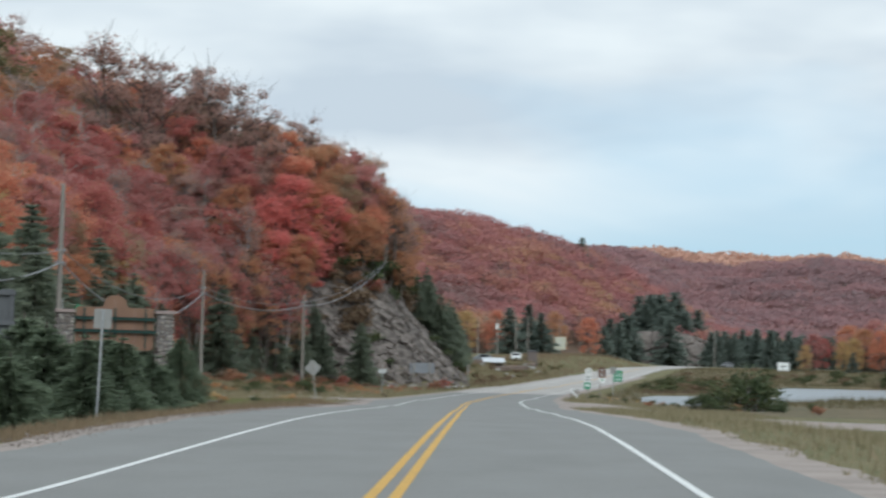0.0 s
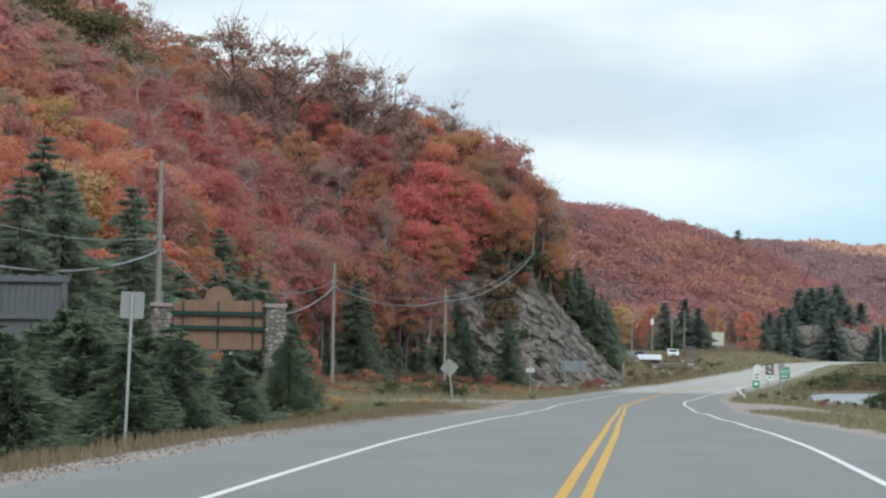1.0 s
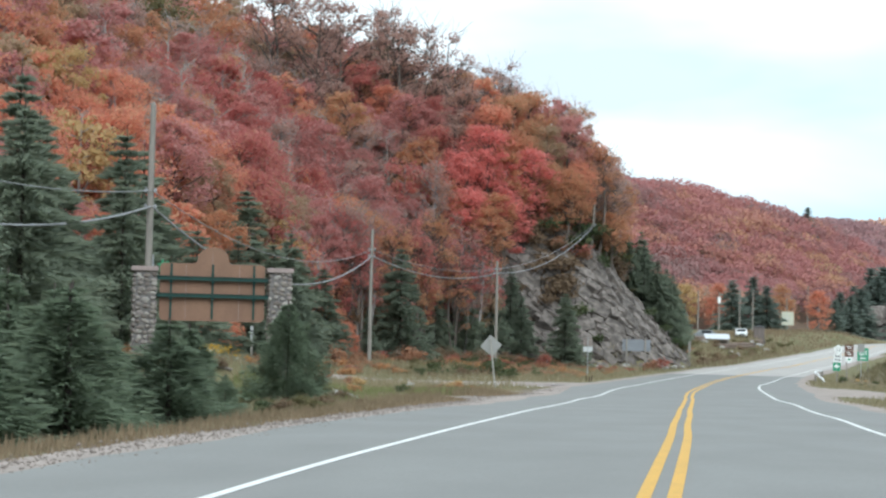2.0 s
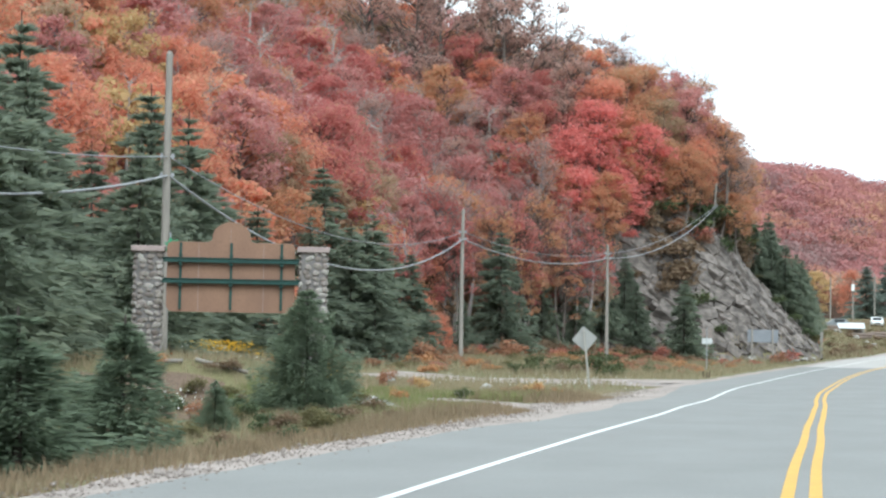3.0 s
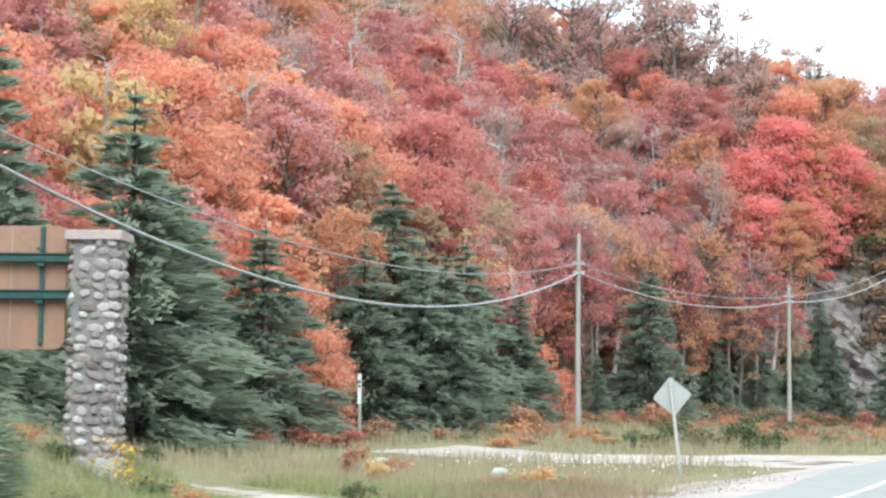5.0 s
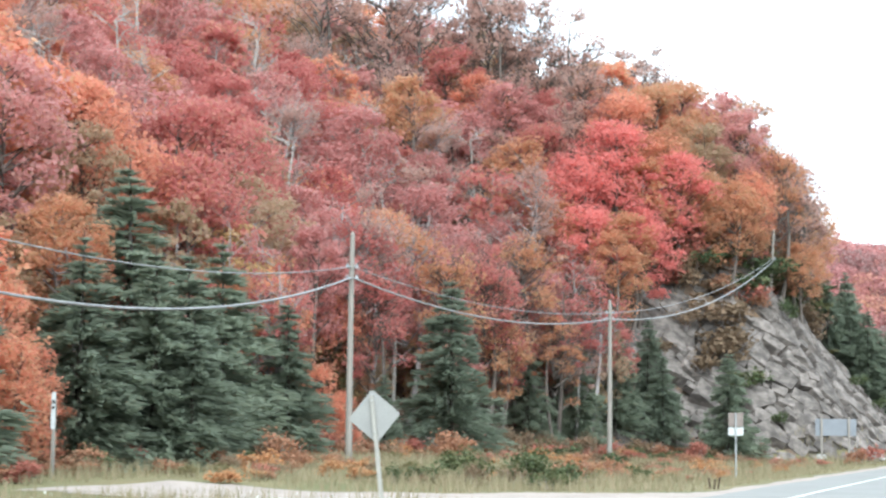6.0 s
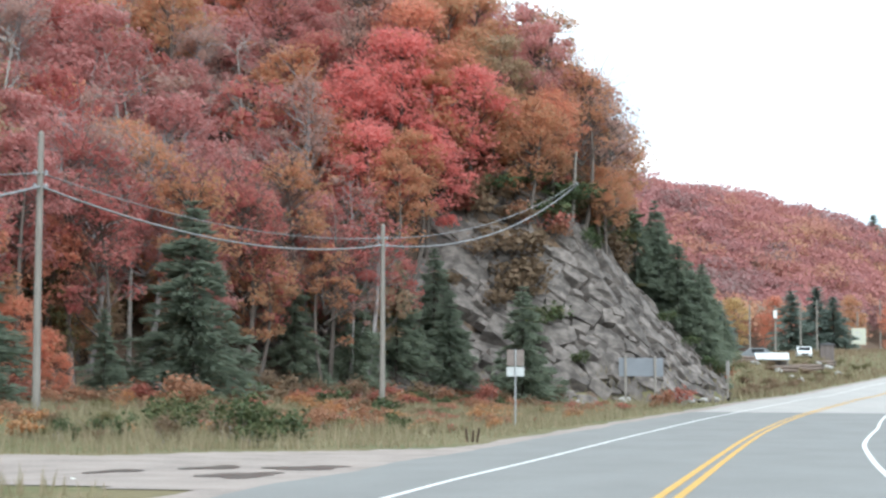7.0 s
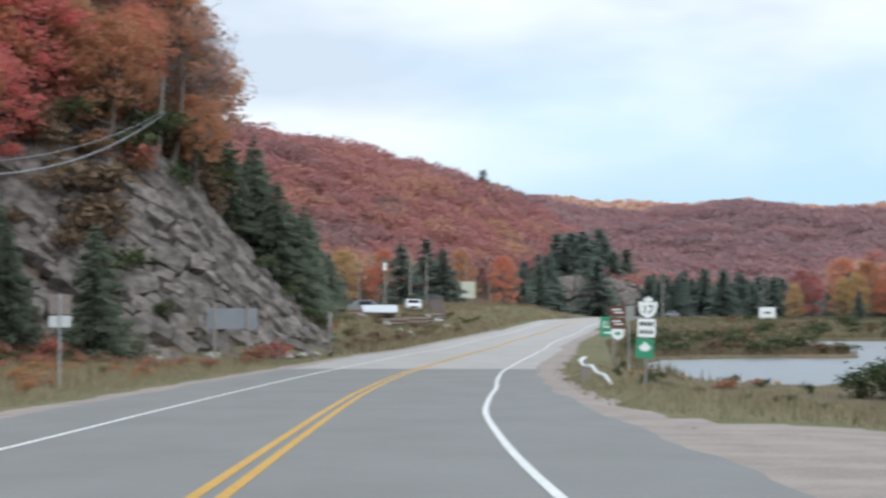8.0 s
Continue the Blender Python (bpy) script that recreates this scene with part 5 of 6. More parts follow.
def boulder_mesh(seed):
    bm = bmesh.new()
    bmesh.ops.create_icosphere(bm, subdivisions=3, radius=0.5)
    off = Vector((seed * 3.1, seed * 1.7, 0))
    for v in bm.verts:
        d, p = noise.voronoi(v.co * 1.8 + off)
        v.co *= 0.85 + 0.35 * noise.cell(p[0] * 3.3) * 0.5 + 0.25 * noise.noise(v.co * 2 + off)
        v.co.z *= 0.7
    me = bpy.data.meshes.new("boulder")
    bm.to_mesh(me)
    bm.free()
    me.materials.append(M_PALEROCK)
    return me


BOULDERS = [boulder_mesh(k) for k in range(1, 5)]


def boulder(x, y, s, label="pale grey boulder lying in the verge"):
    i = rt.randrange(4)
    ob = new("boulder", BOULDERS[i])
    ob.matrix_world = Matrix.LocRotScale((x, y, at(x, y) + 0.16 * s), Euler((0, 0, rt.uniform(0, 6))), (s * rt.uniform(0.8, 1.3), s, s * rt.uniform(0.7, 1)))
    tagged(ob, label, "boulder", "boulders")


for x, y, s in ((-28.3, 84.0, 1.0), (-18.9, 105.5, 0.5), (-24, 110, 0.6)):
    boulder(x, y, s)
for k in range(34):
    u = rt.random()
    boulder(-17.9 + 1.7 * u + rt.gauss(0, 0.2), 87.4 - 3.6 * u + rt.gauss(0, 0.4), rt.uniform(0.26, 0.56), "small white stone in a heap on the grassy bank")
for x, y, s in ((-15.0, 208.2, 0.9), (-14.2, 210, 0.7), (-16.4, 206.4, 0.8), (-13.6, 212.6, 0.6), (-18.4, 203.6, 1.0), (-20.9, 200.6, 0.7)):
    boulder(x, y, s, "grey boulder fallen at the foot of the rock")


# ---- road signs ----
def post(root, h, r=0.03, mat=None, square=0.0, x=0.0, name="post"):
    if square:
        bm = bmesh.new()
        box(bm, square, square, h + 0.5, x, 0, -0.5, 0.01)
    else:
        bm = bmesh.new()
        bmesh.ops.create_cone(bm, cap_ends=True, segments=10, radius1=r, radius2=r, depth=h + 0.5, matrix=pose(x, 0, (h - 0.5) / 2))
    return part(name, bm, mat or M_METAL, root)


def rounded(w, h, r=0.04, n=4):
    pts = []
    for cx, cz, a0 in ((w / 2 - r, r, 1.5), (w / 2 - r, h - r, 0), (-w / 2 + r, h - r, 0.5), (-w / 2 + r, r, 1.0)):
        for k in range(n + 1):
            a = math.pi * (a0 + 0.5 * k / n)
            pts.append((cx + r * math.cos(a), cz + r * math.sin(a)))
    return pts


def panel(root, name, outline, mat, z, y=0.04, x=0.0, label="", thick=0.006):
    ob = part(name, plate(outline, thick), mat, root, label)
    ob.location = (x, y, z)
    return ob


def bars(parent, mat, rows, y=-0.004, thick=0.003):
    """Plain bars in place of writing: x, z, width, height."""
    for x, z, w, h in rows:
        bm = bmesh.new()
        box(bm, w, thick, h, 0, 0, 0)
        ob = part("lettering", bm, mat, parent)
        ob.location = (x, y, z)


M_SHIELDWHITE = plain("white_sign_face", (0.76, 0.77, 0.76), (0.70, 0.71, 0.70), 4, 0.45, fine=20, c3=(0.66, 0.67, 0.66))
M_TABWHITE = plain("dull_white_tab", (0.52, 0.53, 0.53), (0.46, 0.47, 0.47), 4, 0.5, fine=20)
M_INK = plain("black_sign_ink", (0.03, 0.03, 0.03), (0.04, 0.04, 0.04), 4, 0.5)
M_SIGNGREEN = plain("green_sign_face", (0.05, 0.27, 0.15), (0.045, 0.235, 0.13), 3, 0.45)
M_SIGNBROWN = plain("brown_sign_face", (0.12, 0.055, 0.035), (0.10, 0.045, 0.03), 3, 0.5)
M_SIGNYELLOW = plain("pale_yellow_sign_face", (0.58, 0.57, 0.46), (0.50, 0.49, 0.40), 3, 0.5)
M_DULLBROWN = plain("dull_brown_panel", (0.17, 0.135, 0.12), (0.24, 0.20, 0.18), 6, 0.6, fine=14)
M_BLUEGREY = plain("blue_grey_panel_back", (0.215, 0.225, 0.245), (0.185, 0.195, 0.215), 1.5, 0.5, 0.1)

# broken stakes at the rim of the turn-out
root = thing("stakes", pose(-15.1, 142.4, at(-15.1, 142.4)), "three short broken brown stakes at the grass edge", "stakes")
M_STAKE = plain("dark_brown_stake", (0.07, 0.045, 0.03), (0.05, 0.032, 0.022), 6, 0.9, fine=20)
for u, h, a in ((-0.13, 0.36, -8), (0.02, 0.30, 4), (0.15, 0.38, 10)):
    bm = bmesh.new()
    box(bm, 0.06, 0.05, h + 0.1, 0, 0, -0.1, 0.008, pose(u, 0, 0, 0, a))
    part("stake", bm, M_STAKE, root)

# white-backed rectangular sign by the young spruces
root = thing("road_sign", pose(-12.14, 45.7, at(-12.14, 45.7), 0, 1.5, 4), "back of a pale rectangular road sign on a steel post", "road sign")
hh = 2.84 - at(-12.14, 45.7)
post(root, hh - 0.03, 0.03)
panel(root, "sign_panel", rounded(0.45, 0.5, 0.04), M_SIGNBACK, hh - 0.5, 0.035)

# leaning diamond warning sign
gz = at(-16.05, 111.05)
root = thing("warning_sign", pose(-15.98, 111.05, gz, 0, -6.5, 6), "back of a diamond warning sign on a leaning pale wooden post", "road sign")
M_PALEPOST = plain("pale_wooden_post", (0.34, 0.325, 0.295), (0.28, 0.265, 0.24), 3, 0.8, fine=20, stretch=(6, 6, 0.5))
hh = 2.27 - gz
post(root, hh - 0.1, mat=M_PALEPOST, square=0.075)
panel(root, "sign_panel", [(0, -0.5), (0.03, -0.49), (0.49, -0.03), (0.49, 0.03), (0.03, 0.49), (-0.03, 0.49), (-0.49, 0.03), (-0.49, -0.03), (-0.03, -0.49)][1:], M_SIGNBACK, hh - 0.5, 0.045)
for k in (-0.3, 0.3):
    bm = bmesh.new()
    bmesh.ops.create_cone(bm, cap_ends=True, segments=8, radius1=0.014, radius2=0.014, depth=0.03, matrix=pose(0, -0.05, hh - 0.5 + k, 90))
    part("bolt", bm, M_METAL, root)

# small two-panel sign
gz = at(-17.3, 160.9)
root = thing("road_sign", pose(-17.3, 160.9, gz, 0, 0, 5), "back of a dull brown sign and white tab on a post", "road sign")
hh = 2.7 - gz
post(root, hh, 0.035)
panel(root, "sign_panel", rounded(0.66, 0.62, 0.03), M_DULLBROWN, hh - 0.64, 0.04)
panel(root, "sign_tab", rounded(0.68, 0.36, 0.03), M_TABWHITE, hh - 1.04, 0.04)

# broad blank panel on two posts before the rock
gz = at(-17.6, 203)
root = thing("road_sign", pose(-17.45, 203.6, gz, 0, 0, 12), "blank blue-grey back of a broad sign on two wooden posts", "road sign")
hh = 3.0 - gz
for u in (-0.95, 0.85):
    post(root, hh + 0.12, mat=M_WOOD, square=0.14, x=u)
panel(root, "sign_panel", rounded(2.7, 1.12, 0.04), M_BLUEGREY, hh - 1.12, 0.075)

# slim markers
for x, y, top, lab in ((-13.1, 216.2, 3.0, "slim weathered marker post at the end of the rock"),):
    gz = at(x, y)
    root = thing("marker_post", pose(x, y, gz), lab, "post")
    post(root, top - gz, mat=M_WOOD, square=0.1)
    panel(root, "marker_plate", rounded(0.24, 1.0, 0.03), M_SIGNBACK, top - gz - 1.02, 0.055)
gz = at(-33.76, 128.9)
root = thing("marker_post", pose(-33.3, 128.6, gz), "white-topped marker post in the grass by the spruces", "post")
post(root, 2.65 - gz, mat=M_WOOD, square=0.10)
mk = panel(root, "marker_plate", rounded(0.15, 1.15, 0.02), M_TABWHITE, 2.65 - gz - 1.15, -0.06)
bars(mk, M_INK, [(0, 0.78, 0.09, 0.12), (0, 0.62, 0.09, 0.1)])

# highway marker assembly: shield, white tab, green leaf panel
gz = at(0.68, 160)
root = thing("highway_marker", pose(0.68, 160, gz, 0, 2.2, -3), "leaning highway 17 shield above a white tab and green leaf panel", "road sign")
hh = 2.56 - gz
post(root, hh - 0.05, mat=M_WOOD, square=0.09)
sh = [(0.0, 0.0), (0.10, 0.03), (0.20, 0.10), (0.26, 0.22), (0.285, 0.40), (0.285, 0.50), (0.17, 0.49), (0.06, 0.50), (-0.06, 0.50), (-0.17, 0.49), (-0.285, 0.50), (-0.285, 0.40), (-0.26, 0.22), (-0.20, 0.10), (-0.10, 0.03)]
s1 = panel(root, "shield", sh, M_SHIELDWHITE, hh - 0.66, -0.06, label="white shield with the number 17")
crown = [(-0.13, 0.0), (0.13, 0.0), (0.16, 0.08), (0.10, 0.06), (0.08, 0.13), (0.03, 0.10), (0.0, 0.17), (-0.03, 0.10), (-0.08, 0.13), (-0.10, 0.06), (-0.16, 0.08)]
panel(root, "crown_plate", crown, M_SHIELDWHITE, hh - 0.15, -0.06)
tx = bpy.data.curves.new("number", "FONT")
tx.body, tx.size, tx.extrude, tx.align_x = "17", 0.36, 0.003, "CENTER"
to = new("number", tx)
bpy.context.view_layer.update()
me = bpy.data.meshes.new_from_object(to.evaluated_get(bpy.context.evaluated_depsgraph_get()))
bpy.data.objects.remove(to)
me.materials.clear()
me.materials.append(M_INK)
no = part("number", me, None, s1, "black numerals 17")
no.location, no.rotation_euler = (0, -0.006, 0.14), (math.pi / 2, 0, 0)
tab = panel(root, "direction_tab", rounded(0.54, 0.56, 0.03), M_SHIELDWHITE, hh - 1.24, -0.06, -0.02)
bars(tab, M_INK, [(-0.15, 0.34, 0.09, 0.12), (-0.04, 0.34, 0.08, 0.12), (0.07, 0.34, 0.08, 0.12), (0.17, 0.34, 0.07, 0.12), (-0.14, 0.10, 0.1, 0.12), (0.0, 0.10, 0.09, 0.12), (0.13, 0.10, 0.09, 0.12)])
gp = panel(root, "leaf_panel", rounded(0.54, 0.60, 0.03), M_SIGNGREEN, hh - 1.88, -0.06, -0.05, "green panel with a white maple leaf")
lf = [(0.0, 0.0), (0.02, 0.10), (0.13, 0.07), (0.12, 0.12), (0.19, 0.20), (0.15, 0.22), (0.13, 0.27), (0.08, 0.23), (0.09, 0.31), (0.05, 0.30), (0.0, 0.37), (-0.05, 0.30), (-0.09, 0.31), (-0.08, 0.23), (-0.13, 0.27), (-0.15, 0.22), (-0.19, 0.20), (-0.12, 0.12), (-0.13, 0.07), (-0.02, 0.10)]
lo = part("maple_leaf", plate(lf, 0.003), M_SHIELDWHITE, gp)
lo.location = (0, -0.004, 0.14)

# brown sign with a small green shield tab, and the grey sign back behind it
gz = at(2.3, 190)
root = thing("road_sign", pose(2.3, 190, gz, 0, 0, -4), "brown two-line direction sign with a small white and green shield", "road sign")
hh = 2.85 - gz
post(root, hh - 0.1, mat=M_WOOD, square=0.10, x=-0.2)
for z in (hh - 0.52, hh - 1.06):
    bp = panel(root, "sign_panel", rounded(0.76, 0.5, 0.03), M_SIGNBROWN, z, -0.06)
    bars(bp, M_SHIELDWHITE, [(-0.05, 0.30, 0.42, 0.06), (0.05, 0.16, 0.40, 0.06)])
sp = panel(root, "shield", [(0.0, 0.0), (0.24, 0.14), (0.30, 0.30), (0.30, 0.52), (-0.30, 0.52), (-0.30, 0.30), (-0.24, 0.14)], M_SHIELDWHITE, hh - 1.62, -0.06)
lo = part("leaf_emblem", plate([(x * 0.8, z * 0.7) for x, z in lf], 0.003), M_SIGNGREEN, sp)
lo.location = (0, -0.004, 0.18)
gz = at(3.6, 199)
root = thing("road_sign", pose(3.6, 199, gz, 0, 0, -6), "bare grey back of a square road sign", "road sign")
post(root, 3.0 - gz, 0.035)
panel(root, "sign_panel", rounded(0.6, 0.75, 0.04), M_SIGNBACK, 3.0 - gz - 0.75, -0.05)
gz = at(4.4, 226)
root = thing("road_sign", pose(4.65, 226, gz, 0, 0, -4), "large green direction sign with white lettering", "road sign")
for u in (-0.5, 0.5):
    post(root, 2.75 - gz, mat=M_WOOD, square=0.09, x=u)
gp = panel(root, "sign_panel", rounded(1.15, 1.35, 0.06), M_SIGNGREEN, 2.8 - gz - 1.35, -0.06)
bars(gp, M_SHIELDWHITE, [(-0.3, 0.6, 0.10, 0.45), (-0.04, 0.6, 0.27, 0.10), (0.05, 0.6, 0.09, 0.45), (0.33, 0.6, 0.10, 0.5), (0.0, 0.22, 0.65, 0.12)])

# bent end of a white roadside rail
pts = [(-0.15, 178, 0.5), (-0.3, 173, 0.6), (-0.5, 169.8, 0.62), (-0.78, 168.2, 0.5), (-0.74, 167.0, 0.34), (-0.55, 165.8, 0.36), (-0.46, 164.6, 0.16), (-0.28, 163.6, 0.1), (-0.12, 162.6, -0.2)]
root = thing("guide_rail", pose(0, 0, 0), "bent white end of a low roadside rail in the grass", "rail")
v, f = tube_arrays(pts, [0.05, 0.05, 0.055, 0.075, 0.06, 0.08, 0.06, 0.07, 0.045], 7)
part("rail", mesh_from("rail", v, f, M_SHIELDWHITE, True), None, root)
for x, y in ((-0.3, 176), (-0.5, 171.5), (-0.9, 167.8)):
    bm = bmesh.new()
    box(bm, 0.14, 0.14, 1.0, x + 0.16, y, at(x, y) - 0.3, 0.02)
    part("post", bm, M_WOOD, root)

# grey plank hoarding among the young spruces
root = thing("hoarding", pose(-21.6, 62.2, at(-21.6, 62.2), 0, 0, 8), "back of a weathered grey plank hoarding among young spruces", "hoarding")
for k in range(22):
    bm = bmesh.new()
    box(bm, 0.178, 0.025, 2.5 + 0.02 * math.sin(k * 2.3), 0, 0, 0, 0.004)
    pk = part("plank", bm, M_GREYWOOD, root)
    pk.location = (-1.98 + k * 0.185, 0.03 + 0.004 * math.sin(k * 5), 2.25)
for z in (2.5, 3.5, 4.55):
    bm = bmesh.new()
    box(bm, 4.1, 0.09, 0.14, 0, -0.06, z, 0.01)
    part("rail", bm, M_GREYWOOD, root)
for u in (-1.5, 0.0, 1.9):
    post(root, 4.75, mat=M_GREYWOOD, square=0.14, x=u)


# ---- far lot, poles and vehicles ----
for x, y, top, foot in ((-22.5, 403.7, 15.0, None), (-14.1, 404.1, 15.7, None), (-11.2, 394.2, 15.0, None), (-9.8, 434.2, 16.1, None), (-0.1, 504.2, 20.2, None), (2.9, 534.2, 20.3, None), (-4.9, 434, 14.5, None), (34, 470, 15, None), (62, 520, 17, None)):
    g = at(x, y)
    utility_pole(x, y, max(top, g + 7), g, "distant grey utility pole beside the highway", r=0.16)
g = at(-17.5, 386.7)
tp = utility_pole(-17.5, 386.7, 13.9, g, "distant utility pole with a pale transformer can", r=0.16)
bm = bmesh.new()
bmesh.ops.create_cone(bm, cap_ends=True, segments=14, radius1=0.3, radius2=0.3, depth=1.2, matrix=pose(0, -0.6, 12.6 - g))
part("transformer", bm, M_SHIELDWHITE, tp, "pale grey transformer can")
g = at(-4.7, 433)
root = thing("billboard", pose(-4.7, 433, g), "pale yellow roadside board on a tall post", "sign")
post(root, 11.8 - g, mat=M_WOOD, square=0.25)
bp = panel(root, "board", rounded(2.6, 3.0, 0.08), M_SIGNYELLOW, 11.8 - g - 3.0, -0.2, thick=0.08)
bars(bp, M_TABWHITE, [(-0.2, 2.1, 0.9, 0.16), (0.1, 1.5, 1.1, 0.16), (0.0, 0.8, 0.8, 0.18)], -0.01)

M_ROOFWHITE = plain("white_sheet_roof", (0.6, 0.62, 0.64), (0.54, 0.56, 0.58), 1, 0.5)
M_DARKWALL = plain("dark_weathered_wall", (0.12, 0.10, 0.095), (0.17, 0.14, 0.13), 1, 0.85, stretch=(4, 4, 0.5))
g = at(-13.4, 286)
root = thing("shelter", pose(-13.4, 286, g, 0, 0, 4), "low open shelter with a bright white sheet roof", "shed")
rz_ = 4.0 - g
bm = plate([(-1.75, 0), (1.75, 0), (1.75, 0.08), (-1.75, 0.08)], 3.0)
bmesh.ops.transform(bm, matrix=Matrix.Rotation(radians(14), 4, "X"), verts=bm.verts)
ob = part("roof", bm, M_ROOFWHITE, root, "white sheet roof")
ob.location = (0, -1.2, rz_)
for u in (-1.6, 1.6):
    for w in (-1.0, 1.6):
        bm = bmesh.new()
        box(bm, 0.12, 0.12, rz_ + 0.1 + (0.55 if w > 0 else 0.02), u, w, -0.1, 0.01)
        part("post", bm, M_WOOD, root)
bm = bmesh.new()
box(bm, 3.0, 0.1, max(0.6, rz_ - 0.2), 0, 1.4, 0)
part("wall", bm, M_DARKWALL, root)
g = at(-8.6, 332)
root = thing("hut", pose(-8.6, 332, g, 0, 0, 5), "small dark weathered wooden hut", "hut")
bm = bmesh.new()
box(bm, 1.7, 1.6, 2.1, 0, 0, -0.2, 0.02)
part("wall", bm, M_DARKWALL, root)
bm = plate([(-1.0, 0), (1.0, 0), (0.95, 0.12), (0, 0.34), (-0.95, 0.12)], 1.9)
ob = part("roof", bm, M_GREYWOOD, root)
ob.location = (0, -0.95, 1.88)
for k, (x, y, s_) in enumerate(((-16.2, 282, 0.9), (-14.8, 280.5, 0.8), (-12.6, 281.2, 0.9), (-11.2, 280.2, 0.7), (-10.3, 281, 0.8), (-9.4, 312, 1.0), (-8.2, 314, 1.2), (-7.0, 312.5, 0.9), (-9.0, 308, 0.8))):
    boulder(x, y, s_ * 1.1, "pale boulder heaped at the edge of the lot")


def vehicle(x, y, turn, paint, label, name="car"):
    g = at(x, y) if abs(x - float(road_x(y))) > 6 else float(road_z(y))
    root = thing(name, pose(x, y, g, 0, 0, turn), label, name, "vehicles")
    h = 1.5
    prof = [(-2.2, 0.3), (2.1, 0.3), (2.2, 0.65), (2.05, 0.85), (1.1, 0.95), (0.45, h), (-1.1, h), (-1.8, 0.98), (-2.2, 0.9)]
    bm = plate(prof, 1.75)
    bmesh.ops.translate(bm, vec=(0, -0.875, 0), verts=bm.verts)
    bmesh.ops.bevel(bm, geom=bm.edges[:], offset=0.07, segments=2, affect="EDGES")
    body = part("body", bm, paint, root)
    for sx in (-0.8, 0.8):
        bm = bmesh.new()
        box(bm, 1.3, 0.03, 0.42, -0.3, sx * 1.1, 0.98, 0.02)
        part("window", bm, M_GLASS, body)
    bm = bmesh.new()
    box(bm, 0.04, 1.4, 0.62, 0, 0, 0, 0.01, Matrix.Translation((1.04, 0, 1.0)) @ Matrix.Rotation(radians(-49.8), 4, "Y"))
    part("windscreen", bm, M_GLASS, body)
    for wx in (-1.35, 1.35):
        for wy in (-0.82, 0.82):
            bm = bmesh.new()
            bmesh.ops.create_cone(bm, cap_ends=True, segments=16, radius1=0.32, radius2=0.32, depth=0.2, matrix=pose(wx, wy, 0.32, 90))
            wh = part("wheel", bm, M_INK, root)
            bm = bmesh.new()
            bmesh.ops.create_cone(bm, cap_ends=True, segments=12, radius1=0.19, radius2=0.17, depth=0.22, matrix=pose(wx, wy, 0.32, 90))
            part("rim", bm, M_METAL, wh)
    bm = bmesh.new()
    box(bm, 0.06, 0.8, 0.2, 2.18, 0, 0.42, 0.02)
    part("grille", bm, M_INK, body)
    for wy in (-0.6, 0.6):
        bm = bmesh.new()
        box(bm, 0.06, 0.3, 0.16, 2.19, wy, 0.6, 0.02)
        part("headlight", bm, M_SHIELDWHITE, root)
    return root


M_GLASS = plain("dark_car_glass", (0.02, 0.022, 0.025), (0.025, 0.027, 0.03), 2, 0.08)
M_CARWHITE = plain("white_car_paint", (0.75, 0.76, 0.76), (0.70, 0.71, 0.71), 1, 0.3)
M_CARGREY = plain("grey_car_paint", (0.22, 0.23, 0.24), (0.2, 0.21, 0.22), 1, 0.3)
vehicle(-11.2, 322, -85, M_CARWHITE, "white car parked at the edge of the lot")
vehicle(-14.9, 291, 8, M_CARGREY, "dark grey car parked behind the open shelter")


def timber_stack(x, y, turn, n, long):
    """Sawn-off logs lying in two courses."""
    g = at(x, y)
    root = thing("timber_stack", pose(x, y, g, 0, 0, turn), "stack of brown weathered logs on the ground", "logs", "log stacks in the lot")
    for k in range(n):
        low = k < (n + 1) // 2
        bm = bmesh.new()
        bmesh.ops.create_cone(bm, cap_ends=True, segments=9, radius1=0.2, radius2=0.17, depth=long - 0.12 * (k % 3),
                              matrix=pose(0.3 * math.sin(2.3 * k + x), 0.42 * k - 0.6 if low else 0.42 * (k - (n + 1) // 2) - 0.4, 0.17 if low else 0.5, 0, 90, 14 * math.sin(1.7 * k + y)))
        part("log", bm, M_BARK if k % 3 else M_LOGPALE, root)


M_LOGPALE = plain("pale_cut_log", (0.24, 0.185, 0.155), (0.17, 0.13, 0.11), 3, 0.9, fine=14)
for x, y, turn, n, long in ((-15.9, 281.5, 6, 5, 2.4), (-12.2, 283.2, -4, 6, 3.0), (-10.6, 296, 10, 5, 2.6), (-9.7, 303, -8, 6, 2.2), (-8.6, 318, 5, 5, 2.4)):
    timber_stack(x, y, turn, n, long)
for y in (511, 526):
    x = float(road_x(y)) + (-1.8 if y > 520 else -1.6)
    vehicle(x, y, -122, M_CARGREY if y < 520 else M_CARWHITE, "distant car with pale front on the highway")
g = at(44.2, 405)
root = thing("billboard", pose(44.2, 405, g, 0, 0, -6), "white roadside board with a dark emblem beyond the marsh", "sign")
for u in (-1.0, 1.0):
    post(root, 6.6 - g, mat=M_WOOD, square=0.2, x=u)
bp = panel(root, "board", rounded(2.6, 1.9, 0.06), M_SHIELDWHITE, 6.6 - g - 1.9, -0.15, thick=0.06)
bars(bp, M_INK, [(0, 0.85, 1.0, 0.3)], -0.01)

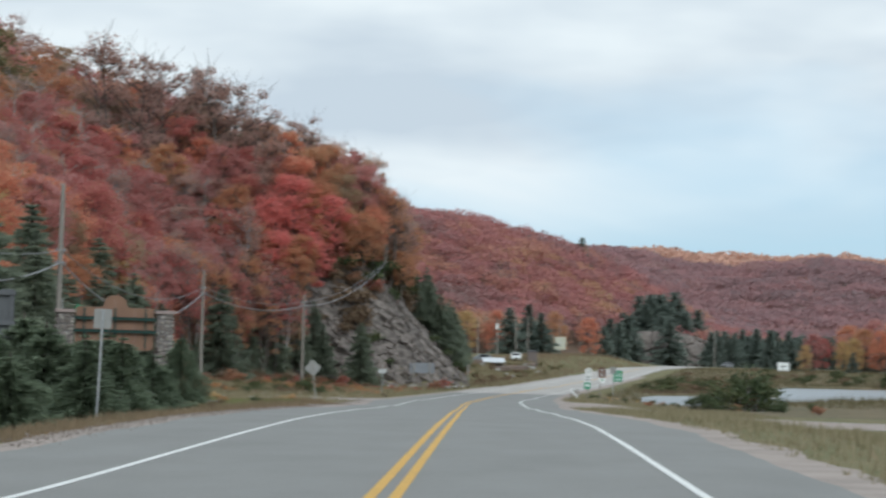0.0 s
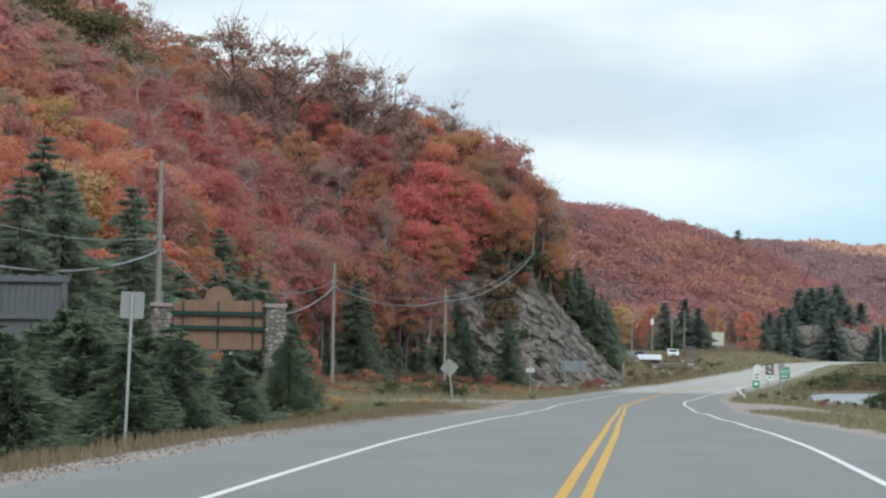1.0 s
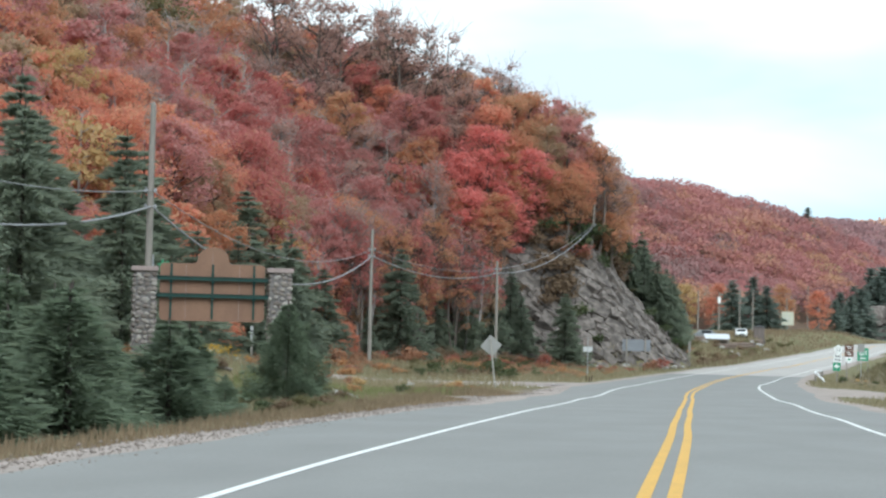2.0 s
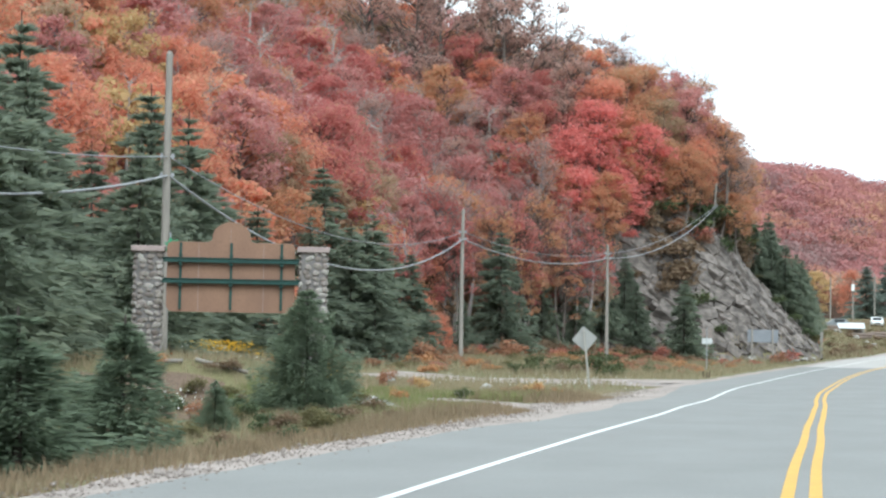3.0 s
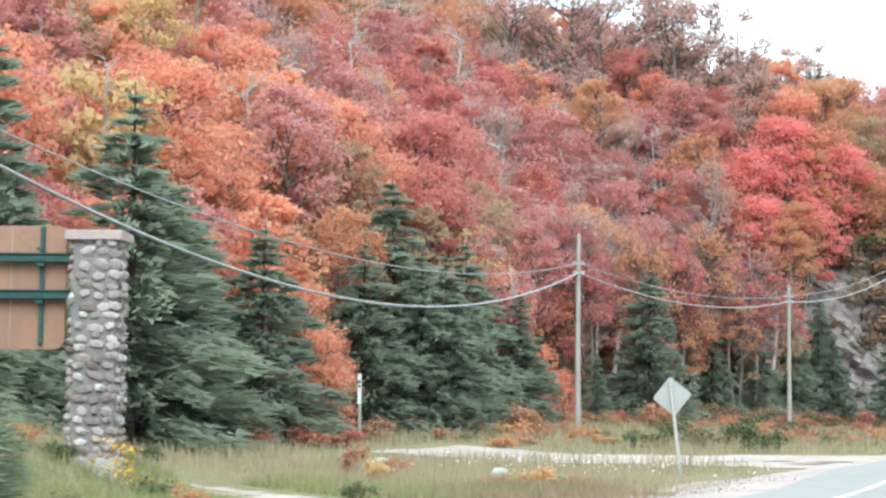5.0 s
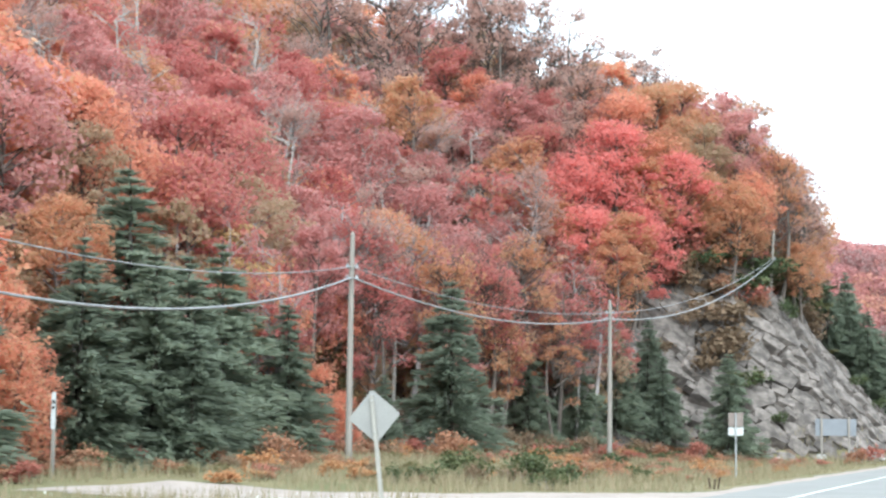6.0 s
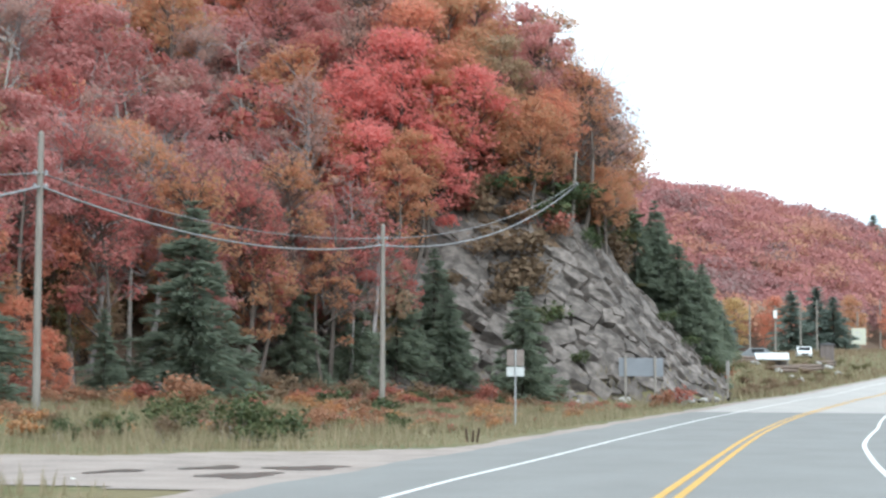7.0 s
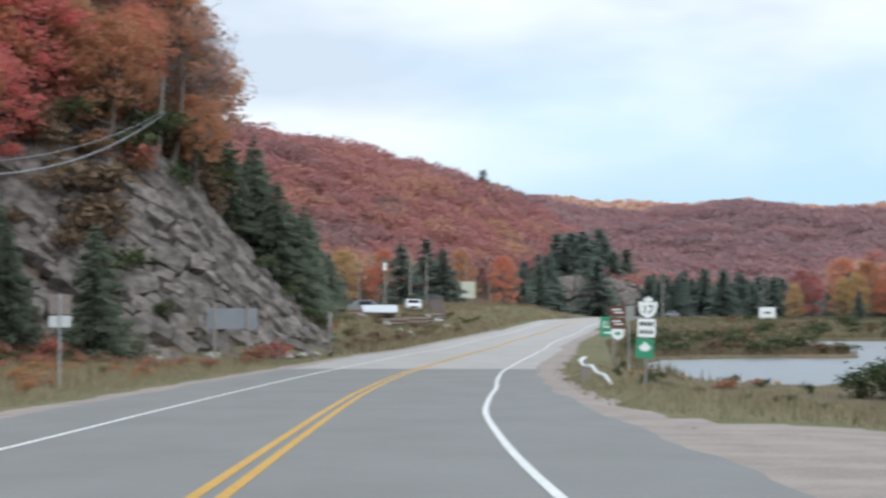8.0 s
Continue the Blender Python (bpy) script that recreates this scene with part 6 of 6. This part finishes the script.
# rock cut by the road below the far ridge
bm = bmesh.new()
bmesh.ops.create_grid(bm, x_segments=60, y_segments=26, size=0.5)
for v in bm.verts:
    u, w = v.co.x + 0.5, v.co.y + 0.5
    x, y = 12 + 30 * u, 541 + 14 * u + 4.5 * w
    q = Vector((x * 0.22 + w, w * 2.2, 3.0))
    d, p = noise.voronoi(q)
    top = (6.5 + 5.0 * math.sin(math.pi * min(1, u * 0.9 + 0.1)) ** 0.6)
    v.co = Vector((x, y - 1.6 * noise.cell(p[0] * 3.1) - 0.8 * min(1, (d[1] - d[0]) / 0.2), at(x, 541 + 14 * u) - 1 + top * w))
part("rock_cliff", bm, M_ROCK, None)
tagged(bpy.data.objects["rock_cliff"], "low grey rock cut beside the distant highway", "rock")


# ---- undergrowth ----
def shrub_mesh(seed, n=620, size=0.15, w=1.0, h=1.0):
    rng = np.random.default_rng(seed)
    stems = [limb(rng, (rng.normal() * 0.06, rng.normal() * 0.06, -0.1), (rng.normal() * 0.4 * w, rng.normal() * 0.4 * w, h * rng.uniform(0.6, 1.0)), 0.016, 0.005, 0.1, 3, 4) for _ in range(9)]
    c = rng.normal(size=(9, 3)) * (0.36 * w, 0.36 * w, 0.2 * h) + (0, 0, 0.55 * h)
    pts = c[rng.integers(0, 9, n)] + rng.normal(size=(n, 3)) * (0.2 * w, 0.2 * w, 0.16 * h)
    pts[:, 2] = np.abs(pts[:, 2])
    v, f = leaf_blades(rng, pts, size, 0.3)
    wv, wf = join_arrays(stems)
    return mesh_from("woody_base", wv, wf, M_GREYBARK), mesh_from("foliage", v, f, RUST)


SHRUBS = [shrub_mesh(201), shrub_mesh(202, 560, 0.16, 1.2, 0.8), shrub_mesh(203, 680, 0.14, 0.9, 1.2), shrub_mesh(204, 400, 0.15, 1.1, 1.0)]
SHADES = {"orange": (ORANGESHRUB, "low orange autumn shrub in the grass"), "rust": (RUSTSHRUB, "low rust-brown autumn shrub in the grass"), "red": (REDSHRUB, "low red autumn shrub at the wood's edge"),
          "brown": (BROWNSHRUB, "low brown half-bare shrub in the grass"), "green": (DARKSHRUB, "dull green shrub in the rough grass"), "gold": (GOLD, "yellowing shrub in the rough grass")}
rb = random.Random(21)


def shrub(x, y, s, hue, dz=0.0):
    leaf, words = SHADES[hue]
    s = s * 0.8
    root = thing("shrub", Matrix.LocRotScale((x, y, at(x, y) + dz), Euler((0, 0, rb.uniform(0, 6.28))), (s, s, s * rb.uniform(0.75, 1.1))), words, "shrub", "shrubs")
    ms = SHRUBS[rb.randrange(4)]
    part("woody_base", ms[0], None, root)
    ob = part("foliage", ms[1], None, root)
    ob.material_slots[0].link = "OBJECT"
    ob.material_slots[0].material = leaf


for k in range(95):
    y = rb.uniform(106, 200)
    edge = float(np.interp(y, [100, 130, 150, 172, 186, 197, 207], [-39, -37.5, -36.5, -35, -31.5, -25, -16]))
    x = edge + abs(rb.gauss(0, 2.6)) - 0.5
    if y > 195:
        x = edge + rb.uniform(-0.5, 1.5)
    shrub(x, y, rb.uniform(0.7, 1.5), rb.choice(["rust", "brown", "orange", "green", "brown", "red"]))
for k in range(46):
    y = rb.uniform(134, 196)
    x = float(road_x(y)) - rb.uniform(11.5, 21)
    if inside_depth(HILL, np.array([x]), np.array([y]))[0] == 0:
        shrub(x, y, rb.uniform(0.5, 0.95), rb.choice(["orange", "rust", "brown", "green", "green"]))
shrub(-21.0, 139.5, 1.25, "green")
shrub(-20.2, 140.5, 1.1, "green")
shrub(-14.8, 201.5, 1.3, "red")
shrub(-15.6, 199.8, 1.1, "rust")
for x, y, s_, hue in ((-24.4, 204.6, 3.0, "brown"), (-23.6, 203.2, 2.0, "green"), (-25.4, 205.8, 3.2, "brown"), (-24.9, 203.6, 2.4, "brown"), (-21, 203.4, 1.0, "green"), (-26.2, 201.4, 1.5, "brown"), (-27.5, 203, 1.8, "brown"), (-25.6, 207.6, 1.7, "rust"), (-21.6, 211, 1.2, "green"),
                     (-17.2, 216, 1.0, "green"), (-15.6, 218, 1.0, "green"), (-29, 199.5, 1.6, "brown"), (-23.2, 209.4, 1.5, "rust"), (-24.5, 211.5, 1.6, "red"), (-28.5, 206.5, 1.9, "rust"), (-14.6, 221, 1.0, "green"), (-14.2, 225, 1.3, "green"), (-14.4, 229, 1.2, "rust")):
    shrub(x, y, s_, hue, 0.7)
kk = 0
while kk < 46:
    x, y = rb.uniform(-36, -17), rb.uniform(193, 226)
    d = inside_depth(HILL, np.array([x]), np.array([y]))[0]
    if 7.2 < d < 13:
        kk += 1
        shrub(x, y, rb.uniform(1.8, 3.2), rb.choice(["rust", "brown", "green", "brown", "red", "green"]))
for k in range(28):
    shrub(rb.uniform(-31, -14.5), rb.uniform(62, 108), rb.uniform(0.35, 0.6), rb.choice(["orange", "green", "rust", "gold"]))
for k in range(30):
    y = rb.uniform(150, 200)
    shrub(float(road_x(y)) + rb.uniform(8.5, 17), y, rb.uniform(0.28, 0.5), rb.choice(["rust", "gold", "green", "green"]))
for k in range(16):
    shrub(rb.uniform(11.5, 24), rb.uniform(160, 176), rb.uniform(0.6, 1.1), rb.choice(["green", "green", "rust", "green"]))
for x, y, s_, hue in ((10.6, 177.5, 0.9, "green"), (11.6, 176, 1.2, "green"), (12.4, 178.5, 1.5, "green"), (13.4, 176.5, 1.7, "green"), (12.4, 173.2, 1.2, "green"), (14.6, 178, 2.0, "green"), (15.2, 176, 2.1, "green"), (15.8, 179, 2.4, "rust"), (14.2, 174, 1.6, "green"), (16.6, 177, 2.5, "green"), (17.6, 180, 2.7, "green"), (6.8, 187, 0.6, "rust"), (7.4, 189, 0.5, "green")):
    shrub(x, y, s_ * 1.3, hue)


def thicket(name, spots, mat, label):
    """Many low shrubs far off in one mesh."""
    items = []
    for x, y, k in spots:
        me = SHRUBS[rb.randrange(4)][1]
        v = np.empty(len(me.vertices) * 3, np.float32)
        me.vertices.foreach_get("co", v)
        f = np.empty(len(me.loops), np.int32)
        me.loops.foreach_get("vertex_index", f)
        items.append((v.reshape(-1, 3) * (k * 1.25, k * 1.25, k * 0.8) + (x, y, at(x, y)), f.reshape(-1, 3)))
    v, f = join_arrays(items)
    tagged(new(name, mesh_from(name, v, f, mat)), label, "shrubs", kind="stuff")


spots = []
for k in range(120):
    y = rb.uniform(252, 398)
    spots.append((rb.uniform(float(road_x(y)) + 11, 26 if y < 330 else 78), y, rb.uniform(0.6, 1.5)))
crest = []
while len(crest) < 110:
    x, y = rb.uniform(-40, -16), rb.uniform(189, 230)
    d = inside_depth(HILL, np.array([x]), np.array([y]))[0]
    if 8.0 < d < 16:
        crest.append((x, y, rb.uniform(1.0, 2.2)))
thicket("crest_undergrowth", crest[:60], DARKSHRUB, "dark green undergrowth on top of the rock")
thicket("crest_undergrowth", crest[60:], BROWNSHRUB, "brown undergrowth on top of the rock")
edge_y = [rb.uniform(112, 197) for _ in range(230)]
low = [(float(np.interp(y, [100, 130, 150, 172, 186, 197, 207], [-39, -37.5, -36.5, -35, -31.5, -25, -16])) + abs(rb.gauss(0, 3.2)) - 0.6, y, rb.uniform(0.35, 0.8)) for y in edge_y]
thicket("wood_edge_undergrowth", low[:80], RUSTSHRUB, "low rust-coloured undergrowth along the foot of the wood")
thicket("wood_edge_undergrowth", low[80:150], BROWNSHRUB, "low brown undergrowth along the foot of the wood")
thicket("wood_edge_undergrowth", low[150:190], REDSHRUB, "low dark red undergrowth along the foot of the wood")
thicket("wood_edge_undergrowth", low[190:], DARKSHRUB, "low green undergrowth along the foot of the wood")
weeds = [(-24.5 + 9.5 * rb.random(), 66 + 21 * rb.random(), rb.uniform(0.22, 0.42)) for _ in range(150)]
weeds = [w for w in weeds if road_x(w[1]) - w[0] > 9.2 and abs(w[0] + 18.3) + abs(w[1] - 83.2) > 1.6]
thicket("verge_weeds", weeds[:50], DARKSHRUB, "dark green weeds in the hollow below the sign")
thicket("verge_weeds", weeds[50:95], BROWNSHRUB, "withered brown weeds in the hollow below the sign")
thicket("verge_weeds", weeds[95:], DARKLEAF, "olive weeds in the hollow below the sign")
herbs = []
for _ in range(190):
    y = rb.uniform(128, 200)
    x = float(road_x(y)) - rb.uniform(9.5, 24)
    if inside_depth(HILL, np.array([x]), np.array([y]))[0] == 0 and (y > 147 or x < -24):
        herbs.append((x, y, rb.uniform(0.25, 0.55)))
k = len(herbs) // 5
for q, (mat, words) in enumerate(((RUSTSHRUB, "rust-coloured herbs in the verge below the wood"), (DARKLEAF, "olive herbs in the verge below the wood"), (REDSHRUB, "reddened herbs in the verge below the wood"), (BROWNSHRUB, "withered brown herbs in the verge below the wood"), (ORANGESHRUB, "orange seedlings in the verge below the wood"))):
    thicket("verge_herbs", herbs[q * k:(q + 1) * k], mat, words)
thicket("marsh_shrubs", spots[:84], DARKSHRUB, "low dull green shrubs scattered over the marsh")
thicket("marsh_shrubs", spots[84:], BROWNSHRUB, "low brown leafless shrubs scattered over the marsh")
thicket("roadside_shrubs", [(float(road_x(y)) - rb.uniform(9, 14), y, rb.uniform(0.5, 0.9)) for y in np.linspace(225, 300, 18)], BROWNSHRUB, "brown shrubs in the grass beside the climbing highway")
thicket("roadside_shrubs", [(float(road_x(y)) - rb.uniform(8.5, 17), y, rb.uniform(0.35, 0.8)) for y in np.linspace(222, 345, 44)], DARKLEAF, "olive herbs in the grass beside the climbing highway")


# ---- grass ----
KEEPOUT = [[(-11.2, 112), (-14, 116.5), (-20, 117.5), (-30, 119), (-30, 129), (-22, 130), (-16, 136), (-13, 142), (-11.8, 146)],
           [(-11.3, 85), (-13, 89), (-17, 94), (-24, 99), (-25, 97), (-19, 92), (-14.5, 87), (-12, 83)],
           [(-2.2, 112), (20, 104), (24, 128), (6, 135), (0.5, 138), (-1.6, 146)]]


def grass(name, seed, x, y, height, width, mat, label, lean=0.35):
    """A sheet of single blades standing on the land."""
    rng = np.random.default_rng(seed)
    t = np.abs(x - road_x(y))
    ok = (inside_depth(HILL, x, y) < 1.5)
    for poly in KEEPOUT:
        cx_, cy_ = sum(p[0] for p in poly) / len(poly), sum(p[1] for p in poly) / len(poly)
        ok &= inside_depth([(cx_ + (p[0] - cx_) * 1.04, cy_ + (p[1] - cy_) * 1.1) for p in poly], x, y) < 0.02
    x, y, height = x[ok], y[ok], height[ok]
    n = len(x)
    h = height * rng.uniform(0.55, 1.25, n)
    a, b = rng.uniform(0, 6.28, n), rng.uniform(0, 6.28, n)
    w = width * rng.uniform(0.6, 1.4, n)
    z = land(x, y) - 0.04
    dx, dy = np.cos(a) * w / 2, np.sin(a) * w / 2
    lx, ly = np.cos(b) * h * lean * rng.uniform(0.2, 1.2, n), np.sin(b) * h * lean * rng.uniform(0.2, 1.2, n)
    v = np.stack([np.stack([x - dx, y - dy, z], -1), np.stack([x + dx, y + dy, z], -1), np.stack([x + lx, y + ly, z + h], -1)], 1).reshape(-1, 3)
    ob = new(name, mesh_from(name, v, np.arange(3 * n).reshape(n, 3), mat))
    return tagged(ob, label, "grass", kind="stuff")


def scatter(seed, n, x0, x1, y0, y1, clump=0.5, side=-1):
    """Uneven positions in a strip given as offsets from the road."""
    rng = np.random.default_rng(seed)
    y = rng.uniform(y0, y1, n)
    o = rng.uniform(x0, x1, n)
    x = road_x(y) + o
    g = rng.uniform(0, 1, n) < np.clip(0.55 + clump * waves(x, y, 1.7, seed * 0.37) + 0.3 * waves(x, y, 6, seed * 0.7), 0.08, 1)
    return x[g], y[g]


def hts(x, y, lo, hi, seed=0.0):
    return lo + (hi - lo) * np.clip(0.5 + 0.5 * waves(x, y, 2.6, seed), 0, 1)


X, Y = scatter(1, 160000, -27, -6.95, 38, 112, 0.3)
grass("verge_grass", 1, X, Y, hts(X, Y, 0.16, 0.42) * (0.3 + 0.7 * smooth01(6.9, 10.5, road_x(Y) - X)), 0.022, DRYGRASS, "dry tan and green grass in the roadside verge")
X, Y = scatter(21, 60000, -10.6, -6.8, 30, 100, 0.25)
grass("verge_grass", 21, X, Y, hts(X, Y, 0.18, 0.40, 2) * (0.35 + 0.65 * smooth01(6.8, 8.2, road_x(Y) - X)), 0.03, BROWNGRASS, "withered brown grass along the gravel shoulder")
X, Y = scatter(2, 70000, -31, -7.6, 112, 205)
grass("verge_grass", 2, X, Y, hts(X, Y, 0.25, 0.7, 1) * (0.4 + 0.6 * smooth01(7.4, 10, road_x(Y) - X)), 0.04, DRYGRASS, "dry tan grass below the wooded hill")
X, Y = scatter(3, 34000, -15.5, -8.5, 82, 100)
grass("bank_grass", 3, X, Y, hts(X, Y, 0.15, 0.4, 2), 0.03, GREENGRASS, "fresh green grass on the bank by the sign")
X, Y = scatter(4, 66000, 6.2, 22, 24, 205)
grass("verge_grass", 4, X, Y, hts(X, Y, 0.18, 0.42, 3) * (0.4 + 0.6 * smooth01(6.0, 8.5, X - road_x(Y))) * (1 - 0.5 * smooth01(165, 180, Y)), 0.045, DRYGRASS, "dry grass and sedge beside the marsh")
X, Y = scatter(5, 60000, 9, 75, 196, 420)
ok = land(X, Y) > water_z(Y) + 0.05
grass("marsh_sedge", 5, X[ok], Y[ok], hts(X[ok], Y[ok], 0.4, 0.9, 4), 0.11, SEDGE, "brown and green sedge of the marsh")
rr = np.random.default_rng(12)
X, Y = rr.uniform(6, 30, 16000), rr.uniform(225, 300, 16000)
ok = (inside_depth(LAKE, X, Y) == 0) & (inside_depth([(7.2, 206), (7.2, 227), (8.5, 250), (16.3, 254), (24, 255), (24, 270), (25.5, 284), (29, 305), (34, 330), (62, 331), (62, 262), (36, 235), (25, 216), (17, 199), (11.6, 191), (8.2, 197)], X, Y) > 0)
grass("shore_reeds", 12, X[ok], Y[ok], hts(X[ok], Y[ok], 0.5, 0.8, 7), 0.1, REEDS, "dark brown reeds along the lake shore")
X, Y = scatter(6, 26000, -24, -7.4, 205, 330)
grass("verge_grass", 6, X, Y, hts(X, Y, 0.3, 0.7, 5), 0.07, DRYGRASS, "rough grass beside the climbing highway")
X, Y = scatter(61, 15000, -26, -7.4, 222, 450)
grass("verge_grass", 61, X, Y, hts(X, Y, 0.45, 0.95, 8), 0.12, BROWNGRASS, "withered brown grass on the slope beside the climbing highway")
X, Y = scatter(7, 22000, -42, -20, 60, 112)
grass("bank_grass", 7, X, Y, hts(X, Y, 0.3, 0.7, 6), 0.035, DRYGRASS, "rough grass and weeds on the bank behind the sign")

# flowers below the sign
M_BLOOM_Y = foliage("yellow_blooms", [(0.62, 0.36, 0.03), (0.72, 0.46, 0.06)], 0.3)
M_BLOOM_W = foliage("white_blooms", [(0.66, 0.66, 0.60), (0.76, 0.76, 0.72)], 0.3)
rg = np.random.default_rng(8)
for name, mat, cx, cy, sx, sy, n, z0, z1, lab in (("yellow_flowers", M_BLOOM_Y, -22.9, 89.4, 0.5, 0.35, 700, 0.22, 0.55, "clump of yellow flowers below the sign board"), ("yellow_flowers", M_BLOOM_Y, -20.2, 91.0, 0.18, 0.2, 240, 0.15, 0.75, "clump of yellow flowers beside the stone pillar"),
                                        ("white_flowers", M_BLOOM_W, -19.9, 78.6, 0.55, 0.5, 120, 0.3, 0.9, "white wildflowers among the verge grass"), ("white_flowers", M_BLOOM_W, -21.4, 79.6, 0.4, 0.6, 60, 0.3, 0.8, "white wildflowers in the hollow below the sign"), ("white_flowers", M_BLOOM_W, -22.4, 88.4, 0.6, 0.3, 50, 0.15, 0.4, "white wildflowers below the sign board"),
                                        ("white_flowers", M_BLOOM_W, -17.4, 107, 2.2, 1.6, 160, 0.2, 0.6, "white seed heads in the grass island")):
    p = np.column_stack([rg.normal(cx, sx, n), rg.normal(cy, sy, n), np.zeros(n)])
    p[:, 2] = land(p[:, 0], p[:, 1]) + rg.uniform(z0, z1, n)
    v, f = leaf_blades(rg, p, 0.045, 0.5)
    tagged(new(name, mesh_from(name, v, f, mat)), lab, "flowers", kind="stuff")

# loose stones along the rim of the gravel
rp_ = np.random.default_rng(17)
n = 5200
y = rp_.uniform(28, 112, n)
x = road_x(y) - 6.6 + rp_.normal(0, 0.3, n) - 0.9 * smooth01(72, 86, y) * rp_.uniform(0, 1, n)
r = rp_.uniform(0.007, 0.020, n) * (1 + 1.2 * (rp_.random(n) < 0.04))
corner = np.array([(1, 0, 0), (-1, 0, 0), (0, 1, 0), (0, -1, 0), (0, 0, 0.8), (0, 0, -0.8)], float)
sides = np.array([(0, 2, 4), (2, 1, 4), (1, 3, 4), (3, 0, 4), (2, 0, 5), (1, 2, 5), (3, 1, 5), (0, 3, 5)])
v = (corner[None] * rp_.uniform(0.7, 1.3, (n, 6, 1)) + rp_.normal(0, 0.12, (n, 6, 3))) * r[:, None, None] + np.stack([x, y, land(x, y) + 0.2 * r], -1)[:, None]
tagged(new("shoulder_stones", mesh_from("shoulder_stones", v.reshape(-1, 3), (sides[None] + 6 * np.arange(n)[:, None, None]).reshape(-1, 3), M_LOOSE)), "loose grey and brown stones along the rim of the gravel shoulder", "stones", kind="stuff")
